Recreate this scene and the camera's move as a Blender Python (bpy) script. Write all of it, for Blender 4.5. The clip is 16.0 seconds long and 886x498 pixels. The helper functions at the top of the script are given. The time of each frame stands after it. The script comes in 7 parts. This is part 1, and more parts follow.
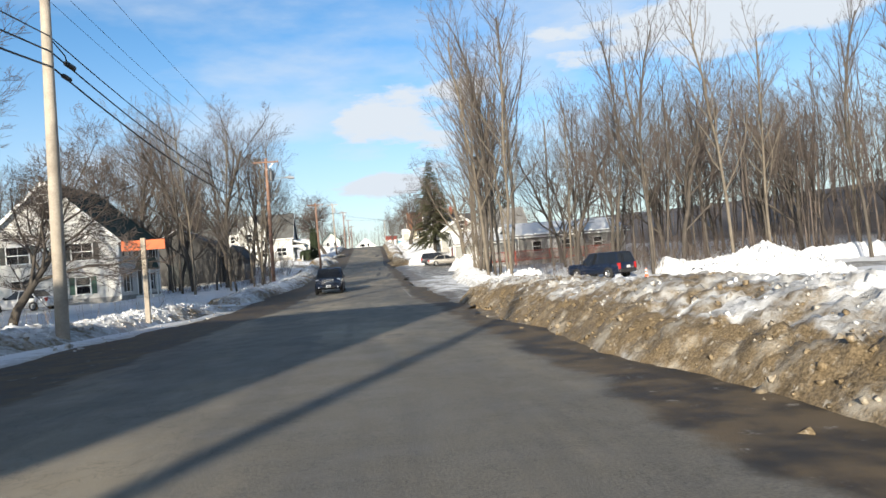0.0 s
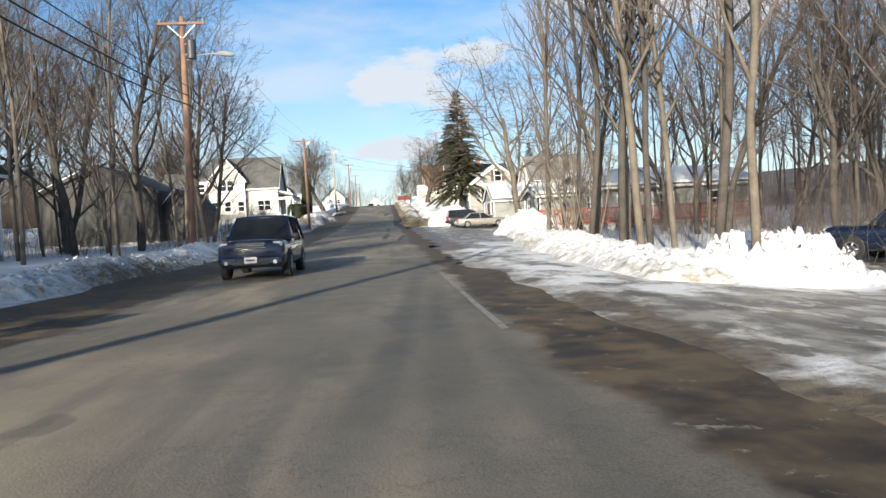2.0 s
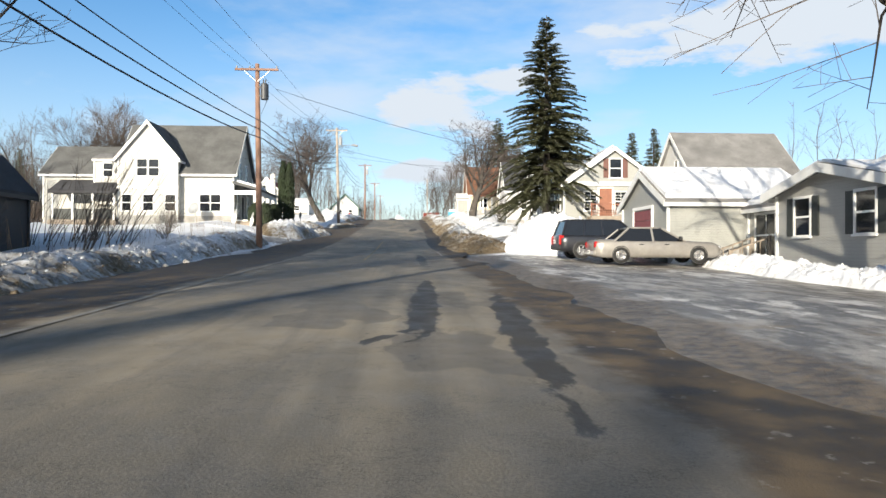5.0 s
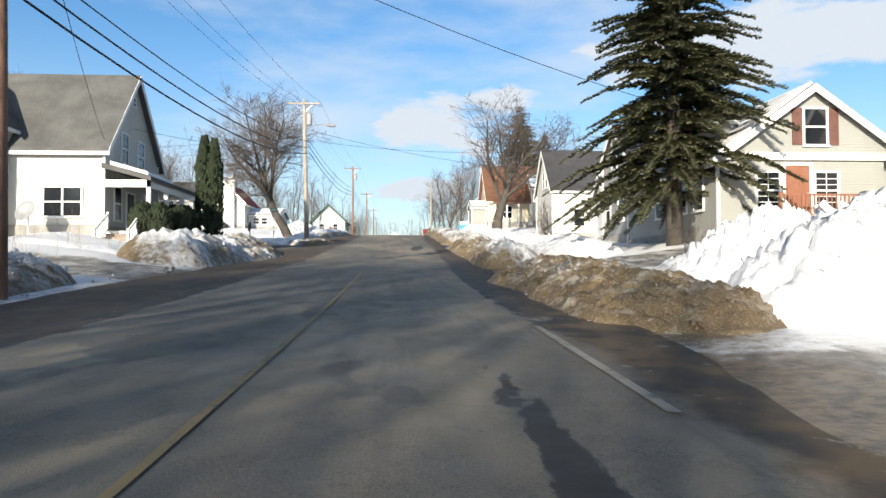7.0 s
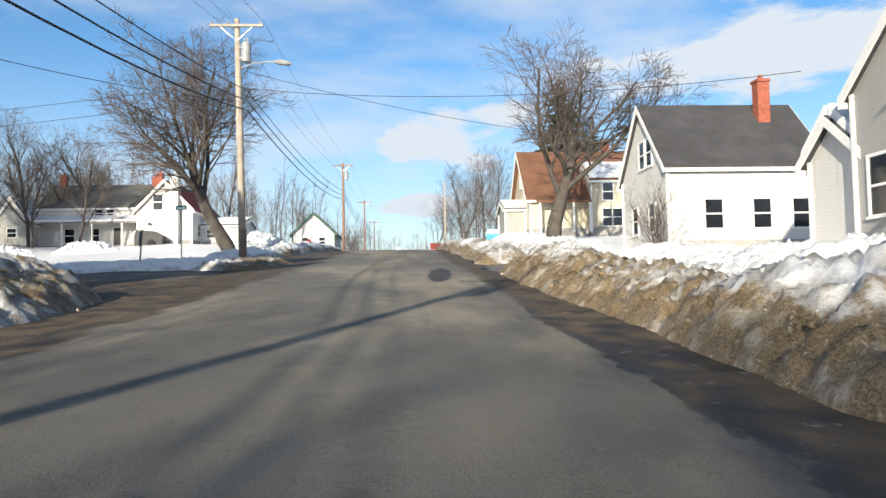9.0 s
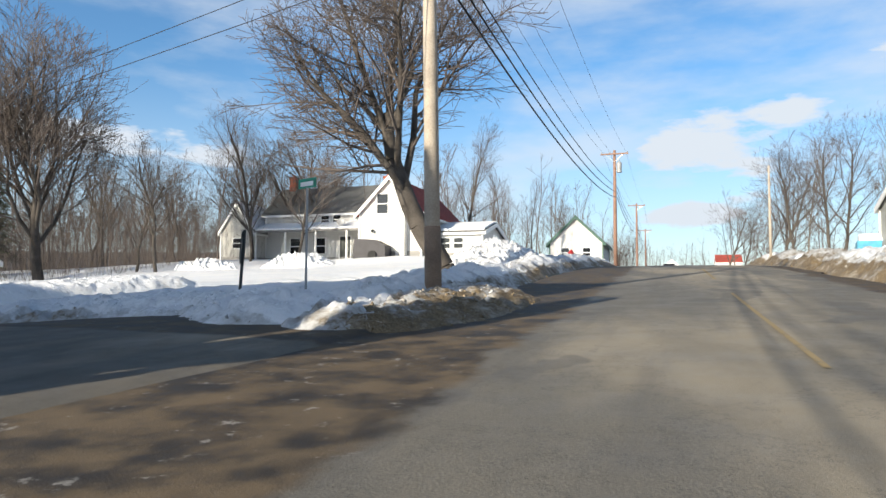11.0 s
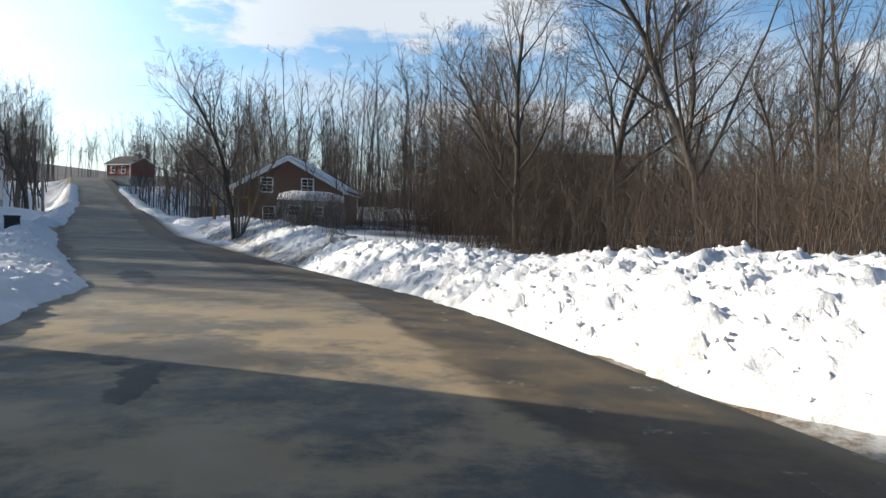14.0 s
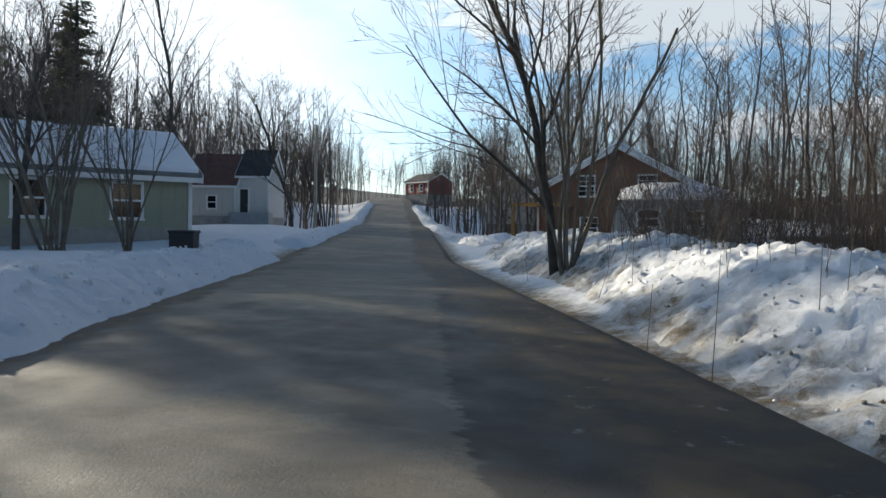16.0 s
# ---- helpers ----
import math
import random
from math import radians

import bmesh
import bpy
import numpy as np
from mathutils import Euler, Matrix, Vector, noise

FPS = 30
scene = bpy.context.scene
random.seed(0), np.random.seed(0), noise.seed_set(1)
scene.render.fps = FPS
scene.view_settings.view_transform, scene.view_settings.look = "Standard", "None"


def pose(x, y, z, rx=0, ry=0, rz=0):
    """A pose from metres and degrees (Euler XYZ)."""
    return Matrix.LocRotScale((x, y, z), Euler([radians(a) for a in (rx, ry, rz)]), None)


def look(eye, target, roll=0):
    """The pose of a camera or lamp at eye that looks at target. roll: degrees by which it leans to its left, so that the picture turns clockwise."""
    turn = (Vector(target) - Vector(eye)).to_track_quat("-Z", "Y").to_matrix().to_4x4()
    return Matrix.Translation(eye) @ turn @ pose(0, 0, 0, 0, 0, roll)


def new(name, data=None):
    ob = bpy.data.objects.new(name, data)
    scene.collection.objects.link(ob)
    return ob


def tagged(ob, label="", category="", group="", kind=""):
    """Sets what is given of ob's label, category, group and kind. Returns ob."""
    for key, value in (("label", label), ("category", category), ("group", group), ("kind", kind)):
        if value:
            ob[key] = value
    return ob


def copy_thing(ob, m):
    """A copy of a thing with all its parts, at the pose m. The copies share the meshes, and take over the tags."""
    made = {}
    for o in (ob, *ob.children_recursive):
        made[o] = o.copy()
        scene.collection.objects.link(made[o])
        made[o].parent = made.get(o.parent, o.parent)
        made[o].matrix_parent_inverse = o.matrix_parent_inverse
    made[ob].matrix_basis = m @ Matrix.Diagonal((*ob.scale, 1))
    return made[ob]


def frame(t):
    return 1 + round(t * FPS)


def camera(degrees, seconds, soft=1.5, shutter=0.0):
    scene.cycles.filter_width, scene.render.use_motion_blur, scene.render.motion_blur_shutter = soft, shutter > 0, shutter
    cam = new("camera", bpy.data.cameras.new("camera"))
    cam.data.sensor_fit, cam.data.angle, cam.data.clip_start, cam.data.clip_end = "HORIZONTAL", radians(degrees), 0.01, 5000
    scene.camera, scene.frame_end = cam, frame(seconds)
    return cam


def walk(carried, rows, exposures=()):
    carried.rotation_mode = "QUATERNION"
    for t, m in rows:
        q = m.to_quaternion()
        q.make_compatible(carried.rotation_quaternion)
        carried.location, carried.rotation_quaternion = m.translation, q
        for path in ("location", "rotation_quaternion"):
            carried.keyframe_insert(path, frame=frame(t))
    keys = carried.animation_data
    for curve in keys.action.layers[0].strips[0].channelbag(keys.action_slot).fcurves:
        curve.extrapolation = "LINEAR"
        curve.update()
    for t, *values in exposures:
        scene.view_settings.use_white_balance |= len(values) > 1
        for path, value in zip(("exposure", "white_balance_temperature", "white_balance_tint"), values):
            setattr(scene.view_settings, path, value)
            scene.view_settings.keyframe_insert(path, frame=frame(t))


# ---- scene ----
cam = camera(65.1, 16.0)
PATH = [
    (0, (0.0, 0.0, 0.338), (0.204, 1.989, 0.374), -4.5),
    (0.5, (0.192, 6.906, 0.32), (0.388, 8.896, 0.305), -4.3),
    (1, (0.356, 13.732, 0.15), (0.544, 15.723, 0.114), -3.9),
    (1.5, (0.476, 20.625, 0.081), (0.655, 22.617, 0.027), -2.9),
    (2, (0.46, 27.754, -0.099), (0.627, 29.746, -0.159), -2.8),
    (2.5, (0.501, 35.099, -0.224), (0.66, 37.092, -0.268), -2.5),
    (3, (0.526, 42.387, -0.107), (0.676, 44.381, -0.125), -1.5),
    (3.5, (0.397, 49.109, -0.019), (0.54, 51.104, -0.023), -1.5),
    (4, (0.352, 55.125, 0.105), (0.483, 57.121, 0.104), -1.8),
    (4.5, (0.183, 61.732, 0.155), (0.304, 63.729, 0.16), -0.8),
    (5, (0.295, 68.184, 0.278), (0.402, 70.181, 0.286), 0.1),
    (5.2, (0.264, 70.659, 0.331), (0.371, 72.656, 0.341), 0.4),
    (7.3, (0.029, 97.061, 1.21), (0.148, 99.056, 1.276), -0.3),
    (7.5, (0.024, 99.438, 1.323), (0.144, 101.433, 1.391), -0.4),
    (8, (-0.101, 105.32, 1.492), (0.031, 107.314, 1.573), -0.6),
    (8.2, (0.0, 107.599, 1.629), (0.13, 109.593, 1.712), -0.8),
    (10.3, (-0.755, 128.714, 2.848), (-0.912, 130.702, 2.991), 0.2),
    (10.5, (-1.136, 130.353, 2.987), (-1.413, 132.329, 3.126), 0.1),
    (11, (-2.573, 133.914, 3.309), (-3.198, 135.809, 3.45), 0.4),
    (11.5, (-4.612, 137.065, 3.574), (-5.647, 138.771, 3.707), 2.8),
    (11.8, (-6.026, 138.685, 3.78), (-7.326, 140.204, 3.834), 2.5),
    (12, (-7.486, 139.547, 3.775), (-8.941, 140.918, 3.835), 2.7),
    (12.5, (-10.676, 141.24, 3.741), (-12.427, 142.207, 3.716), 2.5),
    (13, (-14.339, 142.286, 3.713), (-16.246, 142.885, 3.665), 2.4),
    (13.5, (-18.185, 142.792, 3.488), (-20.161, 143.094, 3.435), 2.6),
    (14, (-22.121, 142.791, 3.478), (-24.119, 142.812, 3.383), 1.9),
    (14.5, (-26.565, 142.208, 3.355), (-28.546, 141.947, 3.262), 1.8),
    (15, (-31.031, 140.911, 3.22), (-32.97, 140.429, 3.135), 2.2),
    (15.5, (-35.889, 139.076, 3.049), (-37.77, 138.399, 2.985), 0.7),
    (16, (-40.412, 136.914, 2.992), (-42.246, 136.12, 2.934), 1.0),
]
walk(cam, [(t, look(eye, target, roll)) for t, eye, target, roll in PATH], exposures=((0, 0.72, 6250, 7), (13.6, 0.72, 6250, 7), (14.6, 0.63, 6300, 6), (15.2, 0.58, 6300, 5), (16, 0.56, 6300, 5)))

# ---------------------------------------------------------------- light
SUN_EL, SUN_AZ = radians(15.5), radians(201.0)
sun_from = Vector((math.sin(SUN_AZ) * math.cos(SUN_EL), math.cos(SUN_AZ) * math.cos(SUN_EL), math.sin(SUN_EL)))
sun = new("sun", bpy.data.lights.new("sun", "SUN"))
sun.data.energy, sun.data.angle, sun.data.color = 5.0, radians(0.6), (1.0, 0.865, 0.68)
sun.matrix_world = look(sun_from * 50, (0, 0, 0))

world = bpy.data.worlds.new("sky")
scene.world = world
world.use_nodes = True
wt = world.node_tree
wt.nodes.clear()
w_out, w_bg = wt.nodes.new("ShaderNodeOutputWorld"), wt.nodes.new("ShaderNodeBackground")
w_sky = wt.nodes.new("ShaderNodeTexSky")
w_sky.sky_type, w_sky.sun_disc = "NISHITA", False
w_sky.sun_elevation, w_sky.sun_rotation = SUN_EL, SUN_AZ
w_sky.air_density, w_sky.dust_density, w_sky.ozone_density = 1.0, 0.3, 3.0
w_co = wt.nodes.new("ShaderNodeTexCoord")


def wnode(kind, **sets):
    n = wt.nodes.new(kind)
    for k, v in sets.items():
        n.inputs[k].default_value = v
    return n


def wmath(op, a, b=None):
    n = wt.nodes.new("ShaderNodeMath")
    n.operation = op
    for i, v in enumerate((a, b)):
        if v is None:
            continue
        if isinstance(v, (int, float)):
            n.inputs[i].default_value = v
        else:
            wt.links.new(v, n.inputs[i])
    return n.outputs[0]


def wramp(value, lo, hi, a=0.0, b=1.0):
    n = wt.nodes.new("ShaderNodeMapRange")
    n.interpolation_type = "SMOOTHSTEP"
    wt.links.new(value, n.inputs["Value"])
    for k, v in (("From Min", lo), ("From Max", hi), ("To Min", a), ("To Max", b)):
        n.inputs[k].default_value = v
    return n.outputs[0]


# Clouds: broad thin streaks, and a few heaped clouds low over the road.
w_sep = wt.nodes.new("ShaderNodeSeparateXYZ")
wt.links.new(w_co.outputs["Generated"], w_sep.inputs[0])
w_map = wt.nodes.new("ShaderNodeMapping")
w_map.inputs["Scale"].default_value = (1.0, 1.0, 3.2)
wt.links.new(w_co.outputs["Generated"], w_map.inputs[0])
w_n1 = wnode("ShaderNodeTexNoise", Scale=2.1, Detail=7.0, Roughness=0.55)
w_n2 = wnode("ShaderNodeTexNoise", Scale=6.5, Detail=8.0, Roughness=0.6)
wt.links.new(w_map.outputs[0], w_n1.inputs["Vector"])
wt.links.new(w_map.outputs[0], w_n2.inputs["Vector"])
thin = wramp(w_n1.outputs["Fac"], 0.40, 0.66, 0.04, 0.72)
# Overhead the sky is clear and deep blue; the clouds stand low all round.
thin = wmath("MULTIPLY", thin, wramp(w_sep.outputs["Z"], 0.34, 0.66, 1.0, 0.05))


def heap(dx, dy, dz, wide, tall):
    """A heaped cloud about one direction, with a ragged edge."""
    c = Vector((dx, dy, dz)).normalized()
    side = c.cross(Vector((0, 0, 1))).normalized()
    up = side.cross(c)
    outs = []
    for axis, size in ((side, wide), (up, tall)):
        dot = wt.nodes.new("ShaderNodeVectorMath")
        dot.operation = "DOT_PRODUCT"
        wt.links.new(w_co.outputs["Generated"], dot.inputs[0])
        dot.inputs[1].default_value = axis
        off = wmath("SUBTRACT", dot.outputs["Value"], c.dot(axis))
        outs.append(wmath("POWER", wmath("ABSOLUTE", wmath("DIVIDE", off, size)), 2.0))
    front = wt.nodes.new("ShaderNodeVectorMath")
    front.operation = "DOT_PRODUCT"
    wt.links.new(w_co.outputs["Generated"], front.inputs[0])
    front.inputs[1].default_value = c
    r = wmath("SQRT", wmath("ADD", outs[0], outs[1]))
    r = wmath("ADD", r, wmath("MULTIPLY", wmath("SUBTRACT", w_n2.outputs["Fac"], 0.5), 2.6))
    return wmath("MULTIPLY", wramp(r, 0.55, 1.05, 1.0, 0.0), wmath("GREATER_THAN", front.outputs["Value"], 0.3))


cloud = thin
for spec in ((0.028, 0.977, 0.200, 0.135, 0.052), (0.02, 0.977, 0.120, 0.12, 0.022), (0.47, 0.85, 0.30, 0.24, 0.06), (0.16, 0.977, 0.245, 0.07, 0.03),
             (-0.95, -0.10, 0.28, 0.34, 0.07), (-0.75, 0.62, 0.20, 0.30, 0.03), (-0.92, -0.22, 0.34, 0.26, 0.08), (-0.80, -0.62, 0.42, 0.30, 0.10), (-0.98, 0.16, 0.14, 0.3, 0.035)):
    cloud = wmath("MAXIMUM", cloud, heap(*spec))
# Towards the sun's side the sky is veiled and bright.
w_hz = wramp(w_sep.outputs["Z"], 0.0, 0.34, 0.62, 0.06)
cloud = wmath("MAXIMUM", cloud, w_hz)
w_sd = wt.nodes.new("ShaderNodeVectorMath")
w_sd.operation = "DOT_PRODUCT"
wt.links.new(w_co.outputs["Generated"], w_sd.inputs[0])
w_sd.inputs[1].default_value = sun_from
veil = wmath("MULTIPLY", wramp(w_sd.outputs["Value"], 0.45, 0.97), wramp(w_n1.outputs["Fac"], 0.3, 0.6, 0.55, 1.0))
cloud = wmath("MAXIMUM", cloud, veil)
w_mix = wt.nodes.new("ShaderNodeMix")
w_mix.data_type = "RGBA"
wt.links.new(cloud, w_mix.inputs["Factor"])
w_hue = wnode("ShaderNodeHueSaturation", Saturation=1.2, Value=1.5)
wt.links.new(w_sky.outputs[0], w_hue.inputs["Color"])
wt.links.new(w_hue.outputs[0], w_mix.inputs[6])
w_mix.inputs[7].default_value = (6.3, 6.6, 7.1, 1)
# The thin veil of cloud glows about the sun.
w_glow = wt.nodes.new("ShaderNodeVectorMath")
w_glow.operation = "SCALE"
wt.links.new(w_mix.outputs[2], w_glow.inputs[0])
# Low down the air is bright with haze, overhead it is deep.
wt.links.new(wmath("MULTIPLY", wramp(w_sd.outputs["Value"], 0.5, 0.98, 1.0, 1.9), wramp(w_sep.outputs["Z"], 0.36, 0.75, 1.0, 0.38)), w_glow.inputs["Scale"])
wt.links.new(w_glow.outputs[0], w_bg.inputs["Color"])
w_bg.inputs["Strength"].default_value = 0.076
wt.links.new(w_bg.outputs[0], w_out.inputs["Surface"])

# ---------------------------------------------------------------- materials


class Nodes:
    """A small hand for building one node material."""

    def __init__(self, name):
        self.mat = bpy.data.materials.new(name)
        self.mat.use_nodes = True
        self.t = self.mat.node_tree
        self.b = self.t.nodes["Principled BSDF"]
        self.co = self.t.nodes.new("ShaderNodeTexCoord")

    def put(self, value, socket):
        if isinstance(value, bpy.types.NodeSocket):
            self.t.links.new(value, socket)
        elif isinstance(value, (tuple, list)) and len(value) == 3 and socket.type == "RGBA":
            socket.default_value = (*value, 1)
        else:
            socket.default_value = value

    def noise(self, scale, detail=4.0, rough=0.55, stretch=(1, 1, 1), kind="Object", out="Fac"):
        m = self.t.nodes.new("ShaderNodeMapping")
        m.inputs["Scale"].default_value = stretch
        self.t.links.new(self.co.outputs[kind], m.inputs[0])
        n = self.t.nodes.new("ShaderNodeTexNoise")
        n.inputs["Scale"].default_value, n.inputs["Detail"].default_value, n.inputs["Roughness"].default_value = scale, detail, rough
        self.t.links.new(m.outputs[0], n.inputs["Vector"])
        return n.outputs[out]

    def ramp(self, v, lo, hi, a=0.0, b=1.0):
        n = self.t.nodes.new("ShaderNodeMapRange")
        n.interpolation_type = "SMOOTHSTEP"
        self.put(v, n.inputs["Value"])
        for k, x in (("From Min", lo), ("From Max", hi), ("To Min", a), ("To Max", b)):
            n.inputs[k].default_value = x
        return n.outputs[0]

    def math(self, op, a, b=0.0):
        n = self.t.nodes.new("ShaderNodeMath")
        n.operation = op
        self.put(a, n.inputs[0]), self.put(b, n.inputs[1])
        return n.outputs[0]

    def mix(self, f, a, b):
        n = self.t.nodes.new("ShaderNodeMix")
        n.data_type = "RGBA"
        self.put(f, n.inputs["Factor"]), self.put(a, n.inputs[6]), self.put(b, n.inputs[7])
        return n.outputs[2]

    def attr(self, name):
        n = self.t.nodes.new("ShaderNodeAttribute")
        n.attribute_name = name
        return n.outputs["Fac"]

    def xyz(self, kind="Object"):
        n = self.t.nodes.new("ShaderNodeSeparateXYZ")
        self.t.links.new(self.co.outputs[kind], n.inputs[0])
        return n.outputs

    def rand(self):
        return self.t.nodes.new("ShaderNodeObjectInfo").outputs["Random"]

    def island(self):
        return self.t.nodes.new("ShaderNodeNewGeometry").outputs["Random Per Island"]

    def bump(self, height, strength, distance):
        n = self.t.nodes.new("ShaderNodeBump")
        n.inputs["Strength"].default_value, n.inputs["Distance"].default_value = strength, distance
        self.put(height, n.inputs["Height"])
        self.t.links.new(n.outputs[0], self.b.inputs["Normal"])

    def done(self, color, rough=0.7, metal=0.0, **more):
        self.put(color, self.b.inputs["Base Color"]), self.put(rough, self.b.inputs["Roughness"]), self.put(metal, self.b.inputs["Metallic"])
        for k, v in more.items():
            self.put(v, self.b.inputs[k.replace("_", " ")])
        return self.mat


def shade(c, k):
    return tuple(min(1.0, v * k) for v in c)


def plain(name, color, rough=0.7, metal=0.0, vary=0.25, scale=3.0, bump=0.0, fine=40.0, **more):
    """A painted or natural surface with blotches at two scales."""
    n = Nodes(name)
    big, small = n.noise(scale, 5), n.noise(fine, 3)
    f = n.math("ADD", n.math("MULTIPLY", big, 0.7), n.math("MULTIPLY", small, 0.3))
    col = n.mix(n.ramp(f, 0.3, 0.7), shade(color, 1 - vary), shade(color, 1 + vary * 0.6))
    if bump:
        n.bump(n.math("ADD", small, big), bump, 0.02)
    return n.done(col, rough, metal, **more)


def siding(name, color, pitch=0.11, vary=0.12, dirt=0.25):
    """Horizontal clapboards: a saw-tooth relief and rain streaks."""
    n = Nodes(name)
    x = n.xyz()
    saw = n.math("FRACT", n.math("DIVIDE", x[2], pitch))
    n.bump(n.math("POWER", saw, 0.6), 0.7, 0.02)
    streak = n.noise(1.6, 6, stretch=(3, 3, 0.25))
    fine = n.noise(30, 3)
    col = n.mix(n.ramp(fine, 0.3, 0.7), shade(color, 1 - vary), shade(color, 1 + vary * 0.4))
    col = n.mix(n.ramp(streak, 0.5, 0.8, 0, dirt), col, shade(color, 0.55))
    # Darker along each board's lower edge: shade at the lap put into the colour.
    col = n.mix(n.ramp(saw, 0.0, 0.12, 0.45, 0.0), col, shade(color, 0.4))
    return n.done(col, 0.55)


def shingles(name, color, vary=0.35, rows=0.14):
    n = Nodes(name)
    x = n.xyz()
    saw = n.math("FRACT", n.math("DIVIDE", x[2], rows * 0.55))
    blot, fine = n.noise(0.9, 6), n.noise(18, 4)
    f = n.math("ADD", n.math("MULTIPLY", blot, 0.55), n.math("MULTIPLY", fine, 0.45))
    col = n.mix(n.ramp(f, 0.3, 0.72), shade(color, 1 - vary), shade(color, 1 + vary))
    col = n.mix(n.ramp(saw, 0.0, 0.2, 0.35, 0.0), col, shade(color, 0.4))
    n.bump(n.math("ADD", saw, fine), 0.4, 0.02)
    return n.done(col, 0.85)


def snow_material(name, dirty=0.0):
    """Old snow: white, slightly blue, crusted; the attribute dirt lays road sand on it, ice lays wet packed ice."""
    n = Nodes(name)
    big, mid, fine = n.noise(0.7, 5), n.noise(5.0, 6, 0.65), n.noise(38, 4, 0.7)
    snow = n.mix(n.ramp(big, 0.3, 0.7), (0.84, 0.86, 0.90), (0.92, 0.92, 0.93))
    snow = n.mix(n.ramp(mid, 0.55, 0.75, 0, 0.30), snow, (0.66, 0.66, 0.66))
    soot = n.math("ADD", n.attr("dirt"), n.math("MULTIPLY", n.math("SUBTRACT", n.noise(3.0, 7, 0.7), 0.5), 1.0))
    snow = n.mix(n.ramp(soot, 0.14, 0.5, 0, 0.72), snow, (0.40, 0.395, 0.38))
    grit = n.math("ADD", n.attr("dirt"), n.math("MULTIPLY", n.math("SUBTRACT", mid, 0.5), 1.1))
    sand = n.mix(n.ramp(fine, 0.35, 0.65), (0.105, 0.076, 0.042), (0.285, 0.215, 0.128))
    sand = n.mix(n.ramp(n.noise(11, 5, 0.7), 0.58, 0.68, 0, 0.5), sand, (0.70, 0.67, 0.60))
    sand = n.mix(n.ramp(n.noise(1.4, 7, 0.7), 0.50, 0.68, 0, 0.7), sand, (0.52, 0.48, 0.41))
    sand = n.mix(n.ramp(n.noise(2.3, 7, 0.7), 0.54, 0.70, 0, 0.6), sand, (0.085, 0.06, 0.034))
    col = n.mix(n.ramp(grit, 0.35, 0.75), snow, sand)
    wet = n.math("ADD", n.attr("ice"), n.math("MULTIPLY", n.math("SUBTRACT", n.noise(0.7, 7, 0.65, stretch=(1.1, 0.7, 1)), 0.5), 1.5))
    ice = n.mix(n.ramp(n.noise(1.3, 8, 0.7, stretch=(1.2, 0.6, 1)), 0.42, 0.62), (0.13, 0.122, 0.112), (0.40, 0.38, 0.35))
    ice = n.mix(n.ramp(n.noise(0.8, 7, 0.65), 0.56, 0.68, 0, 0.7), ice, (0.24, 0.185, 0.12))
    ice = n.mix(n.ramp(n.noise(0.9, 9, 0.72, stretch=(1.3, 0.5, 1)), 0.52, 0.60, 0, 0.85), ice, (0.70, 0.68, 0.65))
    mud = n.mix(n.ramp(mid, 0.35, 0.65), (0.055, 0.042, 0.028), (0.20, 0.15, 0.09))
    ice = n.mix(n.ramp(n.math("ADD", n.attr("dirt"), n.math("SUBTRACT", n.noise(0.6, 7, 0.65, stretch=(1.2, 0.5, 1)), 0.5)), 0.22, 0.42, 0, 0.92), ice, mud)
    w = n.ramp(wet, 0.40, 0.62)
    col = n.mix(w, col, ice)
    wood = n.mix(n.ramp(n.noise(0.06, 6, 0.7), 0.35, 0.65), (0.060, 0.044, 0.032), (0.125, 0.098, 0.078))
    wood = n.mix(n.ramp(n.noise(0.5, 7, 0.75), 0.62, 0.72, 0, 0.6), wood, (0.45, 0.44, 0.44))
    col = n.mix(n.ramp(n.attr("woods"), 0.3, 0.7), col, wood)
    h = n.math("ADD", n.math("MULTIPLY", mid, 1.0), n.math("MULTIPLY", fine, 0.16))
    n.bump(h, 0.6, 0.08)
    return n.done(col, n.ramp(w, 0, 1, 0.62, 0.42), Specular_IOR_Level=0.35)


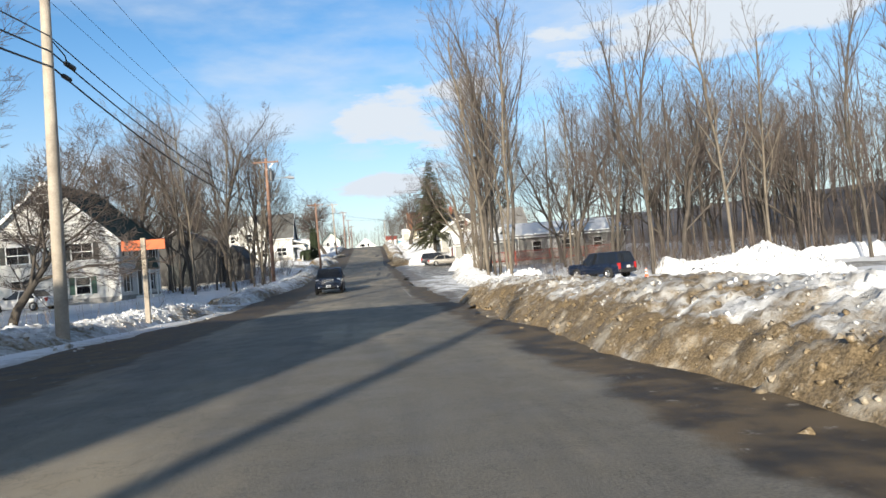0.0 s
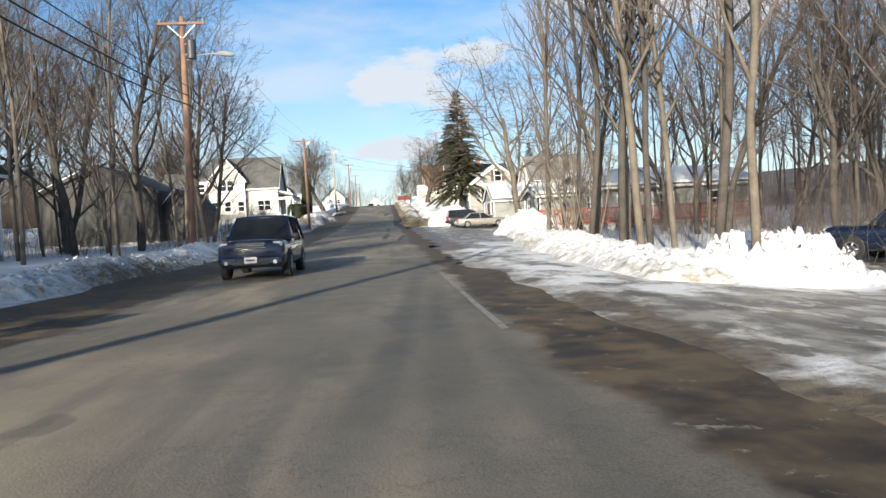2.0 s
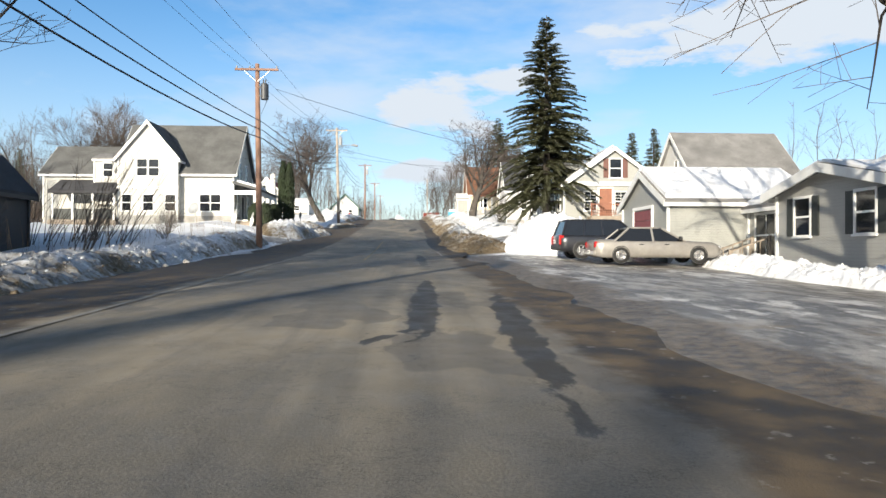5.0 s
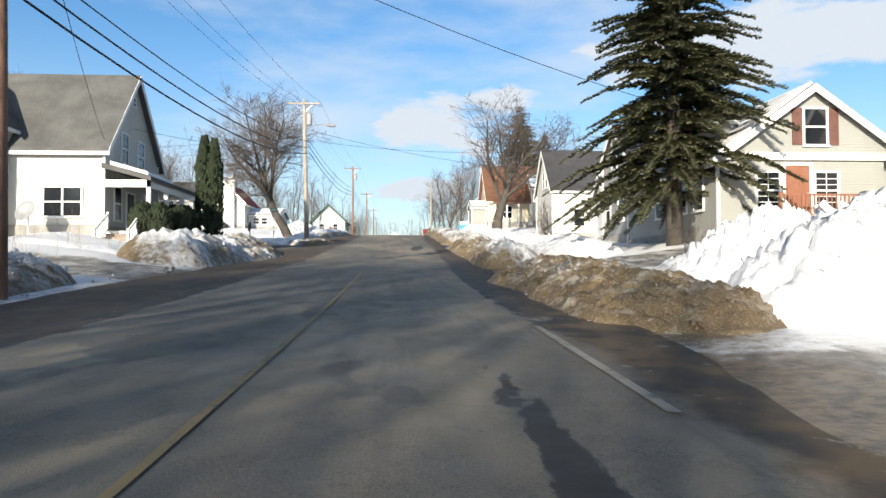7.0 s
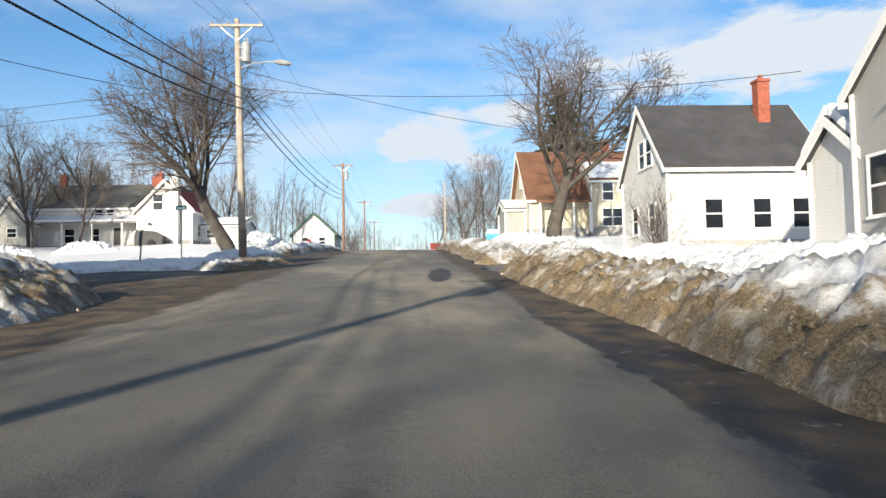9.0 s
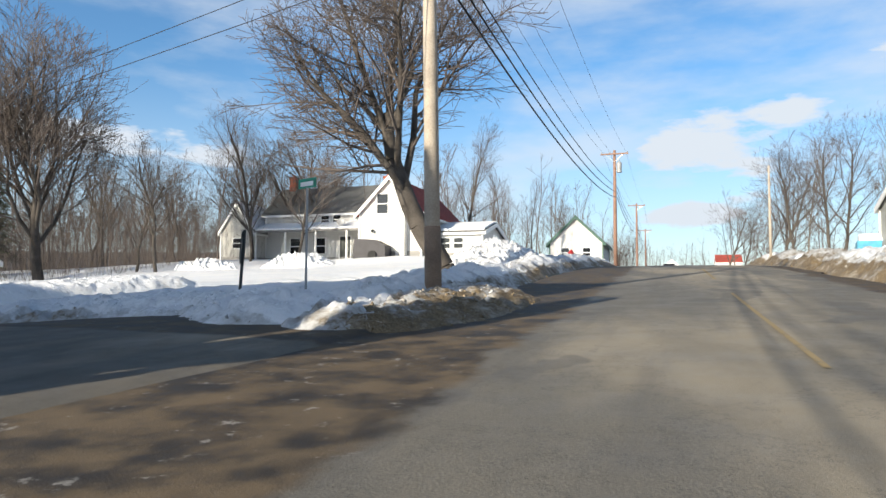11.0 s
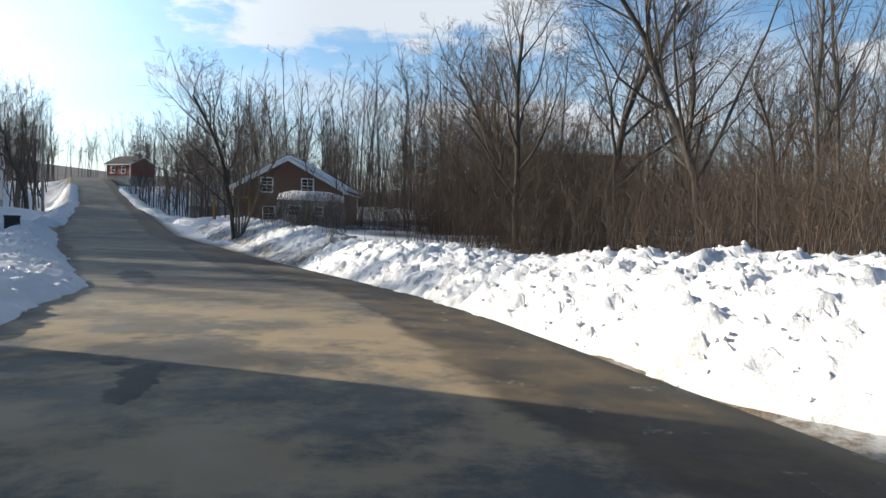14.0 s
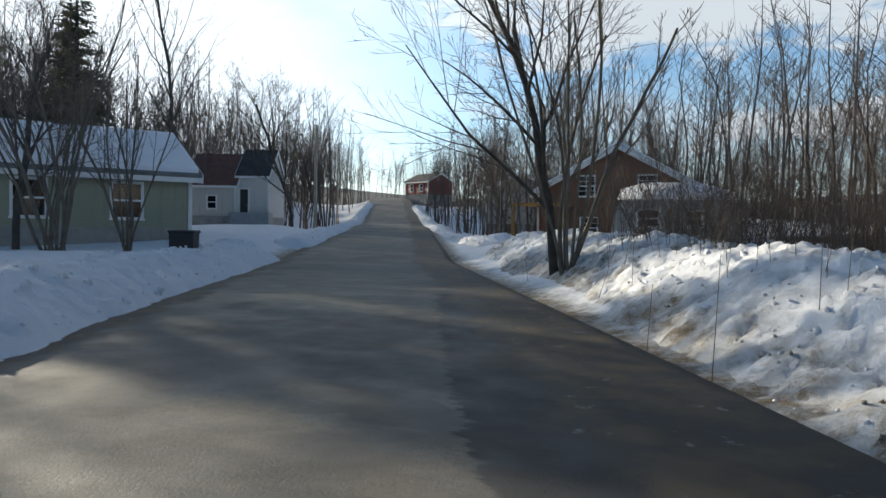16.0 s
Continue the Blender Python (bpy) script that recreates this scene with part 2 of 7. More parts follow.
def road_material(name, left, right, mud=1.0, sand=False):
    """Salted winter asphalt: x is measured across the road; past its edges it turns to mud and grit."""
    n = Nodes(name)
    x = n.attr("across")
    fine, mid, big = n.noise(55, 3, 0.7), n.noise(1.7, 6, 0.6), n.noise(0.35, 5, 0.6, stretch=(1, 0.35, 1))
    asphalt = n.mix(n.ramp(fine, 0.3, 0.7), (0.125, 0.115, 0.098), (0.205, 0.187, 0.154))
    asphalt = n.mix(n.ramp(big, 0.42, 0.68, 0, 0.8), asphalt, (0.37, 0.315, 0.23))
    asphalt = n.mix(n.ramp(n.noise(0.9, 5, 0.6, stretch=(2.2, 0.12, 1)), 0.5, 0.68, 0, 0.5), asphalt, (0.12, 0.112, 0.10))
    asphalt = n.mix(n.ramp(n.noise(0.6, 3, 0.5, stretch=(0.8, 0.45, 1)), 0.60, 0.615, 0, 0.55), asphalt, (0.115, 0.108, 0.098))
    crack = n.noise(0.5, 9, 0.75)
    line = n.ramp(n.math("ABSOLUTE", n.math("SUBTRACT", crack, 0.5)), 0.0, 0.005, 0.65, 0.0)
    asphalt = n.mix(line, asphalt, (0.03, 0.03, 0.03))
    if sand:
        # Side street asphalt darkened in blotches: the shade lying on it put into colour.
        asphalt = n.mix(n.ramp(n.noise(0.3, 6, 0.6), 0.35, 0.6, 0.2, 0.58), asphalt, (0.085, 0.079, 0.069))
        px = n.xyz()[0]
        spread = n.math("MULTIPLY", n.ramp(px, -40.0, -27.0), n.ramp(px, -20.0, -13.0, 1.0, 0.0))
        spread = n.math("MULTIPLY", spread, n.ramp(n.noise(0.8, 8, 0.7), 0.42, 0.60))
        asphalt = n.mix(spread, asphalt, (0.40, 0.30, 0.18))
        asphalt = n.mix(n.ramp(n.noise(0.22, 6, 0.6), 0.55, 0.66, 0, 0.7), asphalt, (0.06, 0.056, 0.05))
    soak = n.math("ADD", n.attr("wet"), n.math("MULTIPLY", n.math("SUBTRACT", n.noise(2.2, 7, 0.72, stretch=(1.6, 0.7, 1)), 0.5), 1.25))
    soak = n.ramp(soak, 0.42, 0.56)
    asphalt = n.mix(n.math("MULTIPLY", soak, 0.88), asphalt, (0.030, 0.028, 0.026))
    wob = n.math("MULTIPLY", n.math("SUBTRACT", n.noise(0.55, 6, 0.65), 0.5), 1.5)
    edge_r = n.ramp(n.math("ADD", n.math("SUBTRACT", x, right), wob), -0.15, 0.15)
    edge_l = n.ramp(n.math("ADD", n.math("SUBTRACT", left, x), wob), -0.15, 0.15)
    edge = n.math("MULTIPLY", n.math("MAXIMUM", edge_l, edge_r), mud)
    dirt = n.mix(n.ramp(mid, 0.35, 0.65), (0.032, 0.025, 0.018), (0.135, 0.098, 0.058))
    dirt = n.mix(n.ramp(n.noise(4.0, 6, 0.7), 0.60, 0.70, 0, 0.45), dirt, (0.50, 0.48, 0.45))
    col = n.mix(edge, asphalt, dirt)
    n.bump(n.math("ADD", fine, n.math("MULTIPLY", mid, 0.6)), 0.35, 0.015)
    return n.done(col, n.math("SUBTRACT", n.ramp(mid, 0.3, 0.7, 0.62, 0.85), n.math("MULTIPLY", soak, 0.06)))


M = {}
M["snow"] = snow_material("snow")
M["road"] = road_material("salted asphalt", -4.4, 2.05)
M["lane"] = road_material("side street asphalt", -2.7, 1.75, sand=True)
M["bark"] = plain("grey bark", (0.085, 0.073, 0.062), 0.9, vary=0.45, scale=2.0, bump=0.8, fine=22)
M["bark_pale"] = plain("pale bark", (0.165, 0.14, 0.11), 0.9, vary=0.4, scale=2.0, bump=0.8, fine=22)
M["twig"] = plain("twig bark", (0.128, 0.104, 0.090), 0.9, vary=0.35, scale=1.0, fine=9)
M["brush"] = plain("russet brush", (0.105, 0.078, 0.06), 0.9, vary=0.4, scale=0.5, fine=9)
M["needles"] = plain("spruce needles", (0.128, 0.134, 0.07), 0.75, vary=0.5, scale=1.2, fine=14)
M["arbor"] = plain("cedar foliage", (0.022, 0.034, 0.014), 0.8, vary=0.5, scale=1.5, fine=16)
M["pole"] = plain("weathered pole wood", (0.42, 0.365, 0.30), 0.85, vary=0.35, scale=1.3, bump=0.5, fine=28)
M["pole_stain"] = plain("stained pole foot", (0.23, 0.165, 0.12), 0.9, vary=0.4, scale=1.3, bump=0.5, fine=28)
M["pole_red"] = plain("treated pole wood", (0.27, 0.16, 0.115), 0.85, vary=0.35, scale=1.3, bump=0.5, fine=28)
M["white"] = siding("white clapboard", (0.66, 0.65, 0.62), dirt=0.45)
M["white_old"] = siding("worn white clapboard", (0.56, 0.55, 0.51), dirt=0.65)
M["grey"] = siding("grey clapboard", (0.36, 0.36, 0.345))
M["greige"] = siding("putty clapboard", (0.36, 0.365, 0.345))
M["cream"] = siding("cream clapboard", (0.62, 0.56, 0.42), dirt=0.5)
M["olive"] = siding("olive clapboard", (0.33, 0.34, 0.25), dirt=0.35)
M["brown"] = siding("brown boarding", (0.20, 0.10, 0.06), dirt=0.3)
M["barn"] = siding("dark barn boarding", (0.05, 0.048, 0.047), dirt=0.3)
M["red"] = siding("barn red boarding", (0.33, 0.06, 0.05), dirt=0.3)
M["trim"] = plain("white trim paint", (0.80, 0.80, 0.78), 0.45, vary=0.08)
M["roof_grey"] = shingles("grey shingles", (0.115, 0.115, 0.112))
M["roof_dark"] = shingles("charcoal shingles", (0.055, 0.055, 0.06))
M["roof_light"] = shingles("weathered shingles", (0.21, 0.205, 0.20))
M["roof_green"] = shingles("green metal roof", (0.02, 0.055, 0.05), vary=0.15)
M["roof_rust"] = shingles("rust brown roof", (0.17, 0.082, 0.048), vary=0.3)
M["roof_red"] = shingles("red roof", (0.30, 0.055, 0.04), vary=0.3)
M["glass"] = Nodes("window glass").done((0.012, 0.014, 0.018), 0.06, 0.0, Specular_IOR_Level=0.6)
M["shutter_red"] = plain("red-brown shutter paint", (0.15, 0.07, 0.055), 0.6)
M["shutter_dark"] = plain("dark shutter paint", (0.03, 0.035, 0.033), 0.6)
M["shutter_green"] = plain("green shutter paint", (0.03, 0.09, 0.065), 0.6)
M["door_brown"] = plain("brown door paint", (0.27, 0.115, 0.07), 0.55, vary=0.2)
M["door_red"] = plain("dark red door paint", (0.20, 0.05, 0.055), 0.55, vary=0.2)
M["door_green"] = plain("dark green door paint", (0.035, 0.07, 0.065), 0.55, vary=0.2)
M["brick"] = plain("chimney brick", (0.33, 0.10, 0.06), 0.9, vary=0.35, scale=6, bump=0.5)
M["stone"] = plain("foundation concrete", (0.33, 0.32, 0.30), 0.9, vary=0.3, scale=2, bump=0.4)
M["deck_red"] = plain("red deck paint", (0.38, 0.065, 0.035), 0.6, vary=0.25)
M["wood"] = plain("weathered deck wood", (0.30, 0.25, 0.20), 0.8, vary=0.3, bump=0.3)
M["steel"] = plain("galvanised steel", (0.50, 0.51, 0.52), 0.45, 0.8, vary=0.15)
M["post_dark"] = plain("dark sign post", (0.035, 0.04, 0.04), 0.6)
M["sign_green"] = plain("street sign green", (0.0, 0.22, 0.13), 0.4, vary=0.08)
M["sign_white"] = plain("sign white", (0.8, 0.8, 0.78), 0.4, vary=0.05)
M["sign_orange"] = plain("weathered orange board", (0.55, 0.12, 0.03), 0.6, vary=0.2)
M["wire"] = plain("black cable sheath", (0.015, 0.015, 0.017), 0.6, vary=0.1)
M["grey_can"] = plain("transformer paint", (0.30, 0.31, 0.32), 0.5, vary=0.12)
M["black_can"] = plain("dark transformer paint", (0.05, 0.055, 0.065), 0.5, vary=0.12)


def worn_paint(name, color):
    """Road paint worn through to the asphalt in patches."""
    n = Nodes(name)
    wear = n.ramp(n.noise(2.6, 8, 0.75), 0.32, 0.52)
    base_ = n.mix(n.ramp(n.noise(55, 3, 0.7), 0.3, 0.7), (0.11, 0.103, 0.09), (0.18, 0.165, 0.14))
    return n.done(n.mix(n.math("MULTIPLY", wear, 0.8), base_, color), 0.8)


M["yellow_line"] = worn_paint("worn yellow paint", (0.37, 0.27, 0.12))
M["white_line"] = worn_paint("worn white paint", (0.34, 0.33, 0.30))
M["rubber"] = plain("tyre rubber", (0.018, 0.018, 0.018), 0.85, vary=0.2)
M["rim"] = plain("alloy rim", (0.42, 0.42, 0.43), 0.35, 0.9, vary=0.15)
M["chrome"] = plain("chrome", (0.6, 0.6, 0.62), 0.15, 1.0, vary=0.05)
M["car_black"] = plain("dirty dark blue paint", (0.010, 0.018, 0.042), 0.22, 0.1, vary=0.3, Coat_Weight=0.6)
M["car_grey"] = plain("dirty charcoal paint", (0.028, 0.030, 0.038), 0.3, 0.3, vary=0.3, Coat_Weight=0.5)
M["car_tan"] = plain("salted champagne paint", (0.34, 0.32, 0.295), 0.35, 0.35, vary=0.2, Coat_Weight=0.4)
M["car_white"] = plain("white car paint", (0.70, 0.70, 0.70), 0.35, 0.0, vary=0.1, Coat_Weight=0.4)
M["tail"] = plain("red tail lamp lens", (0.45, 0.02, 0.02), 0.2, vary=0.1)
M["head"] = plain("headlamp lens", (0.42, 0.43, 0.45), 0.12, vary=0.05)
M["plastic"] = plain("black plastic trim", (0.025, 0.025, 0.027), 0.6, vary=0.15)
M["tarp"] = plain("grey tarpaulin", (0.03, 0.028, 0.034), 0.6, vary=0.25, scale=1.5, bump=0.4)
M["hydrant"] = plain("hydrant red", (0.40, 0.03, 0.03), 0.5)
M["cone"] = plain("orange cone plastic", (0.75, 0.12, 0.03), 0.5, vary=0.12)
M["teal"] = plain("teal blue paint", (0.10, 0.36, 0.52), 0.5)
M["tan_box"] = plain("yellow-brown boards", (0.42, 0.22, 0.05), 0.7)
M["reed"] = plain("dry weed stalk", (0.22, 0.15, 0.08), 0.9)

# ---------------------------------------------------------------- mesh builders


class MB:
    """Collects vertices and faces of one part."""

    def __init__(self):
        self.v, self.f = [], []

    def add(self, verts, faces):
        k = len(self.v)
        self.v += [tuple(p) for p in verts]
        self.f += [tuple(i + k for i in f) for f in faces]
        return self

    def box(self, x0, x1, y0, y1, z0, z1, bev=0.0):
        if bev <= 0:
            return self.add([(x, y, z) for z in (z0, z1) for x, y in ((x0, y0), (x1, y0), (x1, y1), (x0, y1))],
                            [(3, 2, 1, 0), (4, 5, 6, 7), (0, 1, 5, 4), (1, 2, 6, 5), (2, 3, 7, 6), (3, 0, 4, 7)])
        bm = bmesh.new()
        bmesh.ops.create_cube(bm, size=1.0, matrix=Matrix.LocRotScale(((x0 + x1) / 2, (y0 + y1) / 2, (z0 + z1) / 2), None, (x1 - x0, y1 - y0, z1 - z0)))
        bmesh.ops.bevel(bm, geom=bm.edges[:], offset=bev, segments=1, affect="EDGES")
        self.add([v.co[:] for v in bm.verts], [[v.index for v in f.verts] for f in bm.faces])
        bm.free()
        return self

    def prism(self, ring, axis, a, b):
        """A closed ring of 2D points pushed along an axis from a to b."""
        n = len(ring)
        place = {"x": lambda p, c: (c, p[0], p[1]), "y": lambda p, c: (p[0], c, p[1]), "z": lambda p, c: (p[0], p[1], c)}[axis]
        vs = [place(p, c) for c in (a, b) for p in ring]
        fs = [tuple(range(n - 1, -1, -1)), tuple(range(n, 2 * n))] + [(i, (i + 1) % n, n + (i + 1) % n, n + i) for i in range(n)]
        return self.add(vs, fs)

    def tube(self, pts, radii, n=8, cap=True):
        pts = [Vector(p) for p in pts]
        if isinstance(radii, (int, float)):
            radii = [radii] * len(pts)
        vs, fs = [], []
        for i, p in enumerate(pts):
            d = (pts[min(i + 1, len(pts) - 1)] - pts[max(i - 1, 0)]).normalized()
            a = d.orthogonal().normalized() if i == 0 else (a - d * a.dot(d)).normalized()
            b = d.cross(a)
            for k in range(n):
                t = 2 * math.pi * k / n
                vs.append(p + radii[i] * (math.cos(t) * a + math.sin(t) * b))
        for i in range(len(pts) - 1):
            for k in range(n):
                fs.append((i * n + k, i * n + (k + 1) % n, (i + 1) * n + (k + 1) % n, (i + 1) * n + k))
        if cap:
            fs += [tuple(range(n - 1, -1, -1)), tuple(range((len(pts) - 1) * n, len(pts) * n))]
        return self.add(vs, fs)

    def mesh(self, name, mat, smooth=False):
        me = bpy.data.meshes.new(name)
        me.from_pydata(self.v, [], self.f)
        bm = bmesh.new()
        bm.from_mesh(me)
        bmesh.ops.recalc_face_normals(bm, faces=bm.faces)
        bm.to_mesh(me)
        bm.free()
        if mat:
            me.materials.append(mat)
        if smooth:
            me.polygons.foreach_set("use_smooth", [True] * len(me.polygons))
        return me


def revolve(profile, n=24):
    """Turn a profile of (radius, x) about the x axis."""
    m, k = MB(), len(profile)
    vs = [(x, r * math.cos(2 * math.pi * i / n), r * math.sin(2 * math.pi * i / n)) for i in range(n) for r, x in profile]
    fs = [(i * k + j, i * k + j + 1, ((i + 1) % n) * k + j + 1, ((i + 1) % n) * k + j) for i in range(n) for j in range(k - 1)]
    return m.add(vs, fs)


def part(name, mb, mat, parent=None, label="", smooth=False, m=None):
    """One mesh object, as a part under a thing, or as a thing."""
    me = mb if isinstance(mb, bpy.types.Mesh) else mb.mesh(name, mat, smooth)
    ob = new(name, me)
    if parent:
        ob.parent = parent
    if m is not None:
        ob.matrix_basis = m
    return tagged(ob, label)


def base(name, x, y, z, rz=0.0, **tags):
    ob = new(name)
    ob.empty_display_size = 0.3
    ob.matrix_basis = pose(x, y, z, 0, 0, rz)
    return tagged(ob, **tags)


def fast_mesh(name, verts, quads, mat, smooth=False, attrs=None):
    """A mesh from numpy arrays of vertices and quads."""
    me = bpy.data.meshes.new(name)
    n, f = len(verts), len(quads)
    me.vertices.add(n)
    me.vertices.foreach_set("co", np.asarray(verts, np.float32).ravel())
    me.loops.add(f * 4)
    me.loops.foreach_set("vertex_index", np.asarray(quads, np.int32).ravel())
    me.polygons.add(f)
    me.polygons.foreach_set("loop_start", np.arange(0, 4 * f, 4, dtype=np.int32))
    me.update(calc_edges=True)
    if smooth:
        me.polygons.foreach_set("use_smooth", np.ones(f, bool))
    for key, val in (attrs or {}).items():
        me.attributes.new(key, "FLOAT", "POINT").data.foreach_set("value", np.asarray(val, np.float32).ravel())
    me.materials.append(mat)
    return me


def sheet(nx, ny):
    """Quads of a grid with nx rows of ny vertices."""
    i = np.arange((nx - 1) * ny).reshape(nx - 1, ny)[:, :-1].ravel()
    return np.stack([i, i + ny, i + ny + 1, i + 1], 1)


def lattice(ix, iy, seed):
    h = (ix * 374761393 + iy * 668265263 + seed * 974711) & 0x7FFFFFFF
    h = ((h ^ (h >> 13)) * 1274126177) & 0x7FFFFFFF
    return ((h ^ (h >> 16)) & 0xFFFF) / 65535.0


def vnoise(x, y, seed=0):
    """Smooth value noise from 0 to 1 on arrays."""
    x, y = np.asarray(x, float), np.asarray(y, float)
    ix, iy = np.floor(x).astype(np.int64), np.floor(y).astype(np.int64)
    fx, fy = x - ix, y - iy
    fx, fy = fx * fx * (3 - 2 * fx), fy * fy * (3 - 2 * fy)
    a, b = lattice(ix, iy, seed), lattice(ix + 1, iy, seed)
    c, d = lattice(ix, iy + 1, seed), lattice(ix + 1, iy + 1, seed)
    return (a * (1 - fx) + b * fx) * (1 - fy) + (c * (1 - fx) + d * fx) * fy


def fnoise(x, y, scale, octaves=4, seed=0, gain=0.5):
    out, amp, tot = 0.0, 1.0, 0.0
    for o in range(octaves):
        out = out + amp * vnoise(x / scale * 2**o, y / scale * 2**o, seed + o)
        tot, amp = tot + amp, amp * gain
    return out / tot - 0.5


def chunks(x, y, size, seed):
    """Broken blocks: every cell has its own height and tilt, with creases between, 0 to 1."""
    wx, wy = x + 0.35 * size * fnoise(x, y, size * 0.8, 2, seed + 50) * 2, y + 0.35 * size * fnoise(x, y, size * 0.8, 2, seed + 60) * 2
    u, v = np.asarray(wx, float) / size, np.asarray(wy, float) / size
    iu, iv = np.floor(u).astype(np.int64), np.floor(v).astype(np.int64)
    f1, f2, h = np.full(u.shape, 9.0), np.full(u.shape, 9.0), np.zeros(u.shape)
    for a in (-1, 0, 1):
        for b in (-1, 0, 1):
            cu, cv = iu + a, iv + b
            du, dv = u - cu - lattice(cu, cv, seed), v - cv - lattice(cu, cv, seed + 1)
            d = np.hypot(du, dv)
            top = lattice(cu, cv, seed + 2) + (lattice(cu, cv, seed + 3) - 0.5) * 1.0 * du + (lattice(cu, cv, seed + 4) - 0.5) * 1.0 * dv
            near = d < f1
            f2 = np.where(near, f1, np.minimum(f2, d))
            h, f1 = np.where(near, top, h), np.where(near, d, f1)
    return 0.62 * h + 0.38 * np.minimum(1, (f2 - f1) * 2.6) - 0.12 * f1


def smooth01(v, lo, hi):
    t = np.clip((np.asarray(v, float) - lo) / (hi - lo), 0, 1)
    return t * t * (3 - 2 * t)

# ---------------------------------------------------------------- ground


ROAD_Y = (-60, 0, 20, 35, 50, 70, 97, 107, 128, 139, 150, 172, 190, 215, 320, 600, 3000)
ROAD_Z = (-0.6, -0.86, -1.12, -1.42, -1.2, -0.88, 0.0, 0.42, 1.63, 2.5, 3.3, 5.0, 5.9, 6.3, 6.3, 5.0, 5.0)
ROAD_L, ROAD_C, ROAD_R = -4.4, -1.25, 2.05


def road_z(y):
    y = np.asarray(y, float)
    return (np.interp(y - 4, ROAD_Y, ROAD_Z) + 2 * np.interp(y, ROAD_Y, ROAD_Z) + np.interp(y + 4, ROAD_Y, ROAD_Z)) / 4


# The side street: its centre line and its height.
LANE_X = (-3.0, -9.0, -16.0, -23.0, -32.3, -45.7, -62.7, -93.5, -128.9, -151.0, -200.0)
LANE_Y = (139.6, 140.4, 142.0, 142.6, 140.1, 133.6, 124.2, 108.9, 90.2, 78.8, 54.0)
LANE_Z = (2.5, 2.5, 2.5, 2.30, 2.02, 1.72, 1.75, 3.3, 6.7, 8.4, 9.0)
_lane = []
for _i in range(len(LANE_X) - 1):
    _n = max(2, int(math.hypot(LANE_X[_i + 1] - LANE_X[_i], LANE_Y[_i + 1] - LANE_Y[_i]) / 0.6))
    for _k in range(_n):
        _t = _k / _n
        _lane.append([LANE_X[_i] + _t * (LANE_X[_i + 1] - LANE_X[_i]), LANE_Y[_i] + _t * (LANE_Y[_i + 1] - LANE_Y[_i]), LANE_Z[_i] + _t * (LANE_Z[_i + 1] - LANE_Z[_i])])
_lane = np.array(_lane)
for _ in range(8):
    _lane[1:-1] = (_lane[:-2] + 2 * _lane[1:-1] + _lane[2:]) / 4
_ahead = np.gradient(_lane[:, :2], axis=0)
_ahead /= np.linalg.norm(_ahead, axis=1)[:, None]
_right = np.stack([_ahead[:, 1], -_ahead[:, 0]], 1)


def lane_near(x, y):
    """Distance to the side street's centre line and its height there."""
    x, y = np.atleast_1d(np.asarray(x, float)), np.atleast_1d(np.asarray(y, float))
    shape = x.shape
    x, y = x.ravel(), y.ravel()
    dist, z = np.empty(len(x)), np.empty(len(x))
    for a in range(0, len(x), 4000):
        d = np.hypot(x[a:a + 4000, None] - _lane[None, :, 0], y[a:a + 4000, None] - _lane[None, :, 1])
        k = d.argmin(1)
        dist[a:a + 4000], z[a:a + 4000] = d[np.arange(len(k)), k], _lane[k, 2]
    return dist.reshape(shape), z.reshape(shape)


def lane_half(x):
    """Half the paved width: it flares at the mouth."""
    return 2.85 + 3.6 * smooth01(x, -20.0, -6.0)


# Known heights of the land to either side.
SPOT_LEFT = ((-19, 56, -0.75), (-27, 92, -0.3), (-17, 92, -0.1), (-15, 127, 2.7), (-30, 128, 2.6), (-15, 106, 0.9), (-28, 108, 1.1),
             (-22, 180, 6.3), (-36, 187, 6.6), (-44, 161, 3.2), (-43, 150, 2.6), (-16, 149, 3.3), (-16, 156, 3.75), (-32, 161, 4.0), (-26, 173, 5.1), (-64, 117, 2.8), (-53, 122, 2.3), (-58, 114, 2.2),
             (-82, 131, 2.0), (-75, 150, 1.2), (-100, 130, 4.0), (-74, 107, 3.0), (-30, 40, -1.2), (-25, 15, -0.9))
SPOT_RIGHT = ((14, 43, -1.75), (20, 20, -1.3), (9, 93, -0.36), (17, 90, -0.6), (15, 120, 2.1), (15, 135, 2.9), (14, 149, 3.7), (14, 172, 5.9), (30, 62, -1.6), (30, 100, 0.3))


def ground_z(x, y):
    """The bare land with its cover of snow, without the ploughed banks."""
    x, y = np.asarray(x, float), np.asarray(y, float)
    rz = road_z(y)
    num, den = np.zeros_like(x), np.full_like(x, 1e-4)
    for sx, sy, sz in SPOT_LEFT + SPOT_RIGHT:
        w = 1.0 / ((x - sx) ** 2 + (y - sy) ** 2 + 9.0) ** 1.6
        num, den = num + w * (sz - float(road_z(sy))), den + w
    off = num / den
    side = np.maximum(x - ROAD_R, ROAD_L - x)
    z = rz + off * smooth01(side, 1.0, 11.0)
    z = z + 0.10 * fnoise(x, y, 9.0, 3, 5) * smooth01(side, 2, 6) + 0.05 * fnoise(x, y, 1.6, 3, 9) * smooth01(side, 2, 6)
    far = np.hypot(x + 30, y - 90)
    z = z + 7.0 * smooth01(x, 44, 88) * (1 - smooth01(y, 110, 170)) + 8.0 * smooth01(-x, 48, 90) * (1 - smooth01(y, 66, 98))
    z = z + smooth01(far, 130, 420) * (10.0 + 14.0 * vnoise(x / 160, y / 160, 3)) * smooth01(np.abs(x + 1.3), 30, 140)
    return z


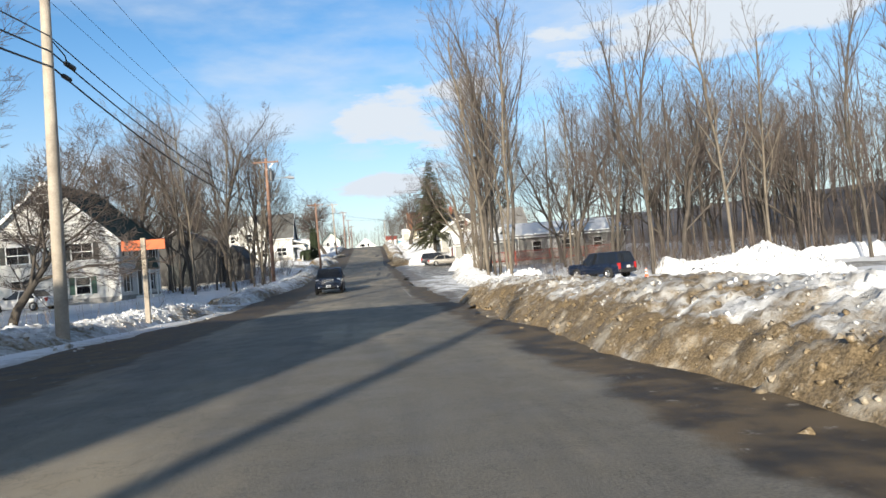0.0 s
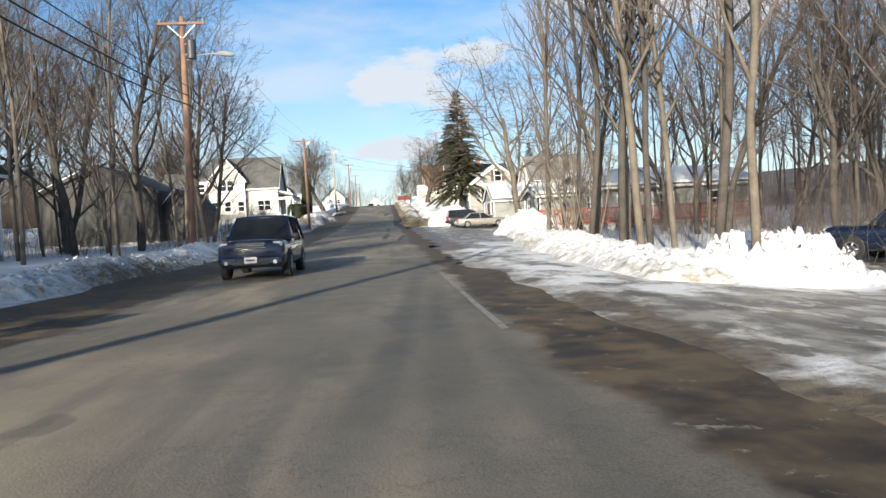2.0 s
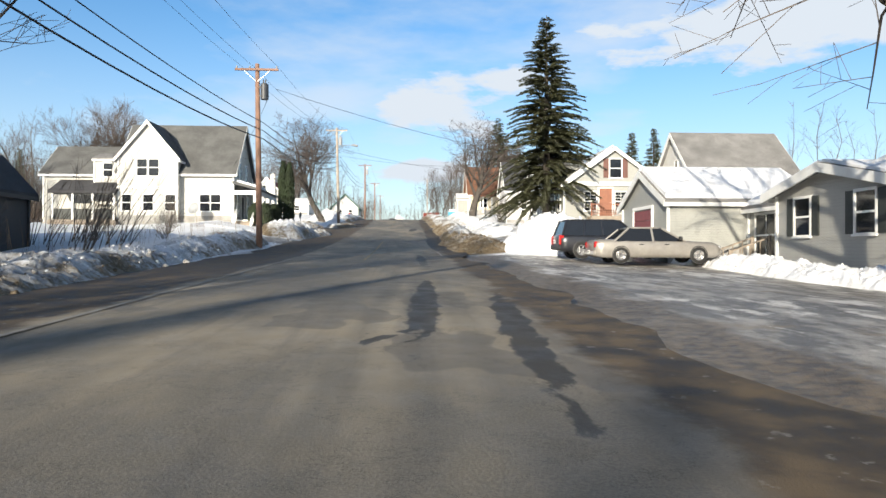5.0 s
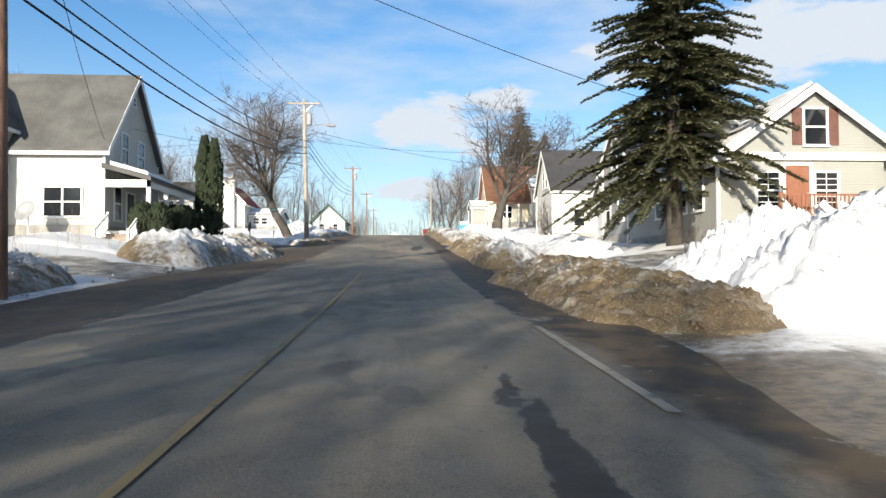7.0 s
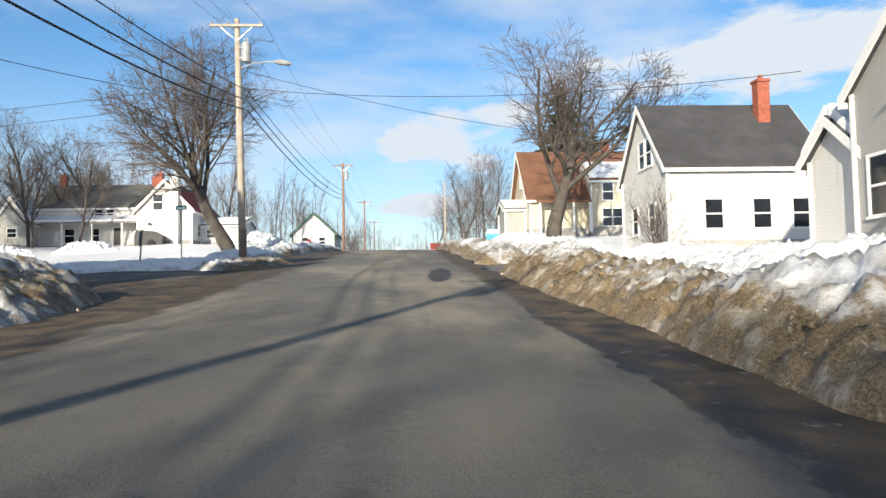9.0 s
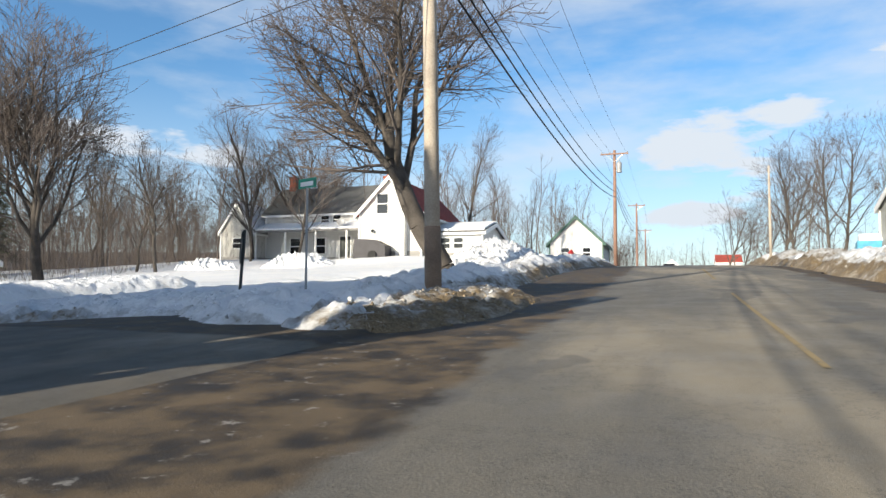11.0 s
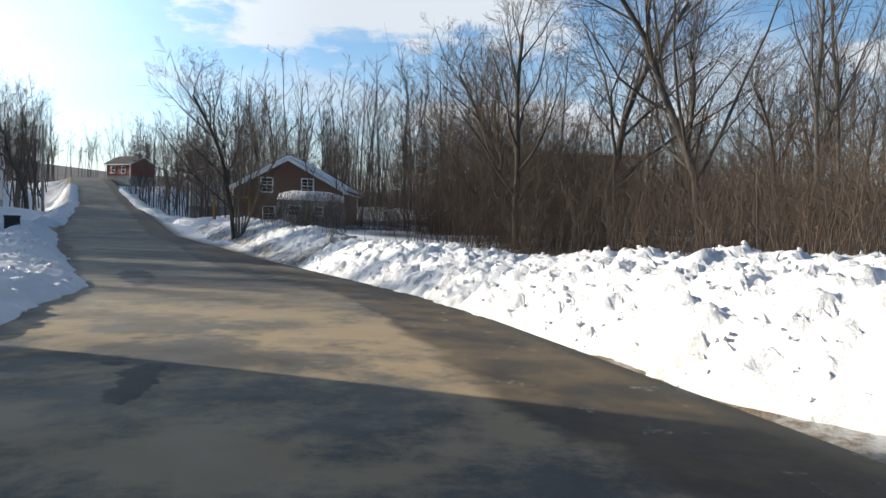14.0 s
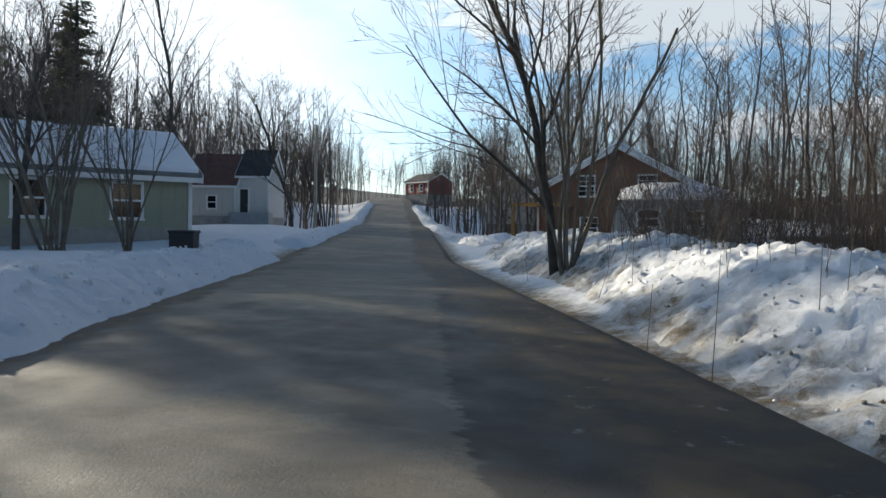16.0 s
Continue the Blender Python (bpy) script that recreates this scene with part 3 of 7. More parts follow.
def land(x, y):
    """The sheet of the ground: the land cut down to the two roads."""
    z = ground_z(x, y)
    d, lz = lane_near(x, y)
    half = lane_half(x)
    left = x < ROAD_L + 1.0
    mouth = smooth01(x, -22.0, -9.0)
    lz = lz * (1 - mouth) + road_z(y) * mouth
    k = smooth01(d - half, 0.2, 4.0)
    z = np.where(left, lz - 0.08 + (z - lz + 0.08) * k, z)
    u = x + 22.3 - 0.35 * (y - 145)
    drive = smooth01(u, -2.4, -1.2) * (1 - smooth01(u, 1.2, 3.0)) * smooth01(y, 143.0, 145.5) * (1 - smooth01(y, 160.0, 168.0))
    z = z + (2.36 + 0.06 * (y - 145) - z) * drive
    k2 = smooth01(np.maximum(x - ROAD_R - 1.4, ROAD_L - 2.6 - x), 0.0, 1.2)
    return (road_z(y) - 0.08) * (1 - k2) + z * k2


def steps(lo, hi, fine, grow, out):
    core = list(np.arange(lo, hi, fine))
    a, b, s = [], [], fine
    p = lo
    while p > -out:
        s *= grow
        p -= s
        a.append(p)
    p, s = hi, fine
    b.append(hi)
    while p < out:
        s *= grow
        p += s
        b.append(p)
    return np.array(a[::-1] + core + b)


def lot_ice(x, y):
    """Where cars and ploughs have packed the snow to dirty ice: the two drives, the pull-in, and the road edges."""
    def pad(x0, x1, y0, y1, soft=1.6):
        d = np.maximum(np.maximum(x0 - x, x - x1), np.maximum(y0 - y, y - y1))
        return 1 - smooth01(d, -soft, soft)
    v = np.maximum(pad(1.0, 12.4, 66.0, 101.0), pad(1.5, 30.0, 33.5, 40.5, 1.0) * 0.72)
    v = np.maximum(v, pad(2.0, 9.5, 37.0, 66.0, 1.4) * 0.46)
    v = np.maximum(v, pad(2.0, 14.0, 114.3, 119.3, 1.0))
    v = np.maximum(v, pad(2.0, 13.0, 141.8, 146.0, 1.0))
    v = np.maximum(v, pad(11.5, 17.5, 34.0, 50.0, 1.2))
    v = np.maximum(v, pad(-14.0, -5.0, 40.0, 42.5, 0.9))
    v = np.maximum(v, pad(-13.0, -5.5, 113.5, 118.5, 1.2))
    v = np.maximum(v, (1 - smooth01(np.abs(x + 22.3 - 0.35 * (y - 145)), 1.0, 1.9)) * smooth01(y, 142, 144) * (1 - smooth01(y, 162, 168)))
    v = np.maximum(v, pad(1.5, 7.0, 28.0, 41.0, 1.2) * 0.6)
    v = np.maximum(v, pad(1.0, 5.5, 60.0, 101.0, 1.0))
    return v


gx, gy = steps(-105.0, 34.0, 0.7, 1.22, 2600.0), steps(-12.0, 212.0, 0.8, 1.22, 2600.0)
GX, GY = np.meshgrid(gx, gy, indexing="ij")
GZ = land(GX, GY)
ice = lot_ice(GX, GY)
GZ = GZ - 0.06 * ice + 0.12 * (1 - ice) * fnoise(GX, GY, 3.2, 4, 21) * smooth01(np.maximum(GX - 3.5, -7.0 - GX), 0, 3)
lane_d, _ = lane_near(GX, GY)
near_road = np.maximum(1 - smooth01(np.maximum(GX - ROAD_R - 1.1 * ice, ROAD_L - 2.0 - GX), 0.5, 2.6), 1 - smooth01(lane_d - lane_half(GX), 0.0, 1.2))
WX, WY = GX + 34 * fnoise(GX, GY, 40.0, 4, 71), GY + 34 * fnoise(GX, GY, 40.0, 4, 73)
wooded = np.maximum(smooth01(WX, 38, 60), smooth01(-WX, 100, 130)) + smooth01(GY, 260, 320) * smooth01(np.abs(GX + 1), 14, 40) + smooth01(-WX, 40, 60) * smooth01(-WY, -60, -40)
wooded = np.maximum(wooded, smooth01(-WX, 56, 70) * smooth01(WY, 150, 165))
wooded = np.clip(wooded, 0, 1) * smooth01(lane_d, 14, 30)
low_edge = np.where(GX < -38, 145.5 - 0.42 * (-38 - GX), 145.5 + 0.3 * (GX + 38))
litter = smooth01(GY - low_edge, -0.8, 0.8) * (1 - smooth01(GY - 0.62 * (-14 - GX), 138.5, 141.0)) * smooth01(-GX, 28.5, 31) * (1 - smooth01(-GX, 88, 96)) * smooth01(lane_d, 5.0, 7.0)
wooded = np.maximum(wooded, litter * (0.6 + 1.2 * fnoise(GX, GY, 3.0, 3, 77)))
verge = smooth01(GX, 1.5, 2.2) * (1 - smooth01(GX, 4.2, 5.6)) * np.maximum(1 - smooth01(GY, 28, 31), smooth01(GY, 100, 103) * (1 - smooth01(GY, 150, 158)))
lane_edge = 1 - smooth01(lane_d - lane_half(GX), 0.2, 1.5)
ground = new("ground", fast_mesh("ground", np.stack([GX, GY, GZ], -1).reshape(-1, 3), sheet(len(gx), len(gy)), M["snow"], True,
                                 {"dirt": np.maximum(np.maximum(0.55 * near_road, 1.0 * verge), 0.9 * lane_edge * (GX < -21)), "ice": ice, "woods": wooded}))
tagged(ground, "snow-covered ground with packed dirty ice in the drives", "ground", kind="structure")


def wet_at(x, y):
    """Patches where meltwater or fresh tar darkens the asphalt: centre, half length along, half width, turn in degrees."""
    v = np.zeros_like(x)
    for cx, cy, a, b, turn in ((0.6, 79.5, 4.6, 0.22, -2), (-0.05, 75.6, 0.5, 0.14, 0), (1.7, 77.0, 5.0, 0.2, -4), (0.9, 95.0, 5.0, 0.16, 0),
                               (2.0, 112.0, 9.0, 0.32, 0), (1.02, 138.6, 3.7, 0.36, -3), (2.3, 124.0, 8.0, 0.34, 0), (-4.7, 100.0, 14.0, 0.35, 0), (-27.2, 140.6, 1.2, 0.16, 115), (-32.5, 142.2, 7.0, 0.4, 108),
                               (-45.0, 135.6, 10.0, 0.5, 116), (-37.5, 136.2, 2.6, 0.35, 116), (-16.0, 144.4, 3.5, 0.6, 80)):
        c, s_ = math.cos(radians(turn)), math.sin(radians(turn))
        u, w = (y - cy) * c - (x - cx) * s_, (x - cx) * c + (y - cy) * s_
        v = np.maximum(v, np.clip(1.45 - np.sqrt((u / a) ** 2 + (w / b) ** 2) * 0.95, 0, 1))
    return v


def strip(name, line, right, across, z, mat, label, category="road"):
    """A road surface: a line of points, swept across."""
    v = np.empty((len(line), across.shape[1], 3))
    v[..., :2] = line[:, None, :2] + right[:, None, :] * across[..., None]
    v[..., 2] = z
    a = np.broadcast_to(across, (len(line), v.shape[1]))
    ob = new(name, fast_mesh(name, v.reshape(-1, 3), sheet(len(line), v.shape[1]), mat, True, {"across": a, "wet": wet_at(v[..., 0], v[..., 1])}))
    return tagged(ob, label, category, kind="structure")


yy = np.concatenate([np.arange(-60, -4, 0.8), np.arange(-4, 160, 0.4), np.arange(160, 230, 0.8), np.arange(232, 322, 8)])
line = np.stack([np.zeros_like(yy), yy], 1)
acr = np.linspace(0, 1, 48)
left_edge = -7.3 + 1.0 * fnoise(yy, 0 * yy, 3.5, 4, 41)
right_edge = 3.05 + 1.3 * fnoise(yy, 0 * yy, 3.0, 4, 43)
acr = left_edge[:, None] + acr[None] * (right_edge - left_edge)[:, None]
crown = 0.05 * (1 - np.clip(np.abs(acr - ROAD_C) / 4, 0, 1) ** 2)
rz2 = road_z(yy)[:, None] + crown + 0.02 * fnoise(acr, yy[:, None] + 0 * acr, 0.9, 3, 31)
strip("road", line, np.tile([1.0, 0.0], (len(yy), 1)), acr, rz2, M["road"], "grey salted two-lane asphalt road with muddy edges")

keep = _lane[:, 0] < -6.2
la, ra = _lane[keep], _right[keep]
u01 = np.concatenate([[-1.03], np.linspace(-1, 1, 25), [1.03]])
half = lane_half(la[:, 0])[:, None] + 0.35
lane_y = la[:, 1][:, None] + ra[:, 1][:, None] * u01[None, :] * half
lane_m = smooth01(la[:, 0][:, None] + ra[:, 0][:, None] * u01[None, :] * half, -22.0, -9.0)
lane_dip = np.zeros((len(la), 1))
lane_dip[0] = 0.12
lane_top = la[:, 2][:, None] * (1 - lane_m) + road_z(lane_y) * lane_m - lane_dip
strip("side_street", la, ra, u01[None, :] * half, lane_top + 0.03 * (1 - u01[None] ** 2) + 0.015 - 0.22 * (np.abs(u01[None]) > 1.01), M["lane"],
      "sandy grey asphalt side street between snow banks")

# ---------------------------------------------------------------- ploughed snow banks


def loose(pts, lo, hi, seed):
    """Angular frozen blocks at the given places: vertices and quads."""
    g = np.random.default_rng(seed)
    cube = np.array([(x, y, z) for x in (-1, 1) for y in (-1, 1) for z in (-1, 1)], float) * 0.62
    quads = np.array([(0, 1, 3, 2), (4, 6, 7, 5), (0, 4, 5, 1), (2, 3, 7, 6), (0, 2, 6, 4), (1, 5, 7, 3)])
    n = len(pts)
    r = lo + (hi - lo) * g.random(n) ** 4.0
    v = np.empty((n, 8, 3))
    for i in range(n):
        q = np.array(Euler(tuple(g.random(3) * 6.28)).to_matrix())
        v[i] = (cube * (0.65 + 0.7 * g.random((8, 1))) * (0.7 + 0.6 * g.random(3))) @ q.T * r[i] + pts[i] + np.array([0, 0, r[i] * 0.2])
    return v.reshape(-1, 3), (quads[None] + 8 * np.arange(n)[:, None, None]).reshape(-1, 4)


def heap_mesh(name, X, Y, Z, dirt, seed, blocks, lo, hi):
    """One mesh of a bank's surface and of the blocks that lie on it."""
    nx, ny = X.shape
    g = np.random.default_rng(seed)
    flat = np.stack([X, Y, Z], -1).reshape(-1, 3)
    high = (Z - land(X, Y)).ravel() > 0.06
    pick = g.choice(np.nonzero(high)[0], min(blocks, int(high.sum())), replace=False)
    bv, bq = loose(flat[pick], lo, hi, seed + 1)
    d = dirt.ravel()
    tone = np.repeat(np.clip(d[pick] + g.normal(0, 0.12, len(pick)), 0, 1.2), 8)
    quads = sheet(nx, ny)
    me = fast_mesh(name, np.concatenate([flat, bv]), np.concatenate([quads, bq + len(flat)]), M["snow"], True,
                   {"dirt": np.concatenate([d, tone]), "ice": np.zeros(len(flat) + len(bv))})
    keep_smooth = np.ones(len(quads) + len(bq), bool)
    keep_smooth[len(quads):] = True
    me.polygons.foreach_set("use_smooth", keep_smooth)
    return me


def clump_height(X, Y, seed):
    big, mid_, small = chunks(X, Y, 0.85, seed + 11), chunks(X, Y, 0.40, seed + 17), chunks(X, Y, 0.19, seed + 23)
    return 0.40 * (big - 0.45) + 0.50 * (mid_ - 0.45) + 0.46 * (small - 0.45) + 0.24 * (chunks(X, Y, 0.11, seed + 31) - 0.45) + 0.9 * fnoise(X, Y, 1.6, 3, seed + 29)


def bank(label, pts, width, height, dirt, seed, step=0.11, rows=34, lump=1.0, skew=0.0, wave=0.8, blocks=9.0, size=0.6):
    """A lumpy ridge of ploughed snow along a line; the first side of it faces the road."""
    p = np.array(pts, float)
    seg = np.hypot(*np.diff(p, axis=0).T)
    t = np.concatenate([[0], np.cumsum(seg)])
    n = max(8, int(t[-1] / step))
    s = np.linspace(0, t[-1], n)
    c = np.stack([np.interp(s, t, p[:, 0]), np.interp(s, t, p[:, 1])], 1)
    for _ in range(int(3.0 / step)):
        c[1:-1] = (c[:-2] + 2 * c[1:-1] + c[2:]) / 4
    a = np.gradient(c, axis=0)
    a /= np.linalg.norm(a, axis=1)[:, None]
    r = np.stack([a[:, 1], -a[:, 0]], 1)
    v = np.linspace(-1, 1, rows)
    ends = smooth01(s, 0, width * 0.4) * smooth01(t[-1] - s, 0, width * 0.4)
    wide = width * (0.88 + 0.35 * fnoise(s, 0 * s + seed, 3.0, 3, seed)) * (0.35 + 0.65 * ends)
    high = height * (0.85 + wave * fnoise(s, 0 * s + 7.7, 3.5, 3, seed + 3)) * ends
    off = (v[None, :] + skew * (1 - v[None, :] ** 2)) * wide[:, None] / 2
    xy = c[:, None, :] + r[:, None, :] * off[..., None]
    X, Y = xy[..., 0], xy[..., 1]
    shape = np.clip(1 - np.abs(v[None, :]) ** 1.9, 0, 1) ** 0.85
    z = land(X, Y) - 0.10 + shape * (high[:, None] + 0.10) + lump * 0.34 * clump_height(X, Y, seed) * ends[:, None] * np.minimum(1, 1.8 * shape) * (0.4 + 0.6 * min(1.2, height))
    z = np.where((shape < 0.02) | (ends[:, None] < 0.02), land(X, Y) - 0.12, z)
    side = X * 0 + v[None, :]
    patch = 0.7 * fnoise(X, Y, 2.6, 4, seed + 37) + 0.30 * (chunks(X, Y, 0.6, seed + 41) - 0.45)
    d = dirt + patch * (0.35 + dirt) - 0.30 * smooth01(z - land(X, Y), 0.35 * height, 1.0 * height) * (dirt < 0.95) + 0.25 * (side < -0.55) - 0.08
    ob = new("snow_bank", heap_mesh("snow_bank", X, Y, z, np.clip(d, 0, 1.2), seed, int(t[-1] * blocks * min(1.0, 0.11 / step)), 0.035 * size, (0.085 + 0.06 * min(1, height)) * size))
    return tagged(ob, label, "snow bank", "ploughed banks along the roads", "stuff")


def pile(label, x, y, rx, ry, h, dirt, seed, n=110):
    """A heap of ploughed snow with lumps."""
    ang, rad = np.linspace(0, 2 * math.pi, n), np.linspace(0, 1, n // 2)
    A, R = np.meshgrid(ang, rad, indexing="ij")
    edge = 1 + 0.35 * fnoise(np.cos(A) * 1.5, np.sin(A) * 1.5, 1.0, 3, seed)
    X, Y = x + rx * R * edge * np.cos(A), y + ry * R * edge * np.sin(A)
    up = np.clip(1 - R**1.7, 0, 1) ** 0.9 * (1 + 0.8 * fnoise(X, Y, 1.7, 3, seed + 2))
    Z = land(X, Y) - 0.12 + up * h + 0.62 * clump_height(X, Y, seed) * np.minimum(1, 2 * up)
    Z = np.where(R > 0.97, land(X, Y) - 0.15, Z)
    d = np.clip(dirt - 0.3 * up * (dirt < 0.9) + 0.5 * fnoise(X, Y, 1.6, 3, seed + 9), 0, 1.2)
    ob = new("snow_pile", heap_mesh("snow_pile", X, Y, Z, d, seed, int(rx * ry * 10), 0.03, 0.12))
    return tagged(ob, label, "snow pile", "ploughed banks along the roads", "stuff")


def snow_field(label, x0, x1, y0, y1, amp, seed, step=0.28):
    """Trodden, crusted snow with shallow relief over a stretch of yard."""
    xs, ys = np.arange(x0, x1, step), np.arange(y0, y1, step)
    X, Y = np.meshgrid(xs, ys, indexing="ij")
    rim = np.minimum(np.minimum(X - x0, x1 - X), np.minimum(Y - y0, y1 - Y)) + 1.6 * fnoise(X, Y, 2.5, 3, seed)
    k = smooth01(rim, 0.2, 1.6)
    rough = smooth01(fnoise(X, Y, 5.0, 3, seed + 4), -0.15, 0.15)
    Z = land(X, Y) - 0.14 + k * (0.22 + amp * (0.35 + 0.65 * rough) * clump_height(X, Y, seed + 7) + 0.25 * fnoise(X, Y, 3.0, 3, seed + 9))
    me = fast_mesh("snow_field", np.stack([X, Y, Z], -1).reshape(-1, 3), sheet(len(xs), len(ys)), M["snow"], True, {"dirt": 0.12 + 0.3 * fnoise(X, Y, 3.5, 3, seed + 11), "ice": X * 0})
    return tagged(new("snow_field", me), label, "snow", kind="stuff")


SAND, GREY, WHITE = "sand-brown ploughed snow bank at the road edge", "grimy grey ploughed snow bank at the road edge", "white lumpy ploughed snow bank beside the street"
bank(SAND, [(5.4, -10), (5.5, 10), (5.7, 20), (6.2, 29.6)], 6.0, 0.88, 0.84, 1, skew=-0.25, lump=0.62, wave=0.3, blocks=70, size=0.42, rows=70, step=0.09)
bank("white snow bank behind the sandy verge", [(9.2, 2), (9.0, 14), (10.4, 24), (12.5, 25.5)], 4.4, 0.5, 0.2, 2, lump=0.7)
pile("broad white snow heap at the corner of the pull-in", 15.8, 28.2, 4.8, 2.6, 1.3, 0.05, 31, n=150)
pile("chunky white snow heap beside the drive mouth", 9.6, 43.2, 2.4, 2.6, 1.0, 0.12, 34)
bank("white snow bank behind the parking place", [(19.5, 47.5), (26, 46.5), (38, 44.5)], 3.0, 0.95, 0.05, 33, step=0.2)
bank("white snow bank along the pull-in", [(8.4, 41.0), (7.8, 46), (8.4, 56), (9.6, 66), (11.2, 76.5)], 4.6, 0.62, 0.2, 3, skew=-0.1, wave=0.9, rows=44)
pile("tall white heap of ploughed snow by the pull-in", 11.0, 77.6, 2.6, 2.3, 1.8, 0.08, 4)
bank("low white snow ridge along the grey house", [(12.7, 79.0), (12.9, 86), (12.8, 96), (12.6, 101)], 1.9, 0.6, 0.0, 5)
pile("large white snow heap beside the drive", 8.2, 103.6, 3.0, 3.0, 2.0, 0.08, 6)
bank(SAND, [(4.5, 102.0), (4.4, 106), (4.3, 110), (3.9, 113.9)], 4.2, 0.72, 0.96, 7, blocks=50, size=0.42, rows=54, step=0.09)
pile("tall white snow heap before the spruce", 8.7, 109.6, 2.2, 2.4, 1.5, 0.06, 35)
bank("white snow bank in front of the spruce", [(8.2, 107.5), (8.0, 113.5)], 3.6, 0.62, 0.2, 8)
bank(SAND, [(4.2, 119.4), (4.4, 126), (4.3, 132), (4.6, 140.8)], 3.4, 0.95, 0.82, 9, blocks=10)
bank("white snow bank in front of the houses", [(7.2, 119.8), (7.6, 128), (7.8, 140)], 4.0, 0.8, 0.2, 10)
bank(SAND, [(4.4, 146.4), (4.6, 156), (4.4, 175), (4.6, 200)], 3.6, 0.85, 0.72, 12, step=0.22)
bank("white snow bank below the maple", [(8.0, 147), (8.4, 158), (8.0, 176)], 4.2, 0.85, 0.2, 13, step=0.22)
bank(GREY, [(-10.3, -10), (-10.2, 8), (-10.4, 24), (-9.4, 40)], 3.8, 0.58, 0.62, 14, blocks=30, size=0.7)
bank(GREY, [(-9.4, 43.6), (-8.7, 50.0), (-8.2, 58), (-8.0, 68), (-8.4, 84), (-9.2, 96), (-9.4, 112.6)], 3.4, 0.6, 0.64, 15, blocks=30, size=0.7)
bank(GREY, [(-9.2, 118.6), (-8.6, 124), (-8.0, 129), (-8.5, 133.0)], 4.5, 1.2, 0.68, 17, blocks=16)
bank(WHITE, [(-9.6, 133.4), (-12.5, 136.6), (-16.0, 139.2), (-19.3, 139.7), (-25.6, 138.2), (-34.5, 135.4), (-45.0, 129.3), (-61.0, 120.4)], 2.9, 0.55, 0.06, 18, wave=0.4, lump=0.7, blocks=10, size=0.6)
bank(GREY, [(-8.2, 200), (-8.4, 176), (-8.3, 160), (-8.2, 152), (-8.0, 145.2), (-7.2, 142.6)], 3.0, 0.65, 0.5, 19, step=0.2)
bank(WHITE, [(-7.6, 143.6), (-11.0, 146.6), (-15.0, 147.0), (-19.8, 145.0)], 4.0, 0.55, 0.2, 20, blocks=50, size=0.4)
bank(SAND, [(-7.0, 151.5), (-6.9, 147.5), (-7.2, 144.4), (-8.4, 142.9)], 4.0, 0.38, 0.92, 26, blocks=60, size=0.45, rows=44)
bank("low grimy snow bank along the side street", [(-68, 128.4), (-54.0, 135.5), (-44.0, 140.0)], 4.4, 0.34, 0.54, 25, blocks=24, lump=1.0, size=0.6)
bank(WHITE, [(-45.0, 139.3), (-39.4, 142.0), (-33.2, 144.4), (-27.8, 146.4), (-25.4, 148.0)], 3.5, 0.68, 0.28, 21, wave=0.2, blocks=55, lump=0.8, size=0.36, rows=64, step=0.09)
bank(WHITE, [(-29.0, 145.9), (-25.6, 147.7), (-23.6, 151.0), (-21.2, 158.0)], 3.8, 0.38, 0.22, 27, wave=0.15, blocks=22, lump=0.6, size=0.5, rows=54, step=0.1)
bank(WHITE, [(-70, 127.2), (-92, 114), (-120, 99)], 2.6, 0.5, 0.1, 22, step=0.3)
bank(WHITE, [(-122, 90.5), (-94, 105), (-66, 118.4)], 2.4, 0.45, 0.05, 23, step=0.3)

pile("white ploughed snow heap before the long farmhouse", -26.6, 175.5, 3.0, 1.8, 0.95, 0.02, 41)
pile("white ploughed snow heap before the long farmhouse", -31.6, 172.5, 2.4, 1.6, 0.7, 0.02, 42)
pile("rough white snow heap beside the road", -10.6, 167.0, 3.0, 4.2, 1.3, 0.2, 43)
snow_field("rough crusted snow on the corner yard", -17.4, -8.0, 146.0, 160.0, 0.30, 61)
snow_field("rough crusted snow between road and barn", -17.0, -9.0, 86.0, 113.0, 0.28, 62)
snow_field("rough crusted snow before the white house", -19.0, -10.2, 24.0, 55.0, 0.25, 63)
snow_field("rough snow in front of the farmhouse", -17.0, -9.6, 119.5, 126.0, 0.25, 64)

# Frozen lumps that rolled down from the banks.
rng = np.random.default_rng(5)


def clods(label, spots, lo, hi, dirt, seed):
    xy = np.array(spots, float)
    v, q = loose(np.column_stack([xy, land(xy[:, 0], xy[:, 1])]), lo, hi, seed)
    me = fast_mesh("snow_lumps", v, q, M["snow"], False, {"dirt": np.full(len(v), dirt), "ice": np.zeros(len(v))})
    return tagged(new("snow_lumps", me), label, "snow lumps", kind="stuff")


clods("sandy frozen lumps along the road edge", [(2.35 + 0.9 * abs(rng.normal()), y) for y in rng.uniform(-5, 27, 120)] + [(2.6 + 0.8 * abs(rng.normal()), y) for y in rng.uniform(102, 140, 130)], 0.03, 0.13, 0.9, 1)
clods("grey frozen lumps along the road edge", [(-6.9 - 0.9 * abs(rng.normal()), y) for y in rng.uniform(5, 131, 260)], 0.03, 0.14, 0.5, 2)
clods("white frozen lumps along the street bank", [(-27 - 20 * t + 0.7 * rng.normal(), 145.3 - 8.2 * t + 0.35 * rng.normal()) for t in rng.random(110)], 0.02, 0.06, 0.1, 3)

# ---------------------------------------------------------------- houses


_win = {}


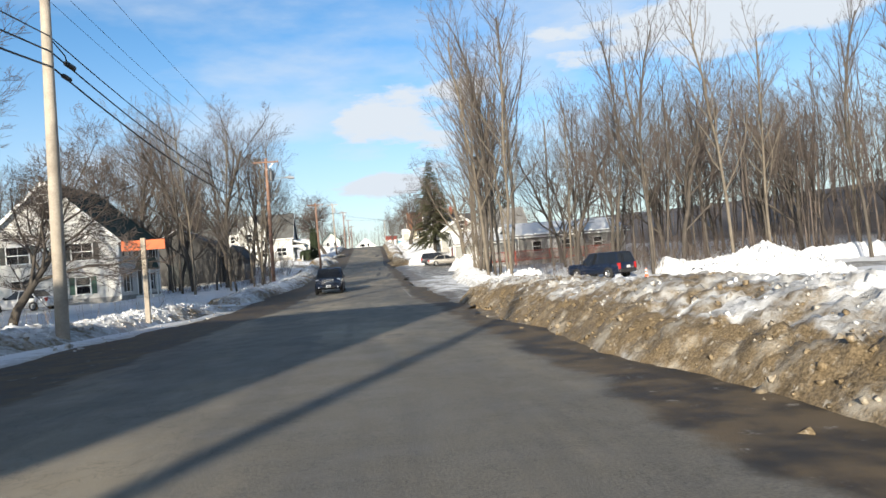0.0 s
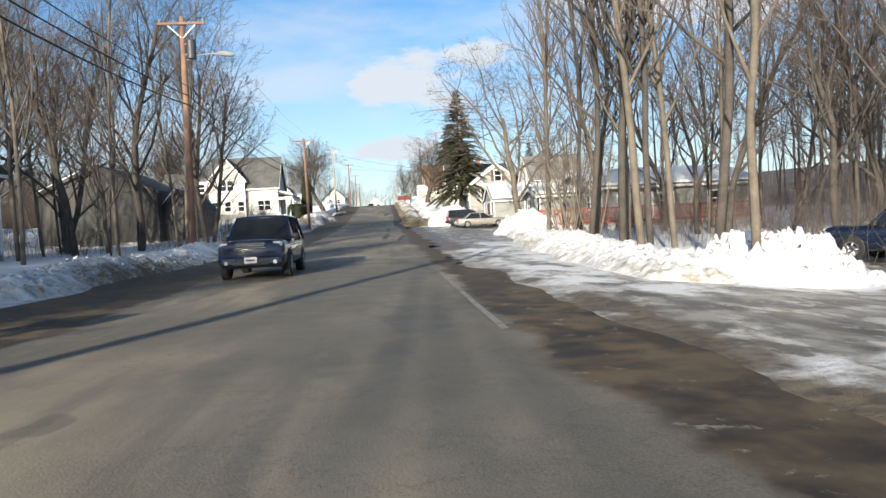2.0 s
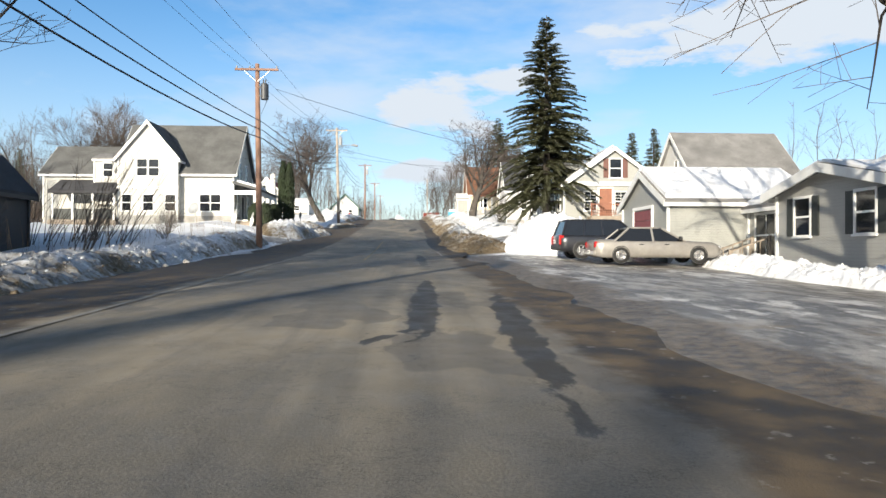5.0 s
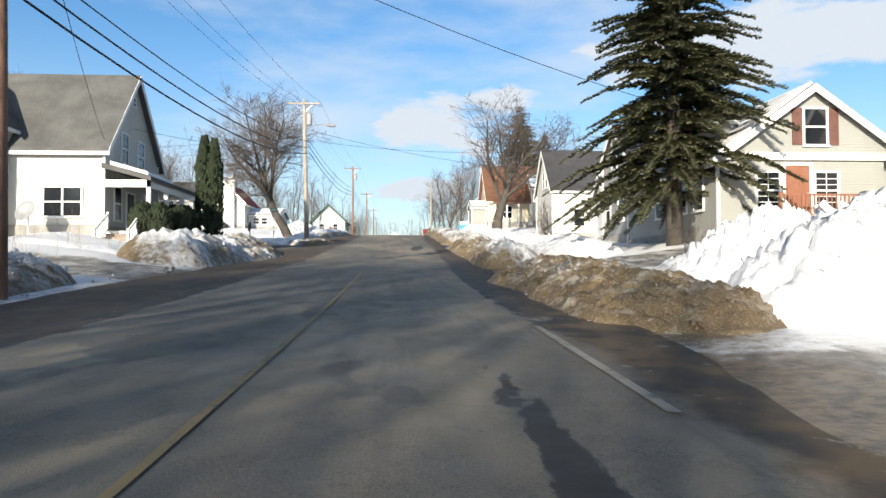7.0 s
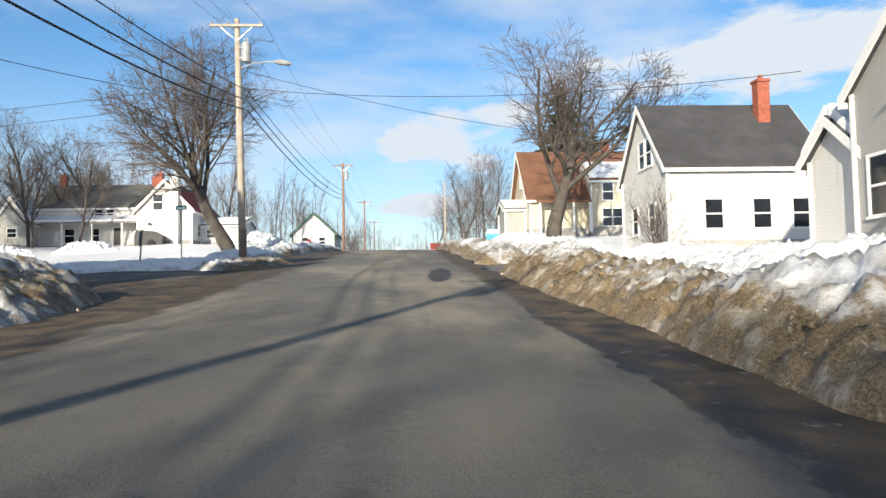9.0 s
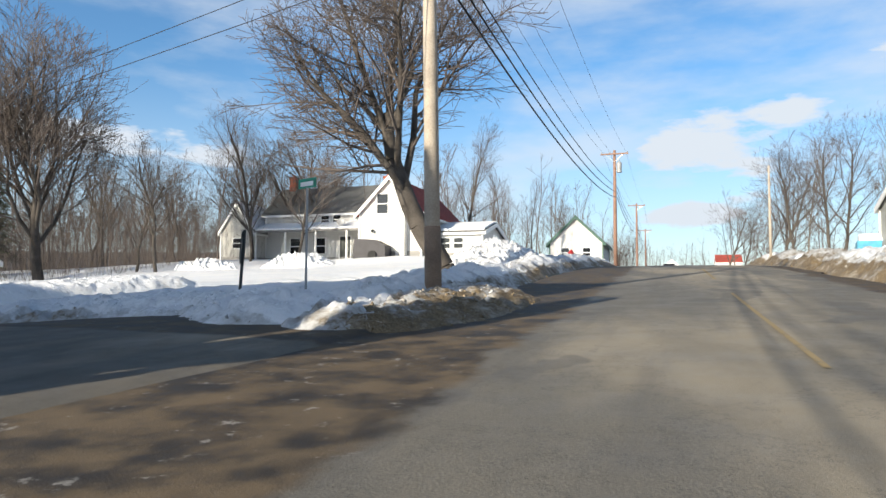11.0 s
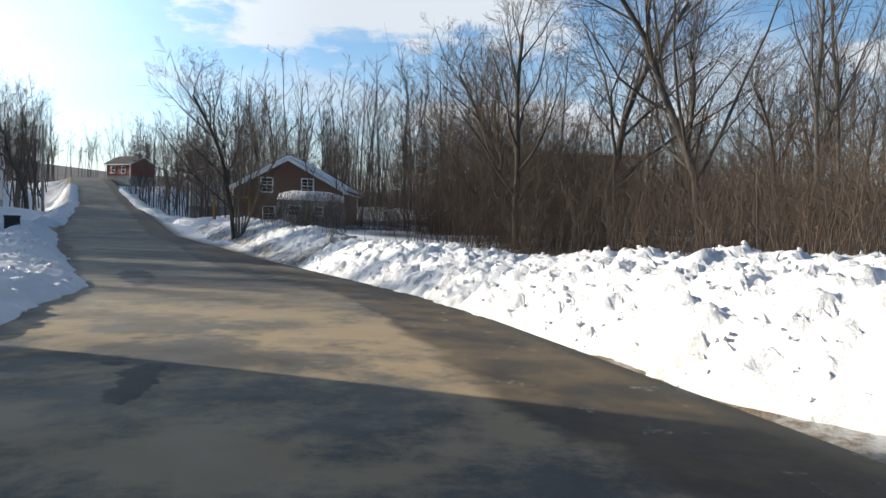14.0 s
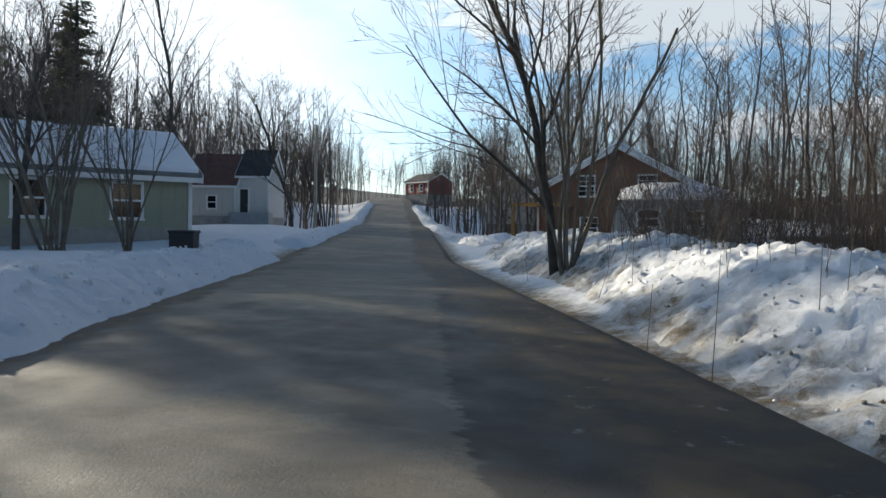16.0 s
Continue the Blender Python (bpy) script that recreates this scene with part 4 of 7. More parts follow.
def window(parent, side, u, plane, zc, w=0.85, h=1.3, rows=1, cols=1, trim="trim", shutters="", name="window"):
    """A sash window on a wall: S, N, E or W is the way it faces, u its place along the wall, plane the wall's."""
    key = (round(w, 2), round(h, 2), rows, cols, trim)
    if key not in _win:
        b = 0.09
        ring_o = [(-w / 2 - b, -h / 2 - b), (w / 2 + b, -h / 2 - b), (w / 2 + b, h / 2 + b), (-w / 2 - b, h / 2 + b)]
        ring_i = [(-w / 2, -h / 2), (w / 2, -h / 2), (w / 2, h / 2), (-w / 2, h / 2)]
        vs = [(x, y, z) for y in (-0.06, 0.02) for x, z in ring_o + ring_i]
        fs = []
        for k in range(4):
            m = (k + 1) % 4
            fs += [(k, m, 4 + m, 4 + k), (8 + k, 12 + k, 12 + m, 8 + m), (k, 8 + k, 8 + m, m), (4 + k, 4 + m, 12 + m, 12 + k)]
        fr = MB().add(vs, fs)
        sill = MB().box(-w / 2 - b - 0.03, w / 2 + b + 0.03, -0.11, -0.062, -h / 2 - b - 0.02, -h / 2 - b + 0.05)
        bars = [MB().box(-w / 2, w / 2, -0.045, 0.02, -0.035, 0.035).mesh("meeting_rail", M[trim])]
        for i in range(1, cols):
            x = -w / 2 + w * i / cols
            for z0_, z1_ in ((-h / 2, -0.036), (0.036, h / 2)):
                bars.append(MB().box(x - 0.014, x + 0.014, -0.035, 0.0, z0_, z1_).mesh("glazing_bar", M[trim]))
        for i in range(1, rows):
            for k in (0, 1):
                z = -h / 2 + h / 2 * (k + i / rows)
                bars.append(MB().box(-w / 2, w / 2, -0.037, 0.0, z - 0.014, z + 0.014).mesh("glazing_bar", M[trim]))
        pane = MB().box(-w / 2, w / 2, -0.022, 0.0, -h / 2, h / 2)
        _win[key] = (fr.mesh("window", M[trim]), pane.mesh("pane", M["glass"]), sill.mesh("window_sill", M[trim]), bars)
    turn = {"S": 0, "E": 90, "N": 180, "W": -90}[side]
    pos = {"S": (u, plane), "N": (u, plane), "E": (plane, u), "W": (plane, u)}[side]
    ob = part(name, _win[key][0], None, parent, m=pose(pos[0], pos[1], zc, 0, 0, turn))
    part("pane", _win[key][1], None, ob, "dark window glass")
    part("window_sill", _win[key][2], None, ob)
    for bar in _win[key][3]:
        part(bar.name.split(".")[0], bar, None, ob)
    if shutters:
        for s in (-1, 1):
            x = s * (w / 2 + 0.30)
            sh = MB().box(x - 0.19, x + 0.19, -0.05, 0.02, -h / 2 - 0.03, h / 2 + 0.05)
            for k in range(1, int(h / 0.12)):
                sh.box(x - 0.15, x + 0.15, -0.062, -0.045, -h / 2 + 0.12 * k - 0.03, -h / 2 + 0.12 * k + 0.03)
            part("shutter", sh, M[shutters], ob, "louvred shutter")
    return ob


def door(parent, side, u, plane, z0, w=0.95, h=2.05, mat="door_brown", frame="trim", name="door"):
    d = MB().box(-w / 2, w / 2, -0.03, 0.02, 0, h)
    for zz0, zz1 in ((0.15, 0.85), (1.0, h - 0.15)):
        for x in (-1, 1):
            d.box(x * w / 4 - w * 0.17, x * w / 4 + w * 0.17, -0.045, -0.02, zz0, zz1)
    turn = {"S": 0, "E": 90, "N": 180, "W": -90}[side]
    pos = {"S": (u, plane), "N": (u, plane), "E": (plane, u), "W": (plane, u)}[side]
    ob = part(name, d, M[mat], parent, m=pose(pos[0], pos[1], z0, 0, 0, turn))
    f = MB().box(-w / 2 - 0.11, -w / 2, -0.06, 0.02, 0, h + 0.11).box(w / 2, w / 2 + 0.11, -0.06, 0.02, 0, h + 0.11).box(-w / 2, w / 2, -0.06, 0.02, h, h + 0.11)
    part("door_frame", f, M[frame], ob)
    part("door_knob", MB().tube([(w / 2 - 0.09, -0.03, 1.0), (w / 2 - 0.09, -0.09, 1.0)], 0.03, 8), M["steel"], ob, "metal door knob")
    return ob


def block(parent, x0, x1, y0, y1, z0, eave, ridge, axis, wall, roof, over=0.3, snow=0.0, thick=0.14, rake="trim", name="wall", snow_sides=(1, 1), found=0.45):
    """A gabled block: body, roof of two slabs, eaves boards, footing and, where it lies, snow on the roof."""
    p = parent.location
    if axis == "y":
        a0, a1, b0, b1 = x0, x1, y0, y1
    else:
        a0, a1, b0, b1 = y0, y1, x0, x1
    mid, deep = (a0 + a1) / 2, z0 - 1.2
    ring = [(a0, deep), (a1, deep), (a1, eave), (mid, ridge), (a0, eave)]
    part(name, MB().prism(ring, axis, b0, b1), M[wall], parent)
    if found:
        part("foundation", MB().box(x0 - 0.05, x1 + 0.05, y0 - 0.05, y1 + 0.05, z0 - 1.25, z0 + found), M["stone"], parent, "concrete footing")
    rs = MB()
    k = (ridge - eave) / (mid - a0)
    ln = math.hypot(1, k)
    nx, nz = -k / ln, 1 / ln
    for i, sgn in enumerate((-1, 1)):
        e = (mid + sgn * (mid - a0 + over), ridge - k * (mid - a0 + over))
        slab = [(mid, ridge + 0.02), (e[0], e[1] + 0.02), (e[0], e[1] + 0.02 + thick), (mid, ridge + 0.02 + thick * 1.05)]
        rs.prism(slab, axis, b0 - over, b1 + over)
        if snow and snow_sides[i]:
            q = [(mid + sgn * 0.05, ridge + 0.03 + thick), (e[0] - sgn * 0.12, e[1] + 0.03 + thick + 0.1 * k), (e[0] - sgn * 0.16, e[1] + 0.03 + thick + 0.1 * k + snow), (mid + sgn * 0.12, ridge + thick + snow)]
            part("roof_snow", MB().prism(q, axis, b0 - over + 0.1, b1 + over - 0.1), M["snow"], parent, "crusted snow on the roof")
    part("roof", rs, M[roof], parent)
    for b in (b0 - over - 0.03, b1 + over - 0.03):
        for sgn in (-1, 1):
            e = (mid + sgn * (mid - a0 + over), ridge - k * (mid - a0 + over))
            part("rake_board", MB().prism([(mid, ridge - 0.16), (e[0], e[1] - 0.16), (e[0], e[1] + 0.15), (mid, ridge + 0.15)], axis, b, b + 0.06), M[rake], parent)
    for sgn in (-1, 1):
        e = (mid + sgn * (mid - a0 + over), ridge - k * (mid - a0 + over))
        part("eaves_board", MB().prism([(e[0] - 0.03, e[1] - 0.14), (e[0] + 0.03, e[1] - 0.14), (e[0] + 0.03, e[1] + 0.03), (e[0] - 0.03, e[1] + 0.03)], axis, b0 - over, b1 + over), M[rake], parent)
    for x in (x0, x1):
        for y in (y0, y1):
            cs = MB().box(x - 0.07 if x == x0 else x - 0.05, x + 0.05 if x == x0 else x + 0.07, y - 0.07 if y == y0 else y - 0.05, y + 0.05 if y == y0 else y + 0.07, z0, eave - 0.02)
            part("corner_board", cs, M[rake], parent)


def house(name, x, y, z, rz, label):
    return base(name, x, y, z, rz, label=label, category="house")


def chimney(parent, x, y, z0, z1, w=0.6, mat="brick"):
    c = MB().box(x - w / 2, x + w / 2, y - w / 2, y + w / 2, z0, z1 - 0.15, 0.02).box(x - w / 2 - 0.05, x + w / 2 + 0.05, y - w / 2 - 0.05, y + w / 2 + 0.05, z1 - 0.15, z1, 0.02)
    c.tube([(x, y, z1), (x, y, z1 + 0.25)], 0.11, 8)
    part("chimney", c, M[mat], parent)


def rail(parent, x0, y0, x1, y1, z0, z1=None, h=0.95, mat="trim", gap=0.14, top=True):
    """A balustrade from one post to the next; z1 differs on stairs."""
    z1 = z0 if z1 is None else z1
    n = max(2, int(math.hypot(x1 - x0, y1 - y0) / gap))
    m = MB()
    m.tube([(x0, y0, z0 + h), (x1, y1, z1 + h)], 0.045, 4).tube([(x0, y0, z0 + 0.12), (x1, y1, z1 + 0.12)], 0.035, 4)
    for i in range(n + 1):
        t = i / n
        x, y, z = x0 + t * (x1 - x0), y0 + t * (y1 - y0), z0 + t * (z1 - z0)
        r = 0.05 if i in (0, n) else 0.018
        m.box(x - r, x + r, y - r, y + r, z + (0.0 if i in (0, n) else 0.1), z + h + (0.08 if i in (0, n) else 0))
    part("railing", m, M[mat], parent)


# White two-storey house with a green roof.
A = house("house", -24.4, 60.7, -0.6, 0, "white clapboard two-storey house with a dark green roof")
block(A, -5, 5, -5, 5, 0, 4.75, 9.35, "y", "white", "roof_green", over=0.45, found=0.25)
for u, z, w, sh in ((2.35, 3.85, 1.5, "shutter_dark"), (-2.3, 3.9, 1.6, "shutter_dark"), (2.3, 1.25, 1.0, "shutter_green"), (-2.2, 1.3, 1.4, ""), (0.0, 7.1, 1.0, "")):
    window(A, "S", u, -5, z, w, 1.25, cols=2 if w > 1.2 else 1, shutters=sh)
for u, z, sh in ((-3.3, 4.05, "shutter_dark"), (-0.7, 4.05, "shutter_dark"), (1.7, 4.05, "shutter_dark"), (3.7, 4.05, "shutter_dark"), (-3.3, 1.25, "shutter_dark"), (2.6, 1.25, "shutter_dark")):
    window(A, "E", u, 5, z, 0.8, 1.35, shutters=sh)
door(A, "E", -0.5, 5, 0.1, mat="shutter_dark")
hood = MB().prism([(-1.6, 2.25), (0.6, 2.25), (-0.5, 3.25)], "x", 5.0, 6.35)
part("door_hood", hood, M["roof_green"], A, "small green gabled door hood")
part("door_hood_post", MB().box(6.1, 6.2, -1.5, -1.4, 0, 2.25).box(6.1, 6.2, 0.4, 0.5, 0, 2.25).box(5, 6.4, -1.7, 0.7, -0.3, 0.1), M["trim"], A)

# Dark barn behind the trees.
B0 = house("barn", -21.5, 96, -0.2, 0, "weathered dark boarded barn with snow on its roof")
block(B0, -7.6, 2.4, -5.6, 6, 0, 4.6, 6.9, "y", "barn", "roof_dark", snow=0.12, snow_sides=(1, 0), rake="barn", found=0.2)
block(B0, 2.5, 5.0, -4.5, 4, 0, 3.2, 4.6, "y", "barn", "roof_dark", snow=0.12, snow_sides=(1, 0), rake="barn", found=0.2)
part("barn_door", MB().box(-4.2, -1.0, -5.68, -5.58, 0, 3.0), M["shutter_dark"], B0, "wide dark sliding door")

# White farmhouse with a grey roof, a front gable and porches.
B = house("farmhouse", -18.85, 131.0, 2.8, 0, "white clapboard farmhouse with grey shingle roof and porches")
block(B, -4.65, 4.65, -3.6, 3.6, 0, 4.3, 8.5, "x", "white_old", "roof_grey", over=0.35)
block(B, -4.5, 0.25, -4.3, -0.2, 0, 5.3, 8.15, "y", "white_old", "roof_grey", over=0.3, name="gable_wall")
block(B, -11.3, -4.7, -2.7, 3.4, 0, 4.15, 6.6, "x", "white_old", "roof_grey", over=0.3, name="wing_wall")
block(B, -6.9, -4.6, -3.2, -0.2, 2.6, 5.2, 5.7, "x", "white_old", "roof_light", over=0.15, name="dormer_wall", found=0)
part("gable_shelf", MB().box(-4.6, 0.35, -4.42, -4.28, 2.65, 2.85), M["trim"], B)
for s, u, p, z, w, h in (("S", 2.3, -3.6, 1.55, 0.8, 1.35), ("S", 3.2, -3.6, 1.55, 0.8, 1.35), ("S", -2.6, -4.3, 4.4, 0.8, 1.35), ("S", -1.65, -4.3, 4.4, 0.8, 1.35),
                         ("S", -3.85, -4.3, 1.5, 0.7, 1.3), ("S", -2.1, -4.3, 1.5, 0.8, 1.3), ("S", -0.3, -4.3, 1.5, 0.8, 1.3), ("S", -5.8, -3.2, 4.3, 0.75, 1.1),
                         ("E", -1.2, 4.65, 4.5, 0.8, 1.5), ("E", 1.0, 4.65, 4.4, 0.8, 1.5), ("E", -2.0, 4.65, 1.6, 0.8, 1.6), ("E", 1.6, 4.65, 1.6, 0.8, 1.6)):
    window(B, s, u, p, z, w, h)
window(B, "E", 0.0, 4.65, 7.2, 0.3, 0.4)
door(B, "E", -0.4, 4.65, 0.2, mat="shutter_dark")
sp = MB().prism([(4.65, 3.15), (6.95, 2.55), (6.95, 2.75), (4.65, 3.4)], "y", -3.9, 4.0)
part("side_porch_roof", sp, M["roof_grey"], B)
part("side_porch_beam", MB().box(4.65, 6.85, -3.75, -3.6, 2.25, 2.6).box(6.7, 6.85, -3.75, 3.9, 2.25, 2.6).box(4.65, 6.9, -3.8, 3.9, -0.4, 0.15), M["trim"], B)
for y in (-3.65, -1.2, 1.3, 3.8):
    part("porch_post", MB().box(6.68, 6.88, y - 0.1, y + 0.1, 0.15, 2.3, 0.02), M["trim"], B)
part("roof_snow", MB().prism([(5.0, 3.32), (6.8, 2.82), (6.75, 3.0), (5.0, 3.5)], "y", -3.8, -0.2), M["snow"], B, "patch of snow on the porch roof")
st = MB()
for i in range(5):
    st.box(5.0, 6.5, -3.95 - 0.28 * (i + 1), -3.9, -0.75, 0.0 - 0.17 * i)
part("porch_steps", st, M["wood"], B, "grey wooden porch steps")
rail(B, 5.0, -3.95, 5.0, -5.4, 0.1, -0.75, 0.85)
rail(B, 6.5, -3.95, 6.5, -5.4, 0.1, -0.75, 0.85)
pw = MB().prism([(-4.9, 2.2), (-2.7, 3.3), (-2.7, 3.5), (-4.9, 2.4)], "x", -9.9, -4.5)
part("front_porch_roof", pw, M["roof_dark"], B)
part("front_porch_screen", MB().box(-9.7, -4.6, -4.7, -4.6, 0.0, 0.95).box(-9.7, -4.6, -4.72, -4.58, 2.1, 2.35), M["shutter_dark"], B, "dark porch screening")
for x in (-9.6, -8.0, -6.4, -4.7):
    part("porch_post", MB().box(x - 0.08, x + 0.08, -4.75, -4.6, 0, 2.3), M["trim"], B)
part("porch_deck", MB().box(-9.9, -4.5, -4.9, -2.7, -0.7, 0.05), M["wood"], B)

# Grey ranch house with a red deck.
R = house("ranch_house", 18.0, 89.0, -0.45, 0, "low grey clapboard house with snowy roof and red deck")
block(R, -0.3, 13.0, -6.2, 6.0, 0, 3.1, 4.65, "x", "grey", "roof_light", over=0.55, snow=0.16, found=0.3)
block(R, -4.0, -0.35, -2.2, 4.1, 0, 2.8, 3.5, "x", "grey", "roof_light", over=0.42, snow=0.1, found=0.25, name="wing_wall")
block(R, -2.6, 1.5, 6.05, 9.0, 0, 2.7, 3.6, "y", "greige", "roof_light", over=0.3, snow=0.2, found=0.2, name="entry_wall")
for s, u, p, z, w, h, sh in (("W", 2.45, -4.0, 1.95, 0.9, 1.25, "shutter_dark"), ("W", -0.85, -4.0, 1.95, 0.9, 1.25, "shutter_dark"), ("S", 2.0, -6.2, 1.75, 1.0, 1.2, ""), ("S", 5.6, -6.2, 1.75, 1.1, 1.2, ""), ("S", 9.6, -6.2, 1.75, 1.0, 1.2, ""), ("W", -4.2, -0.3, 1.9, 0.8, 1.1, "")):
    window(R, s, u, p, z, w, h, shutters=sh)
window(R, "W", 7.5, -2.6, 1.45, 1.7, 1.75, cols=2)
door(R, "S", 3.9, -6.2, 0.35, mat="trim")
part("deck", MB().box(-5.6, 11.0, -9.6, -6.25, 0.15, 0.35), M["deck_red"], R, "red painted deck boards")
rail(R, -5.6, -9.6, 11.0, -9.6, 0.35, mat="deck_red", gap=0.13)
rail(R, -5.6, -9.6, -5.6, -6.4, 0.35, mat="deck_red", gap=0.13)
lat = MB()
for i in range(92):
    x = -5.5 + i * 0.17
    lat.tube([(x, -9.55, -0.9), (x + 0.9, -9.55, 0.15)], 0.02, 4).tube([(x + 0.9, -9.53, -0.9), (x, -9.53, 0.15)], 0.02, 4)
part("deck_lattice", lat, M["trim"], R, "white lattice skirt")
for x in (-5.62, -1.5, 2.6, 6.8, 10.95):
    part("deck_post", MB().box(x - 0.07, x + 0.07, -9.7, -9.56, -1.2, 1.4), M["deck_red"], R)
for i in range(4):
    part("step", MB().box(-4.6 + 0.42 * i, -2.65, 6.9, 8.3, -0.4, 0.16 * (i + 1) - 0.2), M["wood"], R, "snowy wooden step")
for y in (6.85, 8.35):
    rail(R, -4.5, y, -2.8, y, -0.1, 0.5, h=0.85, mat="wood", gap=0.4)

# Small grey garage with a dark red door, and its long snow-covered roof.
Gg = house("garage", 11.8, 101.25, 0.3, 0, "pale grey garage with a dark red door and snowy roof")
block(Gg, 0.0, 6.6, -3.15, 3.15, 0, 2.25, 3.75, "x", "greige", "roof_light", over=0.25, snow=0.22, found=0.2)
gd = MB()
for k in range(4):
    gd.box(-0.06, 0.0, -1.2, 1.2, 0.02 + 0.49 * k, 0.49 + 0.49 * k, 0.012)
part("garage_door", gd, M["door_red"], Gg, "dark red panelled garage door")
part("garage_door_frame", MB().box(-0.09, -0.005, -1.38, -1.22, 0, 2.02).box(-0.09, -0.005, 1.22, 1.38, 0, 2.02).box(-0.09, -0.005, -1.38, 1.38, 2.025, 2.18), M["trim"], Gg, "white garage door casing")

# Tall house with a wide grey roof behind the garage.
Bg = house("house", 22.1, 115.0, 2.0, 0, "white house with a wide weathered grey shingle roof")
block(Bg, -3.4, 3.4, -3.2, 3.2, 0, 3.4, 6.35, "x", "white", "roof_light", over=0.3)
window(Bg, "W", -0.5, -3.4, 4.0, 0.45, 1.0)
window(Bg, "S", 0, -3.2, 1.6, 0.9, 1.3)

# Putty-coloured cape with red-brown shutters.
C = house("cape_house", 15.7, 124.7, 2.2, 0, "putty clapboard cape house with red-brown shutters and door")
block(C, -3.7, 3.7, -5.7, 4.7, 0, 3.1, 5.75, "y", "greige", "roof_light", over=0.35, snow=0.12, snow_sides=(1, 0))
block(C, -3.6, 3.4, 4.8, 9.6, 0.4, 4.9, 6.9, "x", "grey", "roof_dark", over=0.25, name="rear_wall")
block(C, -3.3, 1.6, 9.7, 12.2, 0.4, 3.5, 4.5, "x", "white", "roof_dark", over=0.3, snow=0.34, name="shed_wall")
block(C, -3.72, -2.0, -3.4, 0.6, 2.4, 5.0, 5.4, "x", "greige", "roof_dark", over=0.2, name="dormer_wall", found=0)
for u, z, sh, c in ((-1.75, 1.85, "", 2), (0.55, 1.85, "", 2), (0.15, 4.3, "shutter_red", 1)):
    window(C, "S", u, -5.7, z, 0.85, 1.35, rows=3 if c > 1 else 1, cols=c, shutters=sh)
door(C, "S", -0.6, -5.7, 0.75, mat="door_brown")
for u in (-4.0, -2.4, 0.2, 3.0):
    window(C, "W", u, -3.7, 1.95, 0.85, 1.4)
for u, z in ((6.2, 2.3), (8.6, 2.3), (7.3, 5.3)):
    window(C, "W", u, -3.6, z, 0.85, 1.5)
part("porch_floor", MB().box(-2.0, 2.2, -7.0, -5.75, 0.4, 0.7), M["wood"], C)
rail(C, -2.0, -7.0, 2.2, -7.0, 0.7, h=0.85, mat="door_brown", gap=0.16)
rail(C, 2.2, -7.0, 3.4, -8.0, 0.7, 0.0, h=0.85, mat="wood", gap=0.16)
window(C, "W", -1.4, -3.72, 4.05, 0.9, 1.1)
part("string_course", MB().box(-3.85, 3.85, -5.85, -5.68, 3.0, 3.28), M["trim"], C, "white band board under the gable")

# White house with a charcoal roof.
H = house("house", 15.4, 150.2, 3.5, 0, "white clapboard house with charcoal roof and brick chimney")
block(H, -3.6, 3.8, -3.2, 3.2, 0, 3.95, 7.3, "x", "white", "roof_dark", over=0.25)
for u in (-1.5, 0.75, 2.6):
    window(H, "S", u, -3.2, 1.65, 0.8, 1.3)
for u, z in ((-1.2, 1.7), (1.2, 1.7), (0.0, 4.9), (-1.0, 4.9)):
    window(H, "W", u, -3.6, z, 0.75, 1.3)
chimney(H, 2.2, -0.8, 5.5, 8.5)

# House with a rust-coloured roof.
O = house("house", 15.6, 174.0, 6.0, 0, "cream clapboard house with a rust-brown roof, partly snowed")
block(O, -5.9, 6.2, -3.9, 4.2, 0, 3.0, 7.1, "x", "cream", "roof_rust", over=0.4)
block(O, -1.2, 3.6, -4.6, -1.0, 0, 4.2, 5.4, "x", "cream", "roof_rust", over=0.25, snow=0.3, name="front_wall")
for s, u, p, z, w in (("S", 0.1, -4.6, 3.2, 0.8), ("S", 2.2, -4.6, 3.3, 0.8), ("S", 0.0, -4.6, 1.2, 0.7), ("S", 0.8, -4.6, 1.2, 0.7), ("S", 1.6, -4.6, 1.2, 0.7), ("W", -1.5, -5.9, 1.6, 0.9), ("W", 1.5, -5.9, 1.6, 0.9), ("W", 0, -5.9, 4.8, 0.8), ("S", -3.8, -3.9, 1.5, 0.9)):
    window(O, s, u, p, z, w, 1.3)
part("side_porch_roof", MB().prism([(-5.4, 2.3), (-3.9, 2.9), (-3.9, 3.1), (-5.4, 2.5)], "x", -5.6, -1.4), M["roof_rust"], O)
for x in (-5.4, -4.1, -2.8, -1.5):
    part("porch_post", MB().box(x - 0.08, x + 0.08, -5.35, -5.2, 0, 2.4), M["trim"], O)
chimney(O, 1.5, 0.6, 6.0, 8.2)
block(O, -7.6, -6.0, -2.0, 2.0, 0, 2.2, 2.9, "x", "greige", "roof_grey", over=0.2, snow=0.15, name="lean_to_wall")

# White farmhouse with a long wing, north of the side street.
Wh = house("farmhouse", -27.0, 184.5, 6.2, 0, "long white clapboard farmhouse with dark and red roofs")
block(Wh, 2.8, 7.6, -4.5, 5.0, 0, 3.3, 5.8, "y", "white", "roof_red", over=0.3)
block(Wh, -8.9, 2.7, 1.5, 7.5, 0, 4.3, 6.7, "x", "white", "roof_grey", over=0.3, name="wing_wall")
block(Wh, -12.0, -8.9, -0.5, 6.0, 0, 2.7, 4.9, "y", "white_old", "roof_light", over=0.2, snow=0.12, name="shed_wall")
block(Wh, 7.7, 11.4, -2.0, 4.4, 0, 1.95, 2.75, "x", "white", "roof_grey", over=0.3, snow=0.15, name="low_wing_wall")
